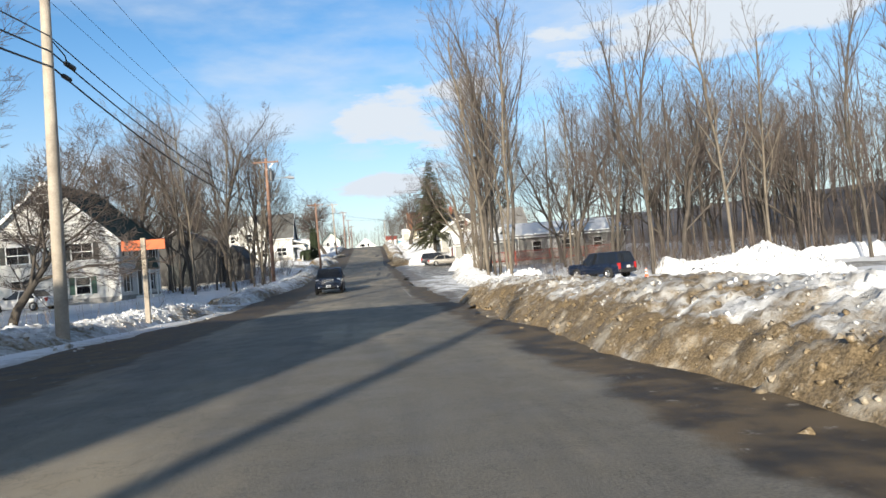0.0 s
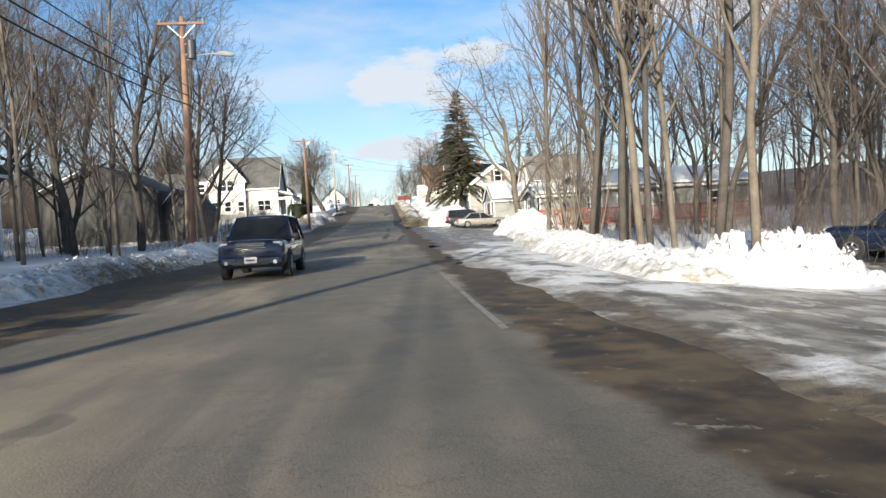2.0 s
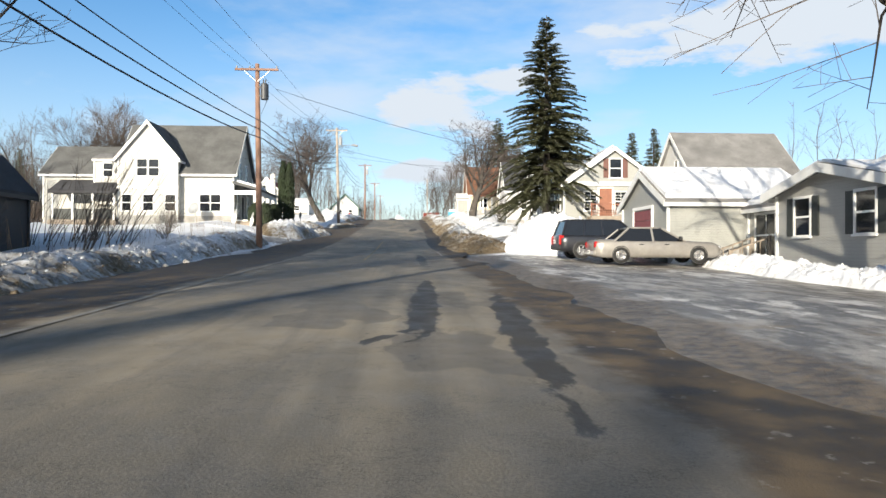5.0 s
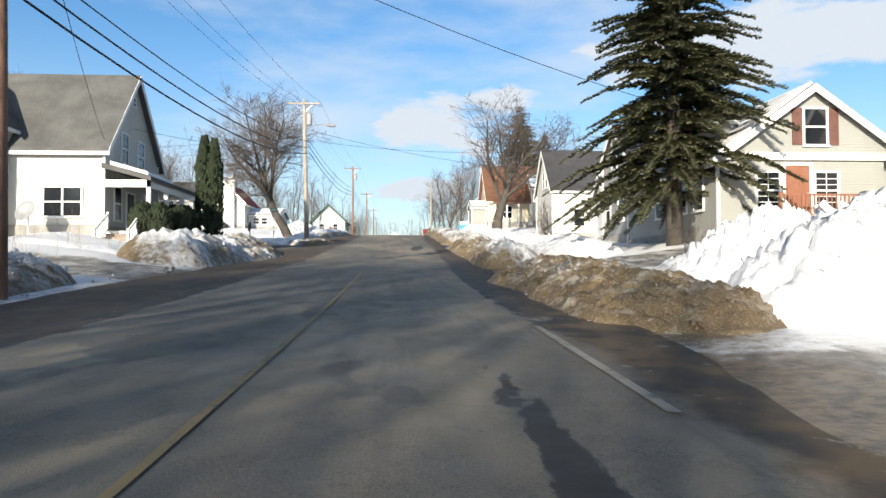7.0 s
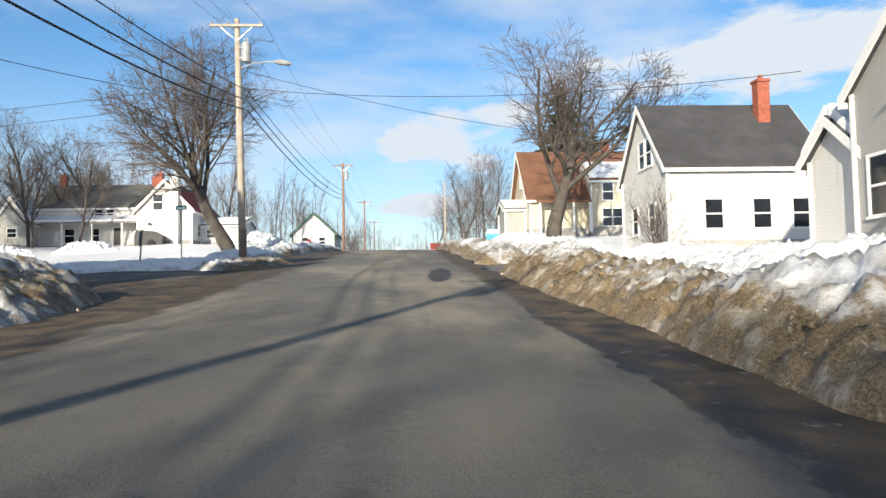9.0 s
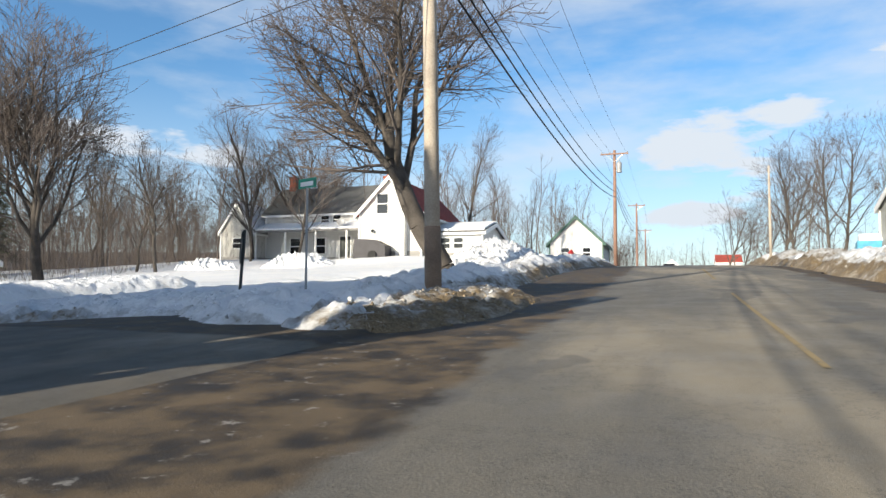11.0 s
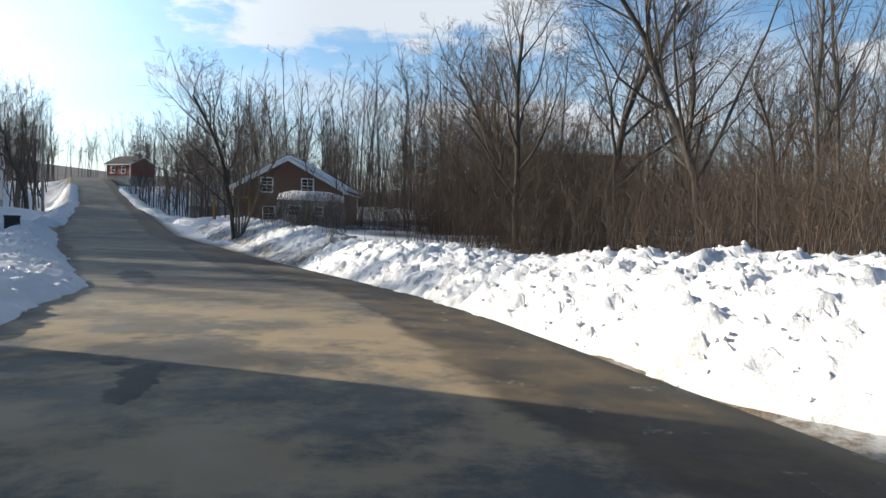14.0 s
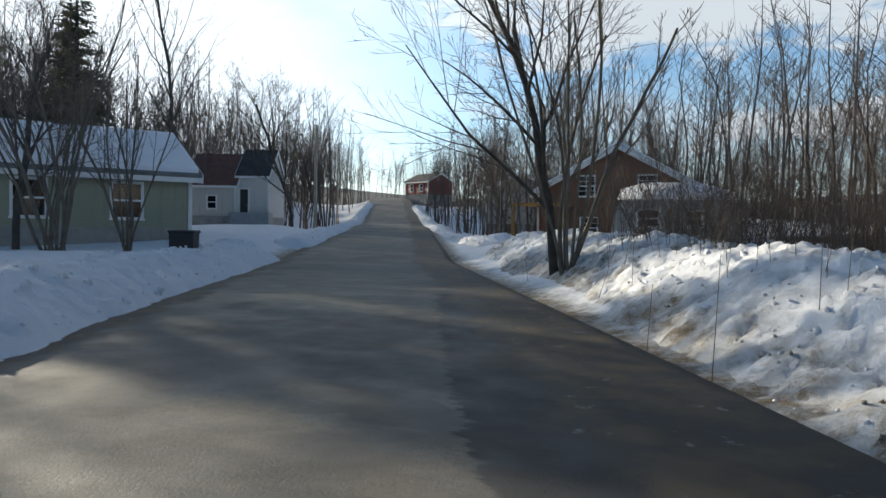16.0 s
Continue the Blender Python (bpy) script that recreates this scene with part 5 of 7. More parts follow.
part("wing_porch_roof", MB().prism([(-0.6, 2.45), (1.5, 3.15), (1.5, 3.35), (-0.6, 2.6)], "x", -8.8, 2.75), M["roof_light"], Wh)
part("roof_snow", MB().prism([(-0.5, 2.62), (1.4, 3.26), (1.4, 3.42), (-0.5, 2.78)], "x", -8.7, 2.7), M["snow"], Wh, "snow on the porch roof")
for x in (-8.6, -5.8, -3.0, -0.2, 2.6):
    part("porch_post", MB().box(x - 0.07, x + 0.07, -0.55, -0.42, 0, 2.5), M["trim"], Wh)
for s, u, p, z, w, h in (("S", 4.6, -4.5, 3.9, 0.85, 1.4), ("S", -3.2, 1.5, 3.6, 0.7, 1.1), ("S", -2.1, 1.5, 3.6, 0.7, 1.1), ("S", 0.4, 1.5, 3.6, 0.7, 1.1), ("S", 1.5, 1.5, 3.6, 0.7, 1.1), ("S", -10.4, -0.5, 1.6, 0.8, 0.8),
                         ("S", -6.0, 1.5, 1.4, 0.9, 1.3), ("S", -3.6, 1.5, 1.4, 0.9, 1.3), ("S", 0.8, 1.5, 1.4, 0.9, 1.3), ("S", 8.6, -2.0, 1.15, 0.7, 0.75), ("S", 9.6, -2.0, 1.15, 0.7, 0.75), ("E", -2.4, 7.6, 1.4, 0.8, 1.1)):
    window(Wh, s, u, p, z, w, h)
door(Wh, "S", -1.3, 1.5, 0.1, mat="shutter_dark")
chimney(Wh, 6.2, -4.75, -0.5, 6.3, 0.7, "white")
chimney(Wh, 1.2, 4.5, 6.0, 7.6)
chimney(Wh, -8.0, 4.5, 6.0, 7.9)
for x in (-0.7, 2.0):
    part("satellite_dish", revolve([(0.0, 0.0), (0.18, 0.03), (0.3, 0.09), (0.34, 0.13), (0.34, 0.15), (0.28, 0.10), (0.0, 0.02)], 20), M["grey_can"], Wh, "round grey dish on the porch roof", m=pose(x, -0.5, 3.1, 0, -25, -75), smooth=True)
chimney(Wh, 2.4, 2.4, 5.4, 7.7, 0.55)
part("wall_lamp", MB().tube([(3.9, -4.55, 2.0), (3.9, -4.75, 1.9)], [0.05, 0.12], 8), M["post_dark"], Wh, "black outside lamp")

# Small white house beyond.
Gh = house("cottage", -11.2, 204.0, 6.5, 0, "small white cottage with green trim beside the road")
block(Gh, -2.5, 2.5, -3.5, 3.5, 0, 2.2, 4.6, "y", "white", "roof_grey", over=0.3, rake="shutter_green")
window(Gh, "S", -1.0, -3.5, 1.2, 0.7, 0.9)
window(Gh, "S", 1.0, -3.5, 1.2, 0.7, 0.9)

# Cream one-car garage in the snow.
Sd = base("garage", -43.0, 162.2, 3.05, 0, label="small cream garage with a dark green roll-up door", category="garage")
block(Sd, -3.05, 3.05, -1.9, 1.9, 0, 2.15, 3.05, "x", "cream", "roof_light", over=0.25, snow=0.08, found=0.15)
gd = MB()
for k in range(5):
    gd.box(3.05, 3.12, -1.25, 1.25, 0.1 + 0.37 * k, 0.45 + 0.37 * k, 0.012)
part("garage_door", gd, M["door_green"], Sd, "dark green panelled roll-up door")
part("garage_door_frame", MB().box(3.05, 3.14, -1.42, -1.27, 0, 2.05).box(3.05, 3.14, 1.27, 1.42, 0, 2.05).box(3.05, 3.14, -1.42, 1.42, 1.96, 2.1), M["trim"], Sd)
window(Sd, "S", -0.4, -1.9, 1.25, 0.6, 0.85, rows=2, cols=2)

# Houses on the side street.
Br = house("house", -85.5, 130.3, 2.0, 0, "brown boarded house with a snow-edged roof")
block(Br, -5.0, 5.0, -4.6, 4.6, 0, 3.3, 5.8, "x", "brown", "roof_dark", over=0.4, snow=0.12, rake="trim")
for u, z in ((1.6, 3.6), (-1.8, 3.6), (-1.6, 1.2)):
    window(Br, "E", u, 5.0, z, 0.9, 1.1, rows=2, cols=2)
part("porch", MB().box(5.05, 7.2, -5.6, -2.6, -1.0, 0.4).box(5.05, 7.2, -5.6, -2.6, 2.4, 2.55).box(7.0, 7.15, -5.6, -5.45, 0.4, 2.4).box(7.0, 7.15, -2.75, -2.6, 0.4, 2.4), M["tan_box"], Br, "yellow-brown plank porch")
Ol = house("house", -53.95, 110.7, 2.4, 56, "olive clapboard house with a snowy roof")
block(Ol, -4.2, 4.2, -6.5, 9.0, 0, 2.3, 3.95, "y", "olive", "roof_light", over=0.35, snow=0.14)
for u in (-4.2, -1.4, 1.4, 4.2, 7.0):
    window(Ol, "E", u, 4.2, 1.35, 0.85, 1.1)
L2 = house("house", -83.0, 103.5, 3.2, 113.4, "narrow white house with a dark roof and a pale wing")
block(L2, -1.8, 0.5, 0.0, 5.0, 0, 3.6, 5.6, "x", "white", "roof_dark", over=0.15)
block(L2, -5.4, -1.85, -0.4, 4.4, 0, 2.9, 5.2, "x", "white_old", "shutter_red", over=0.2, name="wing_wall")
door(L2, "S", -1.3, 0.0, 0.3, 0.6, 2.2, "shutter_dark")
window(L2, "S", -3.6, -0.4, 1.5, 0.6, 0.9)
part("porch_box", MB().box(-2.0, 0.9, -1.4, -0.05, -0.6, 0.75, 0.03), M["grey_can"], L2, "grey boarded porch base")

Rb = house("house", -147.0, 88.0, 8.2, -27, "dark red house at the end of the street")
block(Rb, -2.6, 2.6, -3.0, 3.0, 0, 2.6, 3.9, "y", "red", "roof_dark", over=0.3)
window(Rb, "E", -1.3, 2.6, 1.5, 0.8, 1.1)
window(Rb, "E", 1.3, 2.6, 1.5, 0.8, 1.1)
R9 = house("house", -121.0, 112.0, 5.0, 20, "grey house with snowy roof among the trees")
block(R9, -4.0, 4.0, -4.0, 4.0, 0, 2.6, 4.4, "x", "grey", "roof_dark", over=0.4, snow=0.2)
Fb = house("house", -140, 166, 6.0, 10, "russet brick building far behind the trees")
block(Fb, -7, 7, -9, 9, 0, 8.2, 8.8, "y", "brown", "roof_dark", over=0.2)

# ---------------------------------------------------------------- trees


def tubes(segs, sides):
    """Tapered tubes from rows of p0, p1, r0, r1: vertices and quads."""
    s = np.asarray(segs, float)
    p0, p1, r0, r1 = s[:, :3], s[:, 3:6], s[:, 6], s[:, 7]
    d = p1 - p0
    d /= np.linalg.norm(d, axis=1)[:, None] + 1e-9
    ref = np.where(np.abs(d[:, 2:3]) > 0.9, [[1.0, 0, 0]], [[0, 0, 1.0]])
    a = np.cross(d, ref)
    a /= np.linalg.norm(a, axis=1)[:, None]
    b = np.cross(d, a)
    t = np.arange(sides) * 2 * math.pi / sides
    ring = a[:, None, :] * np.cos(t)[None, :, None] + b[:, None, :] * np.sin(t)[None, :, None]
    v = np.stack([p0[:, None] + ring * r0[:, None, None], p1[:, None] + ring * r1[:, None, None]], 1).reshape(-1, 3)
    k = np.arange(len(s))[:, None] * 2 * sides
    i = np.arange(sides)[None]
    j = (i + 1) % sides
    q = np.stack([k + i, k + j, k + sides + j, k + sides + i], -1).reshape(-1, 4)
    return v, q


def grow(seed, height, trunk_r, fork, limbs, spread, up, levels, twigs, crook=0.16, stems=1, length=0.55, trunk=0.9, lean=0.0):
    """Branches of a bare tree: rows for the trunk and limbs, and rows for the twigs."""
    g = random.Random(seed)
    thick, thin = [], []

    def reach(p, d, ln, r, level, n_child):
        steps_n = 8 if level == 0 else (4 if level == 1 else 3 if level == 2 else 1)
        pts, q, dd = [(p.copy(), r)], p.copy(), d.copy()
        for i in range(steps_n):
            w = crook * (0.62 if level == 0 else 1.0)
            dd = (dd + Vector((g.gauss(0, w), g.gauss(0, w), g.gauss(0, w * 0.6) + (up * 0.22 if level else 0.02)))).normalized()
            q = q + dd * ln / steps_n
            pts.append((q.copy(), r * (1 - (0.55 if level == 0 else 0.72) * (i + 1) / steps_n)))
        for (pa, ra), (pb, rb) in zip(pts, pts[1:]):
            (thick if level <= 1 else thin).append((*pa, *pb, ra, rb))
        if level >= levels:
            return
        n = n_child[level]
        lo = fork if level == 0 else 0.18
        for k in range(n):
            t = lo + (1 - lo) * ((k + g.random() * 0.9) / n)
            f = t * steps_n
            i = min(int(f), steps_n - 1)
            pa, ra = pts[i]
            pb, rb = pts[i + 1]
            o = pa.lerp(pb, f - i)
            ax = (pb - pa).normalized()
            side = ax.orthogonal().normalized()
            side.rotate(Matrix.Rotation(g.random() * 6.283 if level else k * 2.4 + g.random(), 3, ax))
            lean = spread * (0.75 + 0.5 * g.random()) * (1.0 if level else 1.15 - 0.5 * t)
            nd = (ax * math.cos(lean) + side * math.sin(lean)).normalized()
            if nd.z < -0.15:
                nd.z *= 0.3
                nd.normalize()
            ln2 = ln * (length if level == 0 else min(length, 0.58)) * (1.1 - 0.55 * t) * (0.7 + 0.6 * g.random())
            reach(o, nd, ln2, max(0.006, (ra + (rb - ra) * (f - i)) * (0.55 if level else 0.5)), level + 1, n_child)

    for s in range(stems):
        if stems == 1:
            reach(Vector((0, 0, -0.3)), Vector((g.gauss(0, 0.03) + lean, g.gauss(0, 0.03), 1)).normalized(), height * trunk, trunk_r, 0, (limbs, *twigs))
        else:
            a = s * 6.283 / stems + g.random()
            reach(Vector((math.cos(a) * 0.25 * g.random(), math.sin(a) * 0.25 * g.random(), -0.3)), Vector((math.cos(a) * 0.22 * g.random() * 1.6, math.sin(a) * 0.22 * g.random() * 1.6, 1)).normalized(),
                  height * (0.6 + 0.4 * g.random()), trunk_r * (0.6 + 0.5 * g.random()), 0, (limbs, *twigs))
    return thick, thin


TALL = {}


def tree_proto(name, label, bark, **how):
    thick, thin = grow(**how)
    root = base(name, 0, 0, -500, label=label, category="tree")
    TALL[root.name] = max(row[5] for row in thick + thin)
    v, q = tubes(thick, 7)
    part("trunk", fast_mesh("trunk", v, q, M[bark], True), None, root)
    thin = np.array(thin)
    thin[:, 6:8] = np.maximum(thin[:, 6:8], 0.0085 if how["trunk_r"] > 0.2 else 0.0055)
    v, q = tubes(thin, 3)
    part("crown", fast_mesh("crown", v, q, M["twig"], True), None, root, "bare twiggy crown")
    return root


SLIM_L, BROAD_L, CLUMP_L = "tall slim bare woodland tree", "bare deciduous tree with a spreading crown", "clump of slender bare stems"
PROTO = {"slim": [], "broad": [], "clump": [], "mid": []}
for s_ in range(4):
    PROTO["slim"].append(tree_proto("tree", SLIM_L, ("bark_pale", "bark", "bark_pale", "bark")[s_], seed=11 + s_, height=15, trunk_r=0.098, fork=0.3, limbs=19, spread=0.62, up=0.46, levels=3, twigs=(7, 5, 3), crook=0.11, length=0.36))
for s_ in range(3):
    PROTO["mid"].append(tree_proto("tree", "bare deciduous tree with upswept branches", "bark", seed=31 + s_, height=12, trunk_r=0.15, fork=0.2, limbs=13, spread=0.66, up=0.42, levels=4, twigs=(7, 5, 3, 2), crook=0.17, length=0.58, trunk=0.8))
for s_ in range(3):
    PROTO["broad"].append(tree_proto("tree", BROAD_L, "bark", seed=51 + s_, height=15, trunk_r=0.26, fork=0.34, limbs=(11, 13, 9)[s_], spread=(0.85, 0.62, 0.72)[s_], up=(0.14, 0.42, 0.3)[s_], levels=4, twigs=((11, 8, 6, 3), (12, 8, 6, 3), (9, 7, 5, 2))[s_], crook=0.24, length=(0.95, 1.05, 0.9)[s_], trunk=0.5))
for s_, (ln_, sp_, up_, fk_, n_, hi_, le_) in enumerate(((1.3, 0.85, 0.10, 0.5, 9, 0.40, 0.30), (1.35, 0.8, 0.16, 0.45, 9, 0.36, -0.05), (1.5, 0.6, 0.40, 0.35, 13, 0.36, 0.0))):
    PROTO.setdefault("maple", []).append(tree_proto("tree", "old bare maple with arching limbs", "bark", seed=(131, 141, 133)[s_], height=15, trunk_r=(0.40, 0.42, 0.27)[s_], fork=fk_, limbs=n_, spread=sp_, up=up_, levels=4, twigs=((12, 8, 6, 3), (10, 7, 5, 2), (12, 8, 6, 3))[s_], crook=(0.2, 0.14, 0.2)[s_], length=ln_, trunk=hi_, lean=le_))
for s_ in range(2):
    PROTO["clump"].append(tree_proto("tree", CLUMP_L, "bark_pale", seed=71 + s_, height=11, trunk_r=0.085, fork=0.3, limbs=6, spread=0.5, up=0.7, levels=3, twigs=(6, 4, 2), crook=0.12, stems=8, length=0.36))
for s_ in range(2):
    PROTO.setdefault("bush", []).append(tree_proto("shrub", "bare twiggy shrub standing in the snow", "bark", seed=91 + s_, height=2.6, trunk_r=0.016, fork=0.15, limbs=6, spread=0.6, up=0.5, levels=2, twigs=(4, 3), crook=0.2, stems=9, length=0.5))
PROTO["spreading"] = [tree_proto("tree", "tall bare tree with long level limbs", "bark_pale", seed=57, height=15, trunk_r=0.34, fork=0.26, limbs=10, spread=1.0, up=0.08, levels=4, twigs=(8, 6, 4, 2), crook=0.2, length=1.05, trunk=0.72, lean=0.07)]
tree_rng = random.Random(4)
_used = {}


def plant(kind, x, y, h=None, k=None, rz=None, sink=0.0, group="", label=""):
    """Set a tree on the ground: the first of a kind is the built one, the rest are copies of it."""
    protos = PROTO[kind]
    k = tree_rng.randrange(len(protos)) if k is None else k % len(protos)
    full = TALL[protos[k].name]
    s = (h or full * tree_rng.uniform(0.8, 1.15)) / full
    z = float(land(np.array([x], float), np.array([y], float))[0]) - sink
    m = pose(x, y, z, 0, 0, tree_rng.uniform(0, 360) if rz is None else rz)
    src = protos[k]
    if (kind, k) not in _used:
        _used[(kind, k)] = True
        ob = src
        ob.matrix_basis = m @ Matrix.Scale(s, 4)
    else:
        ob = copy_thing(src, m)
        ob.scale = (s, s, s)
    return tagged(ob, label=label, group=group)


# Named trees.
plant("broad", -12.7, 25.6, 8.5, 0, 30, label="dark crooked bare tree before the white house")
# Bare trees set out of view, added to streak the road with their shadows.
for x, y, h in ((-22.0, 30.0, 15), (-19.0, 26.0, 14), (-24.5, 36.0, 16), (-21.0, 22.0, 15), (-26.0, 30.5, 16), (-23.0, 17.0, 14), (-27.0, 41.0, 16), (-18.0, 19.0, 13)):
    plant("mid", x, y, h, group="yard trees left of the road")
plant("maple", -10.3, 158.4, 15.0, 0, 195, label="large old bare maple beside a utility pole")
for x, y, h in ((-10.6, 67.8, 17), (-9.6, 66.4, 15), (-11.8, 70.6, 16), (-16.2, 61.0, 18), (-14.3, 57.5, 17), (-12.6, 63.2, 17)):
    plant("slim", x, y, h, group="trees left of the road")
for x, y, h in ((7.9, 47.2, 21), (8.4, 50.4, 22), (8.2, 53.6, 20)):
    plant("slim", x, y, h, group="trees along the pull-in")
plant("maple", 8.9, 158.4, 14.5, 1, 100, label="bare maple on the snow bank before the houses")
plant("spreading", 11.0, 79.9, 15.0, 0, 195, label="tall bare tree beside the grey ranch house")
plant("maple", -42.8, 169.6, 18.0, 2, 10, label="large bare tree with a rounded fan of branches")
plant("mid", -33.8, 170.2, 9.5, 0, 50)
plant("mid", -36.5, 171.5, 8.0, 2, 120)
plant("mid", -46.3, 145.6, 11.5, 1, 80)
plant("mid", -43.2, 150.9, 12.5, 2, 10)
plant("slim", -45.0, 155.3, 15.0, 0)
plant("slim", -46.6, 157.0, 14.0, 2)
plant("mid", -48.5, 149.0, 12.5, 0)
plant("clump", -55.4, 133.4, 8.6, 0, 30, label="clump of dark bare stems on the street bank")
plant("mid", -55.9, 133.0, 9.0, 0, 200)
plant("mid", -18.5, 186.5, 12.0, 1)
for x, y, h in ((-21.5, 66.5, 17), (-24.5, 70.0, 17), (-20.2, 74.8, 18), (-15.1, 73.8, 19), (-14.1, 81.8, 18), (-12.0, 78.0, 17), (-17.5, 70.0, 18), (-11.2, 58.5, 8), (-13.5, 86.0, 17), (-22.5, 80.0, 19), (-26.0, 76.0, 18)):
    plant("mid", x, y, h, group="trees left of the road")
for x, y in ((8.6, 48.4), (8.9, 45.0), (9.6, 48.9), (9.2, 52.6), (9.8, 57.6), (10.2, 61.5), (9.6, 66.0), (9.9, 54.0), (10.8, 70.3), (11.8, 63.5), (8.4, 42.0)):
    plant("slim", x, y, tree_rng.uniform(16, 22), group="trees along the pull-in")
for x, y in ((9.0, 55.5), (9.4, 60.3), (10.0, 64.4)):
    plant("clump", x, y, tree_rng.uniform(8, 11), group="trees along the pull-in")


def scatter(kind, n, x0, x1, y0, y1, lo, hi, group, keep=lambda x, y: True):
    for _ in range(n * 6):
        if n <= 0:
            return
        x, y = tree_rng.uniform(x0, x1), tree_rng.uniform(y0, y1)
        if keep(x, y):
            plant(kind, x, y, tree_rng.uniform(lo, hi), group=group)
            n -= 1


off_lane = lambda x, y: float(lane_near(x, y)[0][0]) > 6.5
scatter("slim", 30, 16, 44, 44, 80, 16, 22, "woods right of the road", lambda x, y: x > 12 + 0.1 * (80 - y) and not (12 < x < 28 and 76 < y < 98))
# Trees just out of view, added to shade the white house's yard.
scatter("mid", 13, -44, -27.5, 12, 42, 12, 16, "yard trees left of the road")
scatter("slim", 14, 22, 60, 14, 46, 16, 22, "woods right of the road")
scatter("mid", 14, 18, 48, 50, 78, 12, 18, "woods right of the road")
scatter("slim", 20, -50, -14, 68, 92, 12, 17, "woods left of the road", lambda x, y: not (-32 < x < -9 and 84 < y < 104) or y < 84)
scatter("slim", 6, -50, -31, 50, 80, 12, 17, "woods left of the road")
scatter("mid", 10, -55, -32, 95, 122, 8, 12, "trees behind the farmhouse")
scatter("slim", 40, -82, -50, 142, 190, 9, 13, "woods north of the side street", lambda x, y: off_lane(x, y) and not (-48 < x < -38 and 158 < y < 167))
scatter("mid", 14, -80, -49, 144, 172, 8, 11, "woods north of the side street", off_lane)
scatter("slim", 24, -120, -64, 60, 128, 11, 17, "woods along the side street", lambda x, y: off_lane(x, y) and not (-92 < x < -78 and 123 < y < 137) and not (-84 < x < -68 and 100 < y < 116) and not (-62 < x < -50 and 106 < y < 123))
scatter("mid", 16, -130, -56, 90, 126, 7, 11, "trees along the side street", lambda x, y: 5 < float(lane_near(x, y)[0][0]) < 16 and not (-64 < x < -48))
scatter("slim", 22, -78, -40, 58, 104, 10, 14, "woods south of the side street", lambda x, y: not (-84 < x < -68 and 100 < y < 116) and not (-62 < x < -50 and 106 < y < 123))
scatter("mid", 20, -66, -30, 180, 204, 9, 13, "woods behind the cream garage")
scatter("slim", 8, -30, -12, 215, 260, 12, 18, "trees beyond the houses")
scatter("slim", 10, 10, 36, 180, 240, 12, 18, "trees beyond the houses")
scatter("mid", 8, 5, 11, 178, 250, 8, 13, "trees beyond the houses")
scatter("mid", 6, -14, -8, 212, 280, 8, 13, "trees beyond the houses")
for x, y in ((-51.6, 122.4), (-54.6, 121.2), (-52.8, 120.4)):
    plant("clump", x, y, tree_rng.uniform(6, 8), group="stems before the olive house")
for x, y, h in ((-16.5, 118.5, 2.8), (-14.0, 110.5, 2.2), (-12.6, 106.0, 2.0), (-18.0, 112.0, 2.4), (-20.5, 116, 2.6), (10.8, 145.4, 3.6), (11.4, 147.6, 3.4),
                (-58.5, 134.6, 2.4), (-61, 133.2, 2.6), (-57.0, 136.2, 2.2), (-63, 131, 2.4), (-52.6, 136.6, 1.2), (-46.2, 139.2, 1.0), (9.6, 116.2, 1.4), (-14, 92, 2.6)):
    plant("bush", x, y, h, group="shrubs in the snow")


def brush(label, spots, h, mat, seed, stems=7):
    """A thicket nobody could count: one mesh of crooked stems and twigs."""
    g = np.random.default_rng(seed)
    rows = []
    zs = land(np.array([p[0] for p in spots], float), np.array([p[1] for p in spots], float))
    for (x, y), z in zip(spots, zs):
        for _ in range(stems):
            a = g.random() * 6.28
            hh = h * (0.45 + 0.75 * g.random())
            d = np.array([math.cos(a) * 0.6 * g.random(), math.sin(a) * 0.6 * g.random(), 1.0])
            p = np.array([x + g.normal(0, 0.5), y + g.normal(0, 0.5), z - 0.1])
            q = p + d * hh * 0.5
            e = q + (d + g.normal(0, 0.34, 3)) * hh * 0.5
            rows += [(*p, *q, 0.009, 0.006), (*q, *e, 0.006, 0.003)]
            for _ in range(7):
                t = 0.25 + 0.7 * g.random()
                s0 = p + d * hh * t
                s1 = s0 + np.array([g.normal(0, 0.3), g.normal(0, 0.3), 0.15 + 0.35 * g.random()]) * hh * 0.36
                rows.append((*s0, *s1, 0.0045, 0.0025))
    v, q = tubes(rows, 3)
    return tagged(new("brush", fast_mesh("brush", v, q, M[mat], True)), label, "brush", kind="stuff")


def wands(label, spots, seed):
    """Thin long saplings, all leaning one way, in loose clumps."""
    g = np.random.default_rng(seed)
    rows = []
    zs = land(np.array([p[0] for p in spots], float), np.array([p[1] for p in spots], float))
    for (x, y), z in zip(spots, zs):
        for _ in range(5):
            h = g.uniform(1.6, 4.4)
            p = np.array([x + g.normal(0, 0.25), y + g.normal(0, 0.25), z - 0.1])
            d = np.array([g.normal(0.36, 0.2), g.normal(-0.08, 0.18), 1.0])
            q = p + d * h * 0.5
            e = q + (d + np.array([g.normal(0.1, 0.12), g.normal(0, 0.12), 0])) * h * 0.5
            rows += [(*p, *q, 0.021, 0.015), (*q, *e, 0.015, 0.004)]
            for _ in range(4):
                t = g.uniform(0.35, 0.9)
                s0 = p + d * h * t if t < 0.5 else q + (e - q) * (t - 0.5) * 2
                rows.append((*s0, *(s0 + np.array([g.normal(0.1, 0.3), g.normal(0, 0.3), 0.7]) * h * 0.16), 0.008, 0.003))
    v, q = tubes(rows, 4)
    return tagged(new("brush", fast_mesh("brush", v, q, M["bark"], True)), label, "brush", kind="stuff")


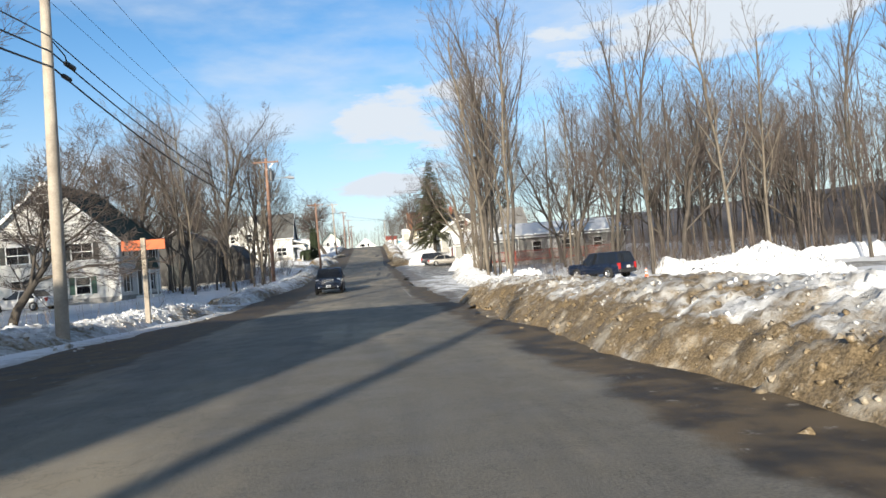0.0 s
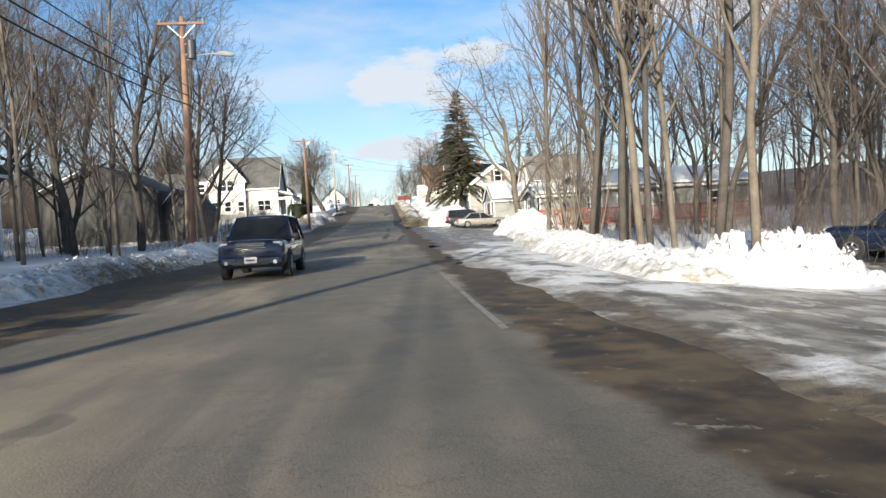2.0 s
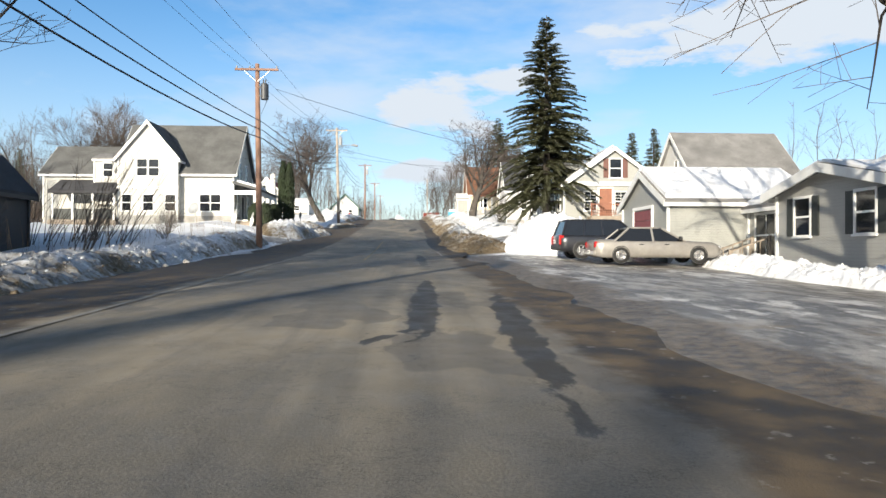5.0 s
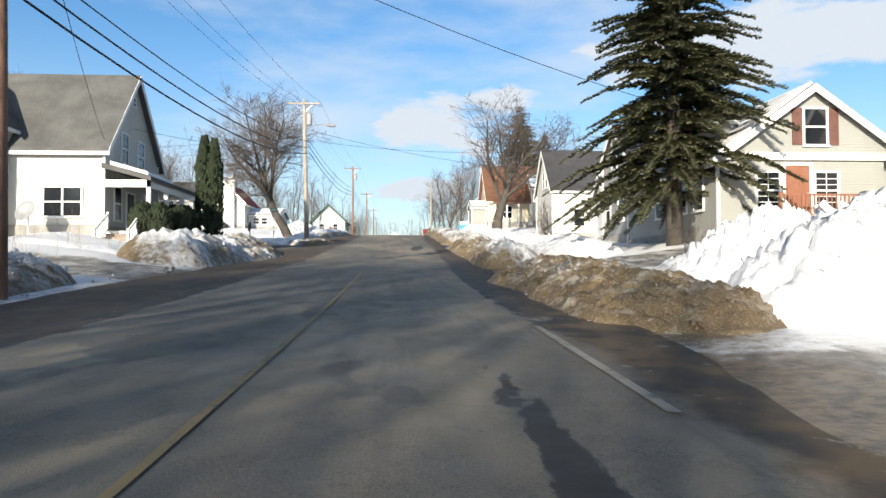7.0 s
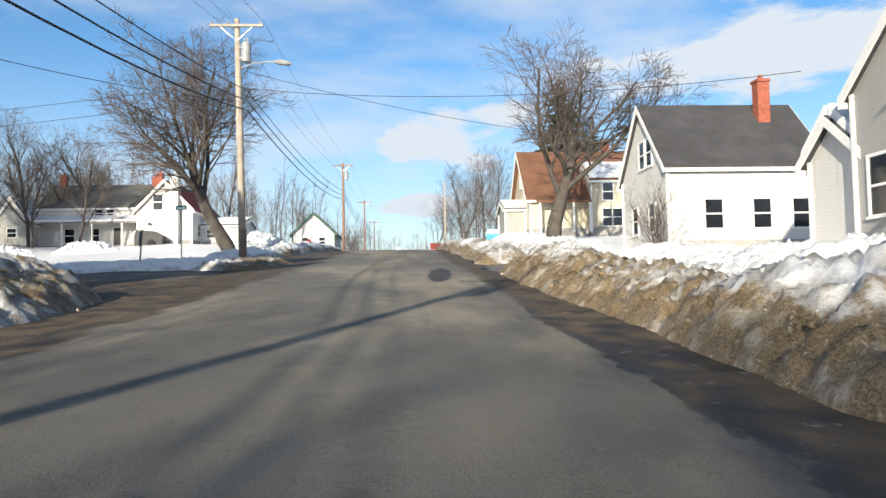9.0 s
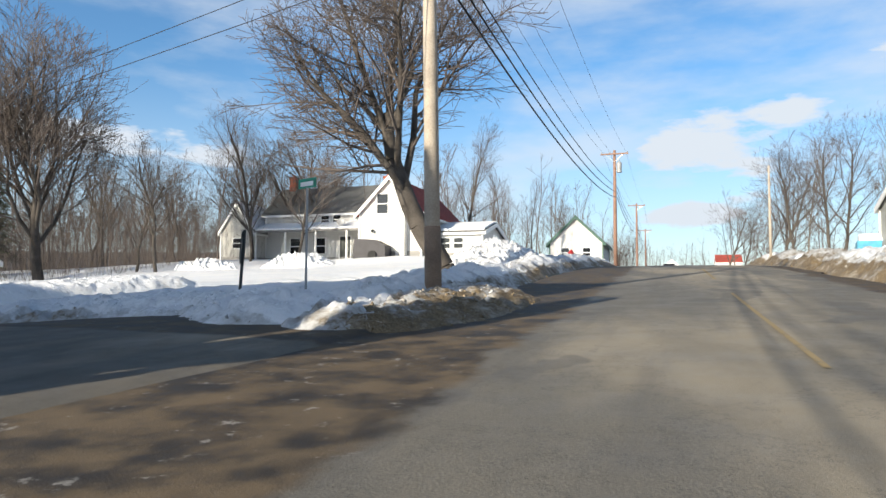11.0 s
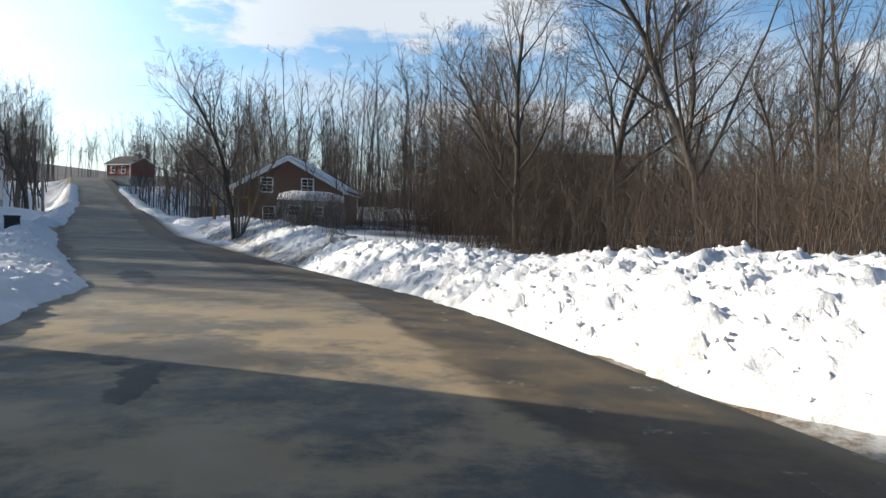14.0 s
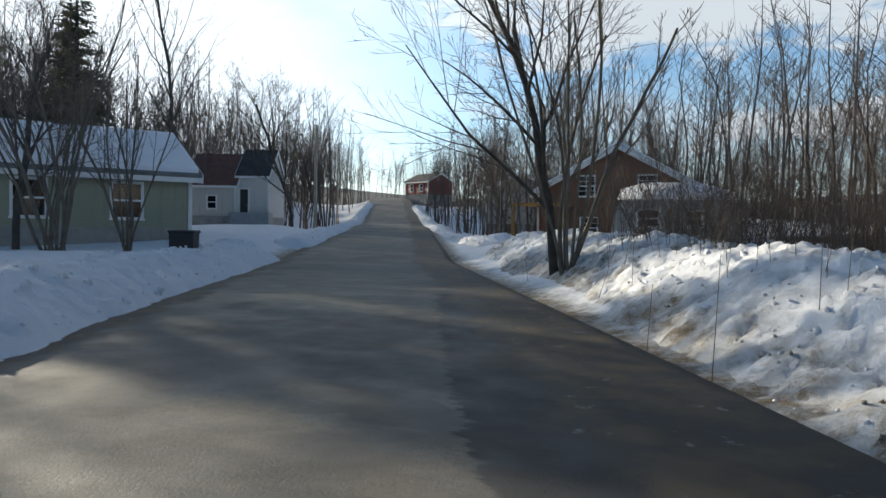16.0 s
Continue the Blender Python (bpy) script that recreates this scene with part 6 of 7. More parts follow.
bg = np.random.default_rng(8)
edge_y = lambda x: 145.5 - 0.42 * (-38 - x) if x < -38 else 145.5 + 0.3 * (x + 38)
thicket = [p for p in ((bg.uniform(-66, -30), bg.uniform(143, 163)) for _ in range(1000)) if edge_y(p[0]) < p[1] < 139 + 0.62 * (-14 - p[0])]
brush("low brown thicket behind the street bank", [p for p in thicket if p[0] > -42], 2.3, "brush", 1, 6)
brush("dense russet thicket behind the street bank", [p for p in thicket if p[0] <= -42], 3.1, "brush", 11, 5)
brush("dense russet thicket behind the street bank", [(bg.uniform(-92, -60), bg.uniform(136, 172)) for _ in range(420)], 5.4, "brush", 2, 6)
brush("grey undergrowth in the woods", [(bg.uniform(13, 44), bg.uniform(46, 76)) for _ in range(330)], 2.8, "twig", 3)
brush("grey undergrowth in the woods", [(bg.uniform(-44, -10.5), bg.uniform(66, 84)) for _ in range(200)], 2.2, "twig", 4)
brush("grey undergrowth along the side street", [(-70 - 60 * t + bg.normal(0, 3), 138 - 34 * t + 4 + bg.uniform(2, 14)) for t in bg.random(220)], 2.8, "twig", 5)
brush("brown thicket behind the cream garage", [(bg.uniform(-62, -36), bg.uniform(167, 194)) for _ in range(260)], 4.2, "twig", 16)
brush("tall russet willow thicket beside the street", [(bg.uniform(-62, -46), bg.uniform(142, 149)) for _ in range(130)], 5.2, "brush", 26)
wands("long dark slanting saplings in the roadside snow", [(-11.6 - 0.42 * k + bg.normal(0, 0.4), 98.5 + 0.35 * k + bg.normal(0, 1.6)) for k in range(16)], 9)
brush("russet brush around the camper", [(bg.uniform(-63, -53), bg.uniform(134.5, 141)) for _ in range(70)], 2.0, "twig", 6)


def far_woods(label, spots, seed, lo=11, hi=19):
    """Woods far off, as one mesh of light trees."""
    g = np.random.default_rng(seed)
    rows = []
    zs = land(np.array([p[0] for p in spots], float), np.array([p[1] for p in spots], float))
    for (x, y), z in zip(spots, zs):
        h = g.uniform(lo * 0.8, hi * 1.06)
        p = np.array([x, y, z - 0.4])
        lean = g.normal(0, 0.05, 2) * h
        r = h * 0.0072
        k1 = p + np.array([lean[0] * 0.3 + g.normal(0, 0.2), lean[1] * 0.3 + g.normal(0, 0.2), h * 0.36])
        k2 = p + np.array([lean[0] * 0.7 + g.normal(0, 0.4), lean[1] * 0.7 + g.normal(0, 0.4), h * 0.7])
        top = p + np.array([lean[0] + g.normal(0, 0.6), lean[1] + g.normal(0, 0.6), h])
        rows += [(*p, *k1, r, r * 0.75), (*k1, *k2, r * 0.75, r * 0.42), (*k2, *top, r * 0.42, 0.012)]
        for _ in range(13):
            t = g.uniform(0.28, 0.97)
            s0 = k1 + (k2 - k1) * (t - 0.28) / 0.42 if t < 0.7 else k2 + (top - k2) * (t - 0.7) / 0.3
            ln = h * 0.30 * (1.12 - t) * g.uniform(0.6, 1.2)
            d = np.array([*g.normal(0, 0.55, 2), 0.95])
            s1 = s0 + d * ln
            rows.append((*s0, *s1, r * 0.22, 0.012))
            for _ in range(4):
                q0 = s0 + (s1 - s0) * g.uniform(0.25, 0.95)
                q1 = q0 + np.array([*g.normal(0, 0.5, 2), 0.75]) * ln * 0.55
                rows.append((*q0, *q1, 0.016, 0.008))
    v, q = tubes(rows, 3)
    return tagged(new("far_woods", fast_mesh("far_woods", v, q, M["twig"], True)), label, "woods", kind="stuff")


def ring(n, f):
    out = []
    while len(out) < n:
        x, y = f()
        if off_lane(x, y) and not (-12 < x < 9):
            out.append((x, y))
    return out


far_woods("bare woods behind the pull-in", ring(420, lambda: (bg.uniform(30, 90), bg.uniform(8, 105))), 7)
far_woods("bare woods behind the white house", ring(200, lambda: (bg.uniform(-80, -36), bg.uniform(40, 92))), 8, 9, 15)
far_woods("bare woods behind the thicket", ring(140, lambda: (bg.uniform(-110, -66), bg.uniform(140, 200))), 9, 9, 13)
far_woods("bare woods far behind the houses", ring(220, lambda: (bg.uniform(60, 150), bg.uniform(-10, 220))), 1)
far_woods("bare woods far behind the houses", ring(330, lambda: (bg.uniform(-150, -34), bg.uniform(-20, 95))), 2)
far_woods("bare woods far behind the side street", ring(380, lambda: (bg.uniform(-190, -70), bg.uniform(120, 260))), 3, 9, 14)
far_woods("bare woods far along the road", ring(300, lambda: (bg.uniform(-110, 90), bg.uniform(225, 420))), 4)
far_woods("bare woods at the end of the side street", ring(330, lambda: (bg.uniform(-200, -100), bg.uniform(40, 140))), 5)
far_woods("bare woods beyond the crest of the side street", ring(130, lambda: (bg.uniform(-255, -203), bg.uniform(5, 95))), 14)
far_woods("bare woods behind the long farmhouse", ring(300, lambda: (bg.uniform(-90, -22), bg.uniform(190, 235))), 15, 9, 14)
far_woods("bare woods closing the end of the road", [(bg.uniform(-60, 60), bg.uniform(360, 440)) for _ in range(160)], 18)
far_woods("bare woods on the slope south of the side street", ring(170, lambda: (bg.uniform(-96, -58), bg.uniform(56, 92))), 19, 13, 18)
far_woods("bare woods at the crest of the side street", ring(70, lambda: (bg.uniform(-180, -138), bg.uniform(58, 112))), 17)
far_woods("bare woods along the side street", ring(90, lambda: (bg.uniform(-135, -66), bg.uniform(72, 100))), 12, 9, 15)
far_woods("bare woods along the side street", ring(150, lambda: (bg.uniform(-150, -92), bg.uniform(112, 150))), 13)


def spruce(x, y, h, label, seed, rad=0.2, dense=0.6):
    """A spruce: a trunk and whorls of drooping boughs set with needle sprays."""
    g = random.Random(seed)
    z = float(land(np.array([x], float), np.array([y], float))[0])
    root = base("spruce_tree", x, y, z, label=label, category="tree")
    trunk = MB().tube([(0, 0, -0.4), (0.02, 0, h * 0.3), (0, 0.03, h * 0.7), (0, 0, h)], [h * 0.021, h * 0.016, h * 0.008, 0.02], 10)
    part("trunk", trunk, M["bark"], root, smooth=True)
    limbs, quads = [], []
    zz = h * 0.13
    while zz < h * 0.985:
        t = zz / h
        reach = rad * h * (1 - t) ** 0.85 * (0.55 + 0.45 * min(1, t / 0.2)) + 0.15
        n = (8 if t < 0.8 else 6) + (5 if dense > 1 else 0)
        for k in range(n):
            a = g.random() * 6.283
            ln = reach * (g.uniform(0.45, 1.3) if dense > 1 else g.uniform(0.6, 1.2))
            d = Vector((math.cos(a), math.sin(a), 0))
            rise = 0.1 + 0.5 * t
            pts = [Vector((0, 0, zz)) + d * ln * s + Vector((0, 0, ln * (rise * s - (0.55 - 0.2 * t) * s * s))) for s in (0, 0.35, 0.7, 1.0)]
            for i in range(3):
                limbs.append((*pts[i], *pts[i + 1], 0.03 * (1 - 0.3 * i) * (1 - t * 0.6), 0.03 * (0.7 - 0.3 * i) * (1 - t * 0.6)))
            m = max(8, int(ln * 27 * dense))
            for i in range(m):
                s = 0.18 + 0.84 * (i + g.random()) / m
                f = min(2.999, s * 3)
                o = pts[int(f)].lerp(pts[int(f) + 1], min(1, f - int(f)))
                side = Vector((-d.y, d.x, 0)) * g.choice((-1, 1))
                wlen = (0.22 + 0.34 * ln * 0.35 * (1.1 - s)) * g.uniform(0.6, 1.25) * (0.68 if dense > 1 else 1.15)
                out = (side * g.uniform(0.5, 1.0) + d * g.uniform(0.3, 0.9) + Vector((0, 0, g.uniform(-0.55, 0.15)))).normalized() * wlen
                wide = out.cross(Vector((g.gauss(0, 0.3), g.gauss(0, 0.3), 1))).normalized() * wlen * (0.15 if dense > 1 else 0.2)
                drop = Vector((0, 0, -wlen * 0.16))
                quads.append((o, o + out * 0.45 + wide + drop, o + out, o + out * 0.45 - wide + drop))
        zz += h * 0.021 * (1.15 - 0.4 * t)
    v, q = tubes(limbs, 4)
    part("bough", fast_mesh("bough", v, q, M["bark"], True), None, root)
    v = np.array([tuple(p) for f in quads for p in f])
    part("needle_sprays", fast_mesh("needle_sprays", v, np.arange(len(v)).reshape(-1, 4), M["needles"]), None, root, "dark green drooping needle sprays")
    return root


spruce(11.05, 120.9, 16.4, "tall olive-green spruce with drooping boughs", 1, 0.30, 3.6)
spruce(30.0, 150.0, 11.5, "dark spruce behind the houses", 2)
spruce(26.0, 146.0, 10.5, "dark spruce behind the houses", 3)
spruce(16.0, 186.0, 17.0, "dark spruce behind the houses", 4, 0.34, 0.9)
spruce(20.0, 190.0, 14.0, "dark spruce behind the houses", 5, 0.3)
spruce(-60.0, 180.0, 11.0, "young spruce at the edge of the woods", 6)
spruce(-51.0, 172.0, 7.0, "young spruce at the edge of the woods", 7, 0.26)
spruce(-66.0, 105.0, 14.0, "spruce behind the olive house", 8)
spruce(-72.0, 97.0, 15.0, "spruce behind the olive house", 10)
# Unseen spruces, added to keep the sun off the street bank.
for k, (x, y, h) in enumerate(((-54.5, 99.0, 15.0), (-57.5, 101.5, 14.0), (-60.5, 97.5, 15.5), (-63.5, 100.5, 14.5), (-51.5, 101.0, 14.0))):
    spruce(x, y, h, "dark unseen spruce added to shade the street bank", 40 + k, 0.24)
# Added spruces, never in view, that cast shade over the road and left yard.
for k, (x, y, h) in enumerate(((-19.0, 18.0, 17.0), (-22.5, 26.0, 18.0), (-25.5, 14.0, 17.0), (-29.0, 24.0, 17.0))):
    spruce(x, y, h, "tall unseen spruce added to shade road and yard", 50 + k, 0.24)


def arborvitae(x, y, h, r, seed):
    g = random.Random(seed)
    z = float(land(np.array([x], float), np.array([y], float))[0])
    root = base("arborvitae", x, y, z, label="narrow dark green columnar cedar by the porch", category="tree")
    part("trunk", MB().tube([(0, 0, -0.3), (0, 0, h * 0.9)], [0.12, 0.03], 8), M["bark"], root)
    quads = []
    for top, cx in ((h, -0.42 * r), (h * 0.975, 0.42 * r)):
        for _ in range(1900):
            t = g.random() ** 0.8
            a = g.random() * 6.283
            rr = r * 0.58 * min(1, (1 - t) * 3.2 + 0.12) * (0.75 + 0.35 * g.random())
            o = Vector((cx + rr * math.cos(a), rr * math.sin(a), 0.1 + t * top))
            out = Vector((math.cos(a) * 0.4, math.sin(a) * 0.4, 1)).normalized() * g.uniform(0.2, 0.42)
            wide = Vector((-math.sin(a) + g.gauss(0, 0.5), math.cos(a) + g.gauss(0, 0.5), g.gauss(0, 0.2))).normalized() * 0.09
            quads.append((o, o + out * 0.5 + wide, o + out, o + out * 0.5 - wide))
    v = np.array([tuple(p) for f in quads for p in f])
    part("foliage", fast_mesh("foliage", v, np.arange(len(v)).reshape(-1, 4), M["arbor"]), None, root)


arborvitae(-10.72, 132.8, 6.0, 0.66, 3)
for k, (x, y, h, r) in enumerate(((-11.9, 127.2, 1.6, 0.9), (-11.6, 129.0, 1.5, 0.9), (-11.7, 130.6, 1.6, 0.8))):
    arborvitae(x, y, h, r, 20 + k)

# ---------------------------------------------------------------- poles and lines


def pole(x, y, top, mat="pole", lean=(0, 0), stain=0.0, arm=0.0, arm_turn=0.0, can="", lamp=0.0, r=0.155, label="weathered wooden utility pole beside the road"):
    z = float(land(np.array([x], float), np.array([y], float))[0])
    h = top - z
    P = base("utility_pole", x, y, z, label=label, category="utility pole", group="poles along the road")
    lx, ly = lean
    part("shaft", MB().tube([(0, 0, -0.6), (lx * 0.5, ly * 0.5, h / 2), (lx, ly, h)], [r * 1.12, r, r * 0.74], 12), M[mat], P, smooth=True)
    at = lambda zz: Vector((lx * zz / h, ly * zz / h, zz))
    if stain:
        part("butt", MB().tube([(0, 0, -0.5), at(stain)[:], at(stain + 0.02)[:]], [r * 1.2, r * 1.14, r * 0.9], 12), M["pole_stain"], P, "darker stained foot", smooth=True)
    if arm:
        o = at(h - 0.35)
        part("crossarm", MB().box(-arm / 2, arm / 2, -0.06, 0.06, -0.06, 0.06, 0.01), M[mat], P, m=pose(o.x, o.y - r, o.z, 0, 0, arm_turn))
        for s in (-0.46, -0.16, 0.46):
            part("insulator", MB().tube([(s * arm, -r, 0.06), (s * arm, -r, 0.13), (s * arm, -r, 0.2)], [0.025, 0.05, 0.03], 8), M["grey_can"], P, m=pose(o.x, o.y, o.z, 0, 0, arm_turn))
        part("brace", MB().tube([(-arm * 0.3, -r, -0.05), (0, -r * 0.6, -0.7), (arm * 0.3, -r, -0.05)], 0.02, 4), M["steel"], P, m=pose(o.x, o.y, o.z, 0, 0, arm_turn))
    if can:
        o = at(h - 1.55)
        c = MB().tube([(r + 0.24, -0.05, -0.45), (r + 0.24, -0.05, 0.4), (r + 0.24, -0.05, 0.46)], [0.22, 0.22, 0.12], 14).tube([(r + 0.18, -0.05, 0.44), (r + 0.18, -0.05, 0.68)], 0.04, 6).tube([(r + 0.3, -0.05, 0.44), (r + 0.3, -0.05, 0.68)], 0.04, 6)
        c.box(0, r + 0.1, -0.09, 0.0, -0.3, -0.22).box(0, r + 0.1, -0.09, 0.0, 0.2, 0.28)
        part("transformer", c, M[can], P, "round transformer can", m=pose(o.x, o.y, o.z), smooth=False)
    if lamp:
        o = at(lamp - z)
        part("lamp_arm", MB().tube([(0, 0, 0), (0.7, 0, 0.28), (1.4, 0, 0.34), (1.75, 0, 0.3)], 0.03, 6), M["steel"], P, m=pose(o.x, o.y, o.z))
        part("lamp_head", MB().tube([(1.6, 0, 0.33), (1.85, 0, 0.32), (2.25, 0, 0.26), (2.4, 0, 0.24)], [0.06, 0.14, 0.12, 0.05], 8), M["grey_can"], P, "street lamp head", m=pose(o.x, o.y, o.z))
    return P


POLES = [(-9.1, -15.5, 9.6), (-9.0, 21.0, 10.3), (-8.75, 62.2, 10.6), (-7.9, 107.6, 10.8), (-7.35, 147.8, 14.4), (-7.2, 196.0, 16.4), (-7.2, 236.0, 17.0), (-7.4, 276.0, 17.2)]
pole(*POLES[0])
pole(*POLES[1], lean=(0.12, 0.1), r=0.17)
pole(*POLES[2], mat="pole_red", lean=(0.1, 0), arm=2.2, can="black_can", lamp=8.5)
pole(*POLES[3], mat="pole_red", lean=(-0.15, 0), arm=2.4, can="black_can")
pole(*POLES[4], lean=(-0.25, 0), stain=1.75, arm=2.4, can="grey_can", lamp=12.1)
pole(*POLES[5], mat="pole_red", arm=2.4, can="grey_can")
pole(*POLES[6], mat="pole_red", arm=2.4)
pole(*POLES[7], mat="pole_red", arm=2.4)
pole(3.9, 186.0, 12.6, r=0.09, label="slim pale wooden utility pole by the road")
pole(-82.0, 109.0, 10.2, r=0.12, label="bare wooden pole on the snowy verge")
pole(-112.0, 92.0, 13.0, r=0.12, label="bare wooden pole on the snowy verge")


def cable(p, q, sag, r, n=14, name="cable", label="black overhead cable between two poles"):
    p, q = Vector(p), Vector(q)
    pts = [p.lerp(q, i / n) - Vector((0, 0, sag * 4 * (i / n) * (1 - i / n))) for i in range(n + 1)]
    ob = part(name, MB().tube(pts, r, 5), M["wire"], smooth=True)
    return tagged(ob, label, "cable", "overhead lines")


for (xa, ya, ta), (xb, yb, tb) in zip(POLES, POLES[1:]):
    for dx, dz, r in ((-1.0, -0.15, 0.008), (-0.35, -0.15, 0.008), (1.0, -0.15, 0.008)):
        cable((xa + dx, ya, ta + dz), (xb + dx, yb, tb + dz), 0.7, r, label="thin overhead power line between poles")
    ua, ub = (0.75 if ya < 30 else 0.0), (0.75 if yb < 30 else 0.0)
    for dz, r, s in ((-3.3, 0.020, 0.75), (-3.75, 0.026, 0.9), (-4.2, 0.030, 1.0)):
        cable((xa + 0.2, ya, ta + dz + ua), (xb + 0.2, yb, tb + dz + ub), s, r, label="thick black overhead cable between poles")
cable((-7.4, 107.6, 9.0), (-14.3, 127.6, 7.4), 0.3, 0.012)
cable((-7.2, 147.8, 12.0), (12.5, 152.5, 9.6), 0.5, 0.012)
cable((-7.2, 147.8, 11.2), (13.5, 139.0, 9.2), 0.6, 0.012)
cable((-7.4, 147.8, 10.6), (-14.2, 131.0, 8.6), 0.4, 0.012)
cable((-7.4, 147.8, 11.5), (-90.0, 172.0, 13.0), 1.0, 0.012)
cable((-7.4, 147.8, 10.8), (-90.0, 168.0, 11.0), 1.2, 0.012)
cable((-7.0, 107.6, 9.4), (13.0, 121.0, 7.2), 0.5, 0.012)


def splice(x, y, z, ln, r):
    """A black splice case hanging on a cable."""
    ob = part("splice_case", MB().tube([(0, -ln / 2, 0), (0, -ln / 2 + 0.1, 0), (0, ln / 2 - 0.1, 0), (0, ln / 2, 0)], [r * 0.4, r, r, r * 0.4], 10), M["wire"], smooth=True, m=pose(x, y, z))
    return tagged(ob, "black splice case hanging on a cable", "splice case", "overhead lines")


splice(-8.8, 22.3, 7.25, 0.75, 0.085)
splice(-8.8, 22.0, 6.8, 0.65, 0.075)
part_drop = MB().tube([(-8.85, 21.1, 7.75), (-8.6, 21.5, 7.3), (-8.75, 22.0, 7.2)], 0.02, 5)
tagged(part("cable", part_drop, M["wire"], smooth=True), "black cable loop beside the pole", "cable", "overhead lines")
# ---------------------------------------------------------------- the house whose shadow lies on the road
Sh = house("house", -17.3, -13.0, -0.7, 0, "white clapboard house close to the road")
block(Sh, -5.6, 5.6, -4.5, 4.5, 0, 7.0, 11.2, "x", "white", "roof_dark", over=0.35)
for u in (-3, 0, 3):
    window(Sh, "N", u, 4.5, 1.7, 0.9, 1.4)
    window(Sh, "N", u, 4.5, 4.3, 0.9, 1.4)
window(Sh, "E", -1.5, 5.6, 1.7, 0.9, 1.4)
window(Sh, "E", 1.5, 5.6, 1.7, 0.9, 1.4)

# ---------------------------------------------------------------- road paint


def paint(name, x, w, y0, y1, mat, label):
    ys = np.arange(y0, y1, 0.8)
    xs = np.array([x - w / 2, x + w / 2])
    z = road_z(ys)[:, None] + 0.05 * (1 - np.clip(np.abs(xs[None] - ROAD_C) / 4, 0, 1) ** 2) + 0.016
    v = np.stack(np.broadcast_arrays(xs[None, :], ys[:, None], z), -1).reshape(-1, 3)
    return tagged(new(name, fast_mesh(name, v, sheet(len(ys), 2), M[mat])), label, "road marking", kind="structure")


paint("center_line", ROAD_C, 0.07, 94, 116, "yellow_line", "worn yellow centre line on the road")
paint("center_line", ROAD_C, 0.07, 141, 152, "yellow_line", "worn yellow centre line on the road")
paint("center_line", ROAD_C, 0.10, 158, 168, "yellow_line", "worn yellow centre line on the road")
paint("edge_line", -4.12, 0.10, 60, 96, "white_line", "faded white edge line on the road")
paint("edge_line", 1.86, 0.10, 98, 103, "white_line", "faded white edge line on the road")
paint("edge_line", 1.86, 0.10, 36, 46, "white_line", "faded white edge line on the road")

# ---------------------------------------------------------------- vehicles


_wheel = {}


def wheel(parent, x, y, r, w=0.22):
    key = round(r, 3)
    if key not in _wheel:
        tyre = revolve([(r * 0.62, -w / 2), (r * 0.94, -w / 2), (r, -w * 0.36), (r, w * 0.36), (r * 0.94, w / 2), (r * 0.62, w / 2)]).mesh("tyre", M["rubber"], True)
        rim = revolve([(0.0, w * 0.40), (r * 0.16, w * 0.42), (r * 0.2, w * 0.34), (r * 0.5, w * 0.30), (r * 0.56, w * 0.46), (r * 0.63, w * 0.5), (r * 0.63, -w * 0.45)])
        for k in range(5):
            a = k * 2 * math.pi / 5
            rim.tube([(w * 0.40, 0.12 * r * math.cos(a), 0.12 * r * math.sin(a)), (w * 0.42, 0.56 * r * math.cos(a), 0.56 * r * math.sin(a))], [0.05, 0.035], 5)
        _wheel[key] = (tyre, rim.mesh("rim", M["rim"], True))
    ob = part("wheel", _wheel[key][0], None, parent, "black tyre", m=pose(x, y, r, 0, 0, 0 if x > 0 else 180))
    part("rim", _wheel[key][1], None, ob, "silver alloy rim")


def loft(rows):
    """Skin over cross-sections; each row is a y and a ring of (x, z) for the right half, from below to above."""
    m, vs, n = MB(), [], len(rows[0][1])
    for y, ring_ in rows:
        vs += [(x, y, z) for x, z in ring_] + [(-x, y, z) for x, z in ring_[::-1]]
    k = 2 * n
    fs = [(i * k + j, i * k + (j + 1) % k, (i + 1) * k + (j + 1) % k, (i + 1) * k + j) for i in range(len(rows) - 1) for j in range(k)]
    fs += [tuple(range(k - 1, -1, -1)), tuple(range((len(rows) - 1) * k, len(rows) * k))]
    return m.add(vs, fs)


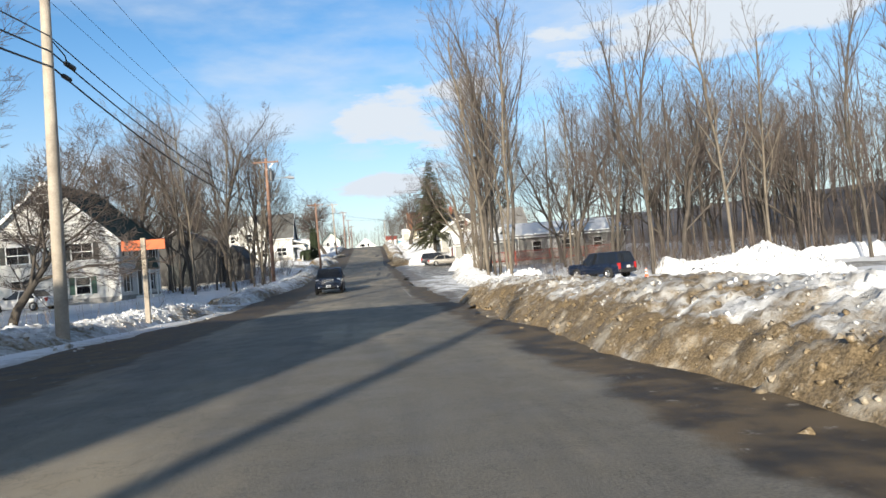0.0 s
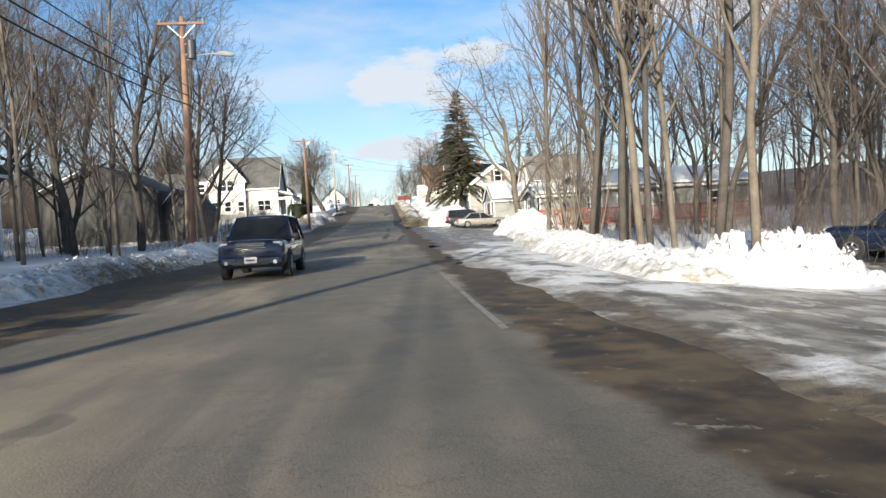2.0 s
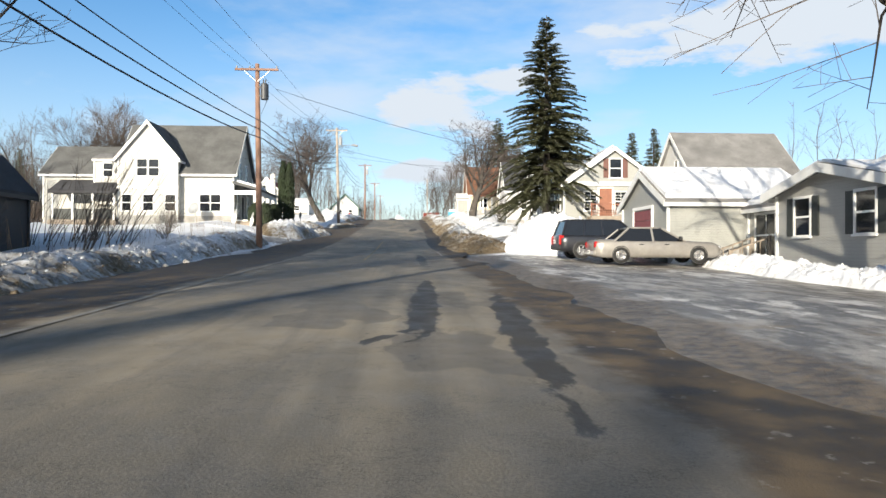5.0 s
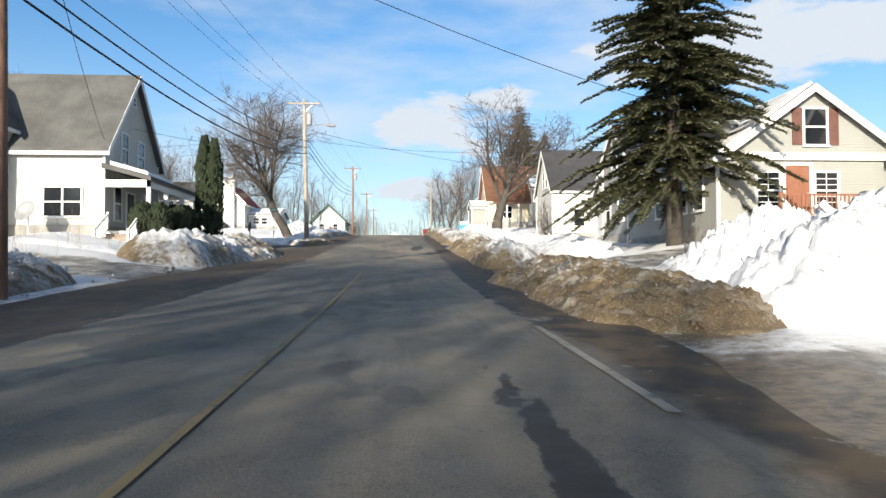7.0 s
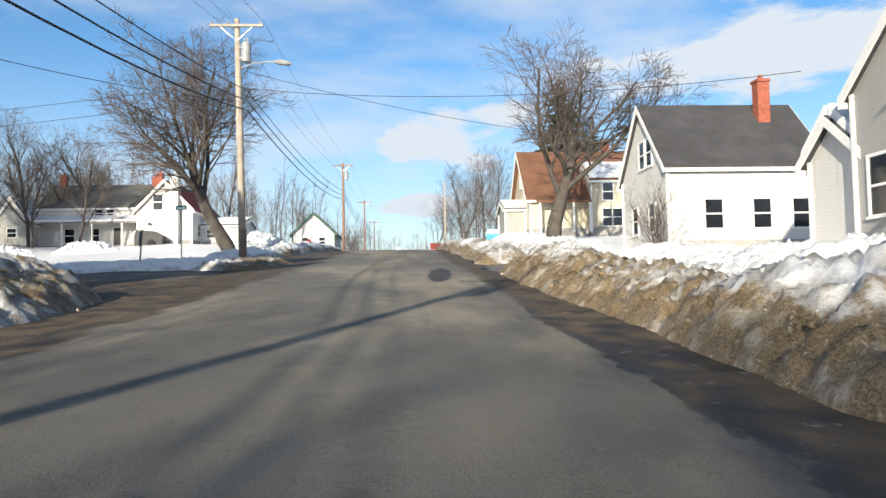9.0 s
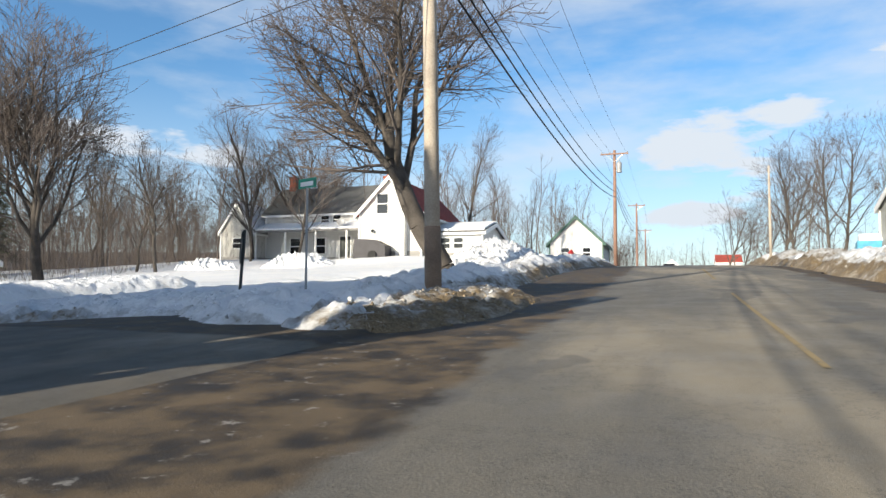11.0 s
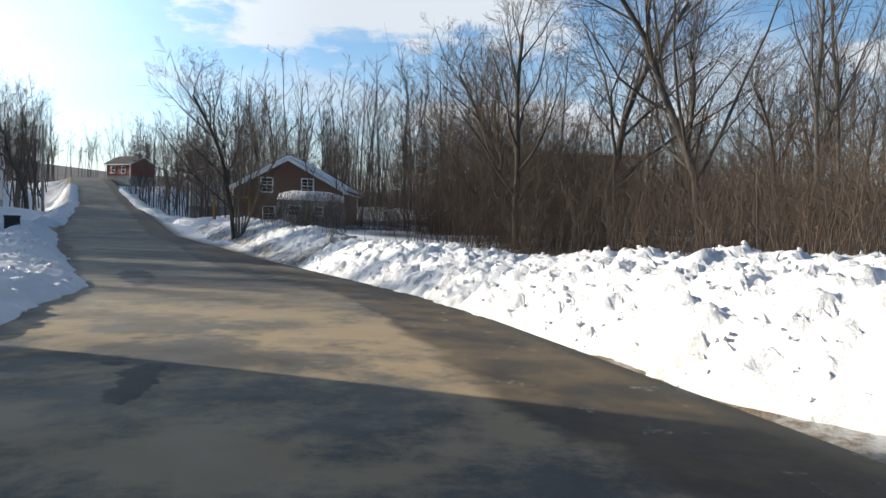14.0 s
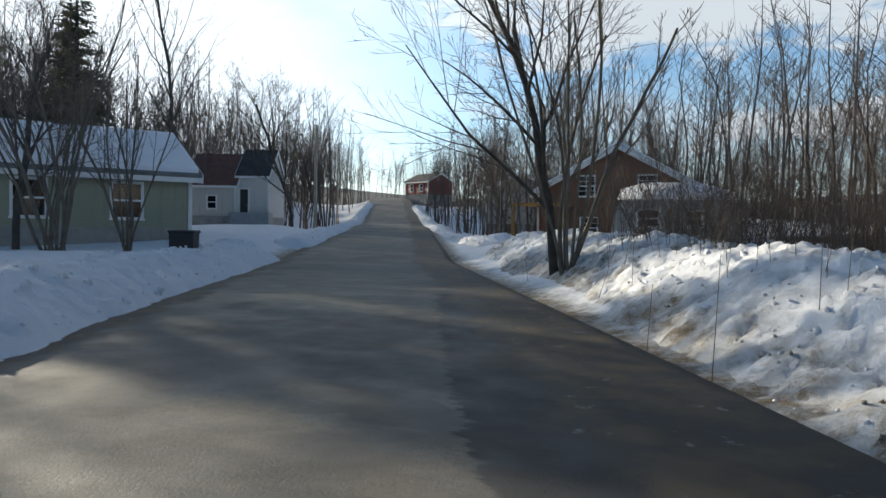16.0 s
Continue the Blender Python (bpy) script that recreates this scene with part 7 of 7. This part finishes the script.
def car(name, x, y, rz, paint_mat, kind, label, L=4.6, W=1.8, H=1.7, z=None, category="car"):
    """A car that faces +y: shell, glasshouse, roof, pillars, wheels, lamps and trim."""
    z = float(land(np.array([x], float), np.array([y], float))[0]) + 0.06 if z is None else z
    C0 = base(name, x, y, z, rz, label=label, category=category)
    r = 0.36 if kind != "sedan" else 0.315
    sill, belt = (0.30, 1.02) if kind != "sedan" else (0.22, 0.88)
    h = L / 2
    w = W / 2
    hood = belt - (0.02 if kind != "sedan" else 0.05)
    tail = belt + (0.0 if kind != "sedan" else 0.03)
    nose = 0.88 if kind != "sedan" else 0.60

    def ring_(k, top, low=sill, round_=0.07):
        return [(w * k * 0.90, low), (w * k, low + 0.14), (w * k * 1.0, (low + top) / 2 + 0.06), (w * k * 0.985, top - 0.12), (w * k * 0.93, top - 0.02), (w * k * 0.55, top + round_ * 0.4), (0.001, top + round_ * 0.5)]
    rows = [(-h, ring_(0.86, tail - 0.10, sill + 0.12)), (-h + 0.06, ring_(0.95, tail - 0.03, sill + 0.06)), (-h + 0.35, ring_(0.99, tail)), (-h * 0.5, ring_(1.0, tail)), (0, ring_(1.0, belt)),
            (h * 0.36, ring_(1.0, belt)), (h * 0.62, ring_(0.985, hood)), (h - 0.28, ring_(0.95, (hood + nose) / 2 + 0.08)), (h - 0.07, ring_(0.92 if kind != "sedan" else 0.88, nose + 0.10, sill + 0.04)), (h, ring_(0.85 if kind != "sedan" else 0.78, nose + (0.04 if kind != "sedan" else 0), sill + 0.12))]
    body = part("body", loft(rows), M[paint_mat], C0, smooth=True)
    # glasshouse
    if kind == "suv":
        base_y, roof_y = (-h + 0.10, h * 0.42), (-h + 0.32, h * 0.12)
    elif kind == "pickup":
        base_y, roof_y = (-h * 0.12, h * 0.42), (-h * 0.06, h * 0.18)
    else:
        base_y, roof_y = (-h + 0.72, h * 0.42), (-h * 0.46, h * 0.06)
    top, tw, bw = H, w * 0.74, w * 0.95
    gv = [(-bw, base_y[0], belt - 0.03), (bw, base_y[0], belt - 0.03), (bw, base_y[1], belt - 0.03), (-bw, base_y[1], belt - 0.03),
          (-tw, roof_y[0], top - 0.05), (tw, roof_y[0], top - 0.05), (tw, roof_y[1], top - 0.05), (-tw, roof_y[1], top - 0.05)]
    part("glasshouse", MB().add(gv, [(3, 2, 1, 0), (4, 5, 6, 7), (0, 1, 5, 4), (1, 2, 6, 5), (2, 3, 7, 6), (3, 0, 4, 7)]), M["glass"], C0, "dark tinted car glass")
    rf = loft([(roof_y[0] - 0.05, [(tw * 0.96, top - 0.07), (tw * 0.98, top - 0.05), (tw * 0.7, top - 0.035), (0.001, top - 0.03)]), (roof_y[0] + 0.2, [(tw + 0.02, top - 0.07), (tw, top - 0.02), (tw * 0.7, top), (0.001, top + 0.01)]),
               (roof_y[1] - 0.2, [(tw + 0.02, top - 0.07), (tw, top - 0.02), (tw * 0.7, top), (0.001, top + 0.01)]), (roof_y[1] + 0.04, [(tw * 0.96, top - 0.08), (tw * 0.98, top - 0.06), (tw * 0.7, top - 0.05), (0.001, top - 0.045)])])
    part("roof", rf, M[paint_mat], C0, smooth=True)
    for s in (-1, 1):
        spots = [(base_y[0], roof_y[0]), (base_y[1], roof_y[1])]
        mid_b = base_y[0] + 0.55 * (base_y[1] - base_y[0])
        if kind != "pickup":
            spots.append((mid_b, mid_b - 0.04))
        if kind == "suv":
            spots.append((base_y[0] + 0.95, roof_y[0] + 0.8))
        for yb, yt in spots:
            part("pillar", MB().tube([(s * bw, yb, belt - 0.04), (s * (tw + 0.01), yt, top - 0.06)], 0.045, 6), M[paint_mat], C0)
    for s in (-1, 1):
        for yy_ in (-h * 0.60, h * 0.62):
            wheel(C0, s * (w - 0.09), yy_, r)
            part("wheel_arch", revolve([(r * 1.0, -0.02), (r * 1.09, -0.02), (r * 1.1, 0.02), (r * 1.0, 0.03)], 24), M["plastic"], C0, m=pose(s * (w - 0.02), yy_, r + 0.02, 0, 0, 0 if s > 0 else 180))
        part("headlight", MB().box(s * w * 0.68 - 0.19, s * w * 0.68 + 0.17, h - 0.30, h - 0.02, nose - 0.06, nose + 0.10, 0.04), M["head"], C0, "clear headlamp")
        part("tail_light", MB().box(s * w * 0.80 - 0.11, s * w * 0.80 + 0.11, -h - 0.015, -h + 0.2, tail - 0.30, tail - 0.07, 0.02) if kind == "sedan" else MB().box(s * w * 0.84 - 0.09, s * w * 0.84 + 0.09, -h - 0.02, -h + 0.18, tail - 0.42, tail - 0.02, 0.02), M["tail"], C0, "red tail lamp")
        part("mirror", MB().box(s * (w + 0.06) - 0.09, s * (w + 0.06) + 0.09, h * 0.30, h * 0.30 + 0.12, belt, belt + 0.16, 0.03), M["plastic"], C0)
        for dy in (-0.28 * h, 0.12 * h):
            part("door_handle", MB().box(s * w * 1.0 - 0.02, s * w * 1.0 + 0.02, dy - 0.09, dy + 0.09, belt - 0.17, belt - 0.13, 0.008), M["plastic"], C0)
    part("bumper", MB().box(-w * 0.86, w * 0.86, h - 0.16, h + 0.05, sill + 0.06, sill + 0.34, 0.07), M[paint_mat], C0, "front bumper")
    if kind != "sedan":
        part("lower_intake", MB().box(-w * 0.5, w * 0.5, h + 0.035, h + 0.06, sill + 0.09, sill + 0.17, 0.01), M["plastic"], C0, "black lower intake")
        for s in (-1, 1):
            part("fog_light", MB().tube([(s * w * 0.68, h + 0.03, sill + 0.16), (s * w * 0.68, h + 0.058, sill + 0.16)], 0.05, 12), M["head"], C0, "round fog lamp")
        for dz_ in (-0.05, 0.06):
            part("grille_bar", MB().box(-w * 0.43, w * 0.43, h + 0.0, h + 0.022, nose + dz_ - 0.012, nose + dz_ + 0.016, 0.006), M["chrome"], C0, "chrome grille bar")
    part("bumper", MB().box(-w * 0.9, w * 0.9, -h - 0.06, -h + 0.16, sill + 0.08, sill + 0.32, 0.05), M["plastic"] if kind == "suv" else M[paint_mat], C0, "rear bumper")
    gr = MB().box(-w * 0.40, w * 0.40, h - 0.10, h + 0.005, nose - 0.09, nose + 0.12, 0.02)
    part("grille", gr, M["plastic"], C0, "dark front grille")
    part("grille_bar", MB().box(-w * 0.40, w * 0.40, h + 0.0, h + 0.025, nose - 0.0, nose + 0.035, 0.008), M["chrome"], C0, "chrome grille bar")
    for yy_, nm in ((h + 0.052, "front"), (-h - 0.062, "rear")):
        zz = sill + 0.22 if nm == "front" or kind == "sedan" else tail - 0.28
        pl = part("number_plate", MB().box(-0.16, 0.16, yy_ - 0.012, yy_ + 0.012, zz - 0.08, zz + 0.08, 0.004), M["sign_white"], C0, "white number plate")
        part("plate_bars", MB().box(-0.11, 0.11, yy_ - 0.016, yy_ + 0.016, zz - 0.025, zz + 0.02), M["post_dark"], pl)
    return C0


car("suv", -3.0, 48.3, 180, "car_black", "suv", "dark blue sport utility car driving on the road", L=4.5, W=1.82, H=1.72, z=float(road_z(48.3)) + 0.02)
car("suv", 15.4, 46.0, 30, "car_black", "suv", "dark blue sport utility car parked by the snow bank", L=4.6, W=1.85, H=1.75)
car("sedan", 10.1, 95.4, -92, "car_tan", "sedan", "champagne sedan with salt stains parked on the ice", L=4.95, W=1.85, H=1.42)
car("suv", 9.2, 98.3, -90, "car_grey", "suv", "charcoal sport utility car parked beside a sedan", L=4.7, W=1.85, H=1.70)
car("pickup_truck", -2.9, 232.0, 180, "car_white", "pickup", "white pickup truck far along the road", L=5.4, W=1.95, H=1.85, z=float(road_z(232)) + 0.02, category="truck")
car("sedan", -24.2, 51.0, 75, "car_white", "sedan", "white car parked in the snow by the house", L=4.6, W=1.8, H=1.45)

# Camper under snow on the side street.
Cm = base("camper", -67.4, 134.6, 1.75, -10, label="pale camper trailer under a cap of snow", category="camper")
part("shell", MB().prism([(-1.9, 0.5), (1.9, 0.5), (2.1, 1.2), (1.9, 2.3), (1.2, 2.65), (-1.3, 2.65), (-1.95, 2.2), (-2.1, 1.2)], "x", -1.05, 1.05), M["greige"], Cm)
part("roof_snow", MB().prism([(-1.9, 2.45), (1.9, 2.4), (1.8, 2.8), (0.9, 3.02), (-0.8, 3.05), (-1.7, 2.85)], "x", -1.1, 1.1), M["snow"], Cm, "thick cap of snow", smooth=True)
window(Cm, "E", -0.7, 1.05, 1.75, 0.7, 0.55)
window(Cm, "E", 0.9, 1.05, 1.75, 0.5, 0.45)
wheel(Cm, 0.95, -0.2, 0.33)
wheel(Cm, -0.95, -0.2, 0.33)

# ---------------------------------------------------------------- signs and small things


def at_ground(x, y):
    return float(land(np.array([x], float), np.array([y], float))[0])


z0 = at_ground(-8.9, 28.5)
Og = base("road_sign", -8.95, 28.5, z0, 4, label="blank orange board on a wooden post in the snow", category="sign")
part("post", MB().box(-0.09, 0.09, -0.09, 0.09, -0.5, 2.2 - z0, 0.012), M["pole"], Og, "weathered wooden post")
for s in (-1, 1):
    part("board", MB().box(min(s * 0.1, s * 0.82), max(s * 0.1, s * 0.82), -0.03, 0.03, 1.72 - z0, 2.12 - z0, 0.01), M["sign_orange"], Og, "weathered orange board")

z0 = at_ground(-9.55, 146.4)
Gs = base("street_sign", -9.65, 146.45, z0, 0, label="green street name sign on a steel post in snow", category="sign")
part("post", MB().tube([(0.02, 0, -0.4), (0, 0, 5.55 - z0)], 0.027, 8), M["grey_can"], Gs, "grey steel post")
bl = part("name_blade", MB().box(-0.28, 0.28, -0.012, 0.012, 5.54 - z0, 5.74 - z0, 0.004), M["sign_green"], Gs, "green sign blade", m=pose(0, 0, 0, 0, 0, -22))
part("lettering_bar", MB().box(-0.20, 0.20, -0.016, 0.016, 5.58 - z0, 5.67 - z0), M["sign_white"], bl)
z0 = at_ground(-11.6, 147.0)
Ss = base("stop_sign", -11.6, 147.0, z0, 0, label="stop sign seen from its edge, leaning in snow", category="sign")
part("post", MB().tube([(0, 0, -0.4), (0, 0, 4.78 - z0)], 0.035, 8), M["post_dark"], Ss, "dark steel post", m=pose(0, 0, 0, 0, 3.5, 0))
octo = [(0.38 * math.cos(math.pi / 8 + k * math.pi / 4), 0.38 * math.sin(math.pi / 8 + k * math.pi / 4)) for k in range(8)]
part("plate", MB().prism([(a, b + 4.38 - z0) for a, b in octo], "x", -0.06, -0.035), M["post_dark"], Ss, "grey back of the sign plate", m=pose(0, 0, 0, 0, 3.5, 30))

Cn = base("traffic_cone", 17.2, 42.6, at_ground(17.2, 42.6) - 0.05, 0, label="orange traffic cone with white collars on the ice", category="traffic cone")
part("foot", MB().box(-0.18, 0.18, -0.18, 0.18, 0.0, 0.04, 0.008), M["plastic"], Cn, "black rubber foot")
part("cone", MB().tube([(0, 0, 0.04), (0, 0, 0.72)], [0.14, 0.03], 16), M["cone"], Cn, "orange plastic cone")
for c0, c1 in ((0.34, 0.44), (0.54, 0.66)):
    part("collar", MB().tube([(0, 0, c0), (0, 0, c1)], [0.143 - 0.162 * (c0 - 0.04), 0.143 - 0.162 * (c1 - 0.04)], 16), M["sign_white"], Cn, "white reflective collar")

Rs = base("shed", 8.2, 284.0, at_ground(8.2, 284.0), 0, label="small white building with a red roof beyond the crest", category="shed")
block(Rs, -2.2, 2.2, -2.4, 2.4, 3.4, 4.5, 5.9, "x", "white", "roof_red", over=0.3, found=0)
Eh = house("house", -2.6, 340.0, at_ground(-2.6, 340.0), 0, "white gabled house facing the end of the road")
block(Eh, -4.5, 4.5, -4.0, 4.0, 0, 4.4, 8.2, "y", "white", "roof_dark", over=0.35)
for u in (-1.2, 1.2):
    window(Eh, "S", u, -4.0, 5.0, 0.9, 1.4)
Hy = base("fire_hydrant", -8.6, 178.0, at_ground(-8.6, 178.0), 0, label="red fire hydrant standing in ploughed snow", category="hydrant")
part("barrel", MB().tube([(0, 0, -0.2), (0, 0, 0.75), (0, 0, 0.8), (0, 0, 1.0)], [0.16, 0.15, 0.2, 0.06], 12), M["hydrant"], Hy)
part("outlet", MB().tube([(-0.26, 0, 0.6), (0.26, 0, 0.6)], 0.07, 8), M["hydrant"], Hy)
Tp = base("covered_trailer", -22.6, 178.6, at_ground(-22.6, 178.6), 5, label="small trailer under a dark grey tarpaulin by the farmhouse", category="trailer")
part("tarpaulin", MB().prism([(-1.1, -0.2), (1.2, -0.2), (1.2, 0.75), (0.5, 1.15), (-1.0, 1.25), (-1.15, 0.7)], "y", -0.7, 0.7), M["tarp"], Tp)
part("wheel", revolve([(0.0, -0.1), (0.3, -0.1), (0.3, 0.1), (0.0, 0.1)], 16), M["rubber"], Tp, m=pose(0.3, -0.75, 0.1, 0, 0, 90))
Bn = base("trash_bin", -55.2, 122.7, at_ground(-55.2, 122.7), 30, label="dark plastic bin half buried in snow", category="bin")
part("tub", MB().prism([(-0.3, -0.2), (0.3, -0.2), (0.36, 0.75), (-0.36, 0.75)], "y", -0.32, 0.32), M["plastic"], Bn)
part("lid", MB().box(-0.4, 0.4, -0.36, 0.36, 0.75, 0.83, 0.03), M["plastic"], Bn)
Dh = base("satellite_dish", -16.9, 125.9, at_ground(-16.9, 125.9), -20, label="grey satellite dish on a post before the farmhouse", category="dish")
part("mast", MB().tube([(0, 0, -0.3), (0, 0, 1.0)], 0.03, 8), M["steel"], Dh)
part("dish", revolve([(0.0, 0.0), (0.25, 0.03), (0.42, 0.10), (0.5, 0.16), (0.5, 0.18), (0.42, 0.12), (0.0, 0.02)], 24), M["grey_can"], Dh, "round dish", m=pose(0, -0.05, 1.1, 0, -25, -90), smooth=True)
# The small blue shed beside the house, built as a tapered block, no boat.
Tb = base("boat", 9.2, 176.5, at_ground(9.2, 176.5), 80, label="small teal blue shed under snow by the house", category="boat")
part("blue_shed_body", MB().prism([(-0.9, 0.0), (0.9, 0.0), (1.1, 0.7), (-1.1, 0.7)], "y", -2.2, 2.2), M["teal"], Tb)
part("snow_cover", MB().prism([(-1.05, 0.7), (1.05, 0.7), (0.7, 1.05), (-0.6, 1.1)], "y", -2.1, 2.1), M["snow"], Tb, "snow on top")


def stalks(label, spots, seed, h=0.8):
    g = np.random.default_rng(seed)
    rows = []
    for x, y in spots:
        z = at_ground(x, y) + 0.3
        d = np.array([g.normal(0, 0.25), g.normal(0, 0.25), 1.0]) * h * g.uniform(0.5, 1.2)
        rows.append((x, y, z - 0.5, x + d[0], y + d[1], z + d[2], 0.007, 0.003))
    v, q = tubes(rows, 3)
    return tagged(new("weed_stalks", fast_mesh("weed_stalks", v, q, M["reed"], True)), label, "weeds", kind="stuff")


sg = np.random.default_rng(3)
stalks("dry weed stalks poking from the snow", [(-44 - 14 * t + sg.normal(0, 0.8), 140.4 - 7.0 * t + sg.normal(0, 0.8)) for t in sg.random(70)], 1)
stalks("dry weed stalks poking from the snow", [(sg.uniform(-16, -10), sg.uniform(90, 124)) for _ in range(160)], 2, 1.1)
stalks("dry weed stalks poking from the snow", [(sg.uniform(-14, -10), sg.uniform(8, 40)) for _ in range(120)], 3, 0.9)
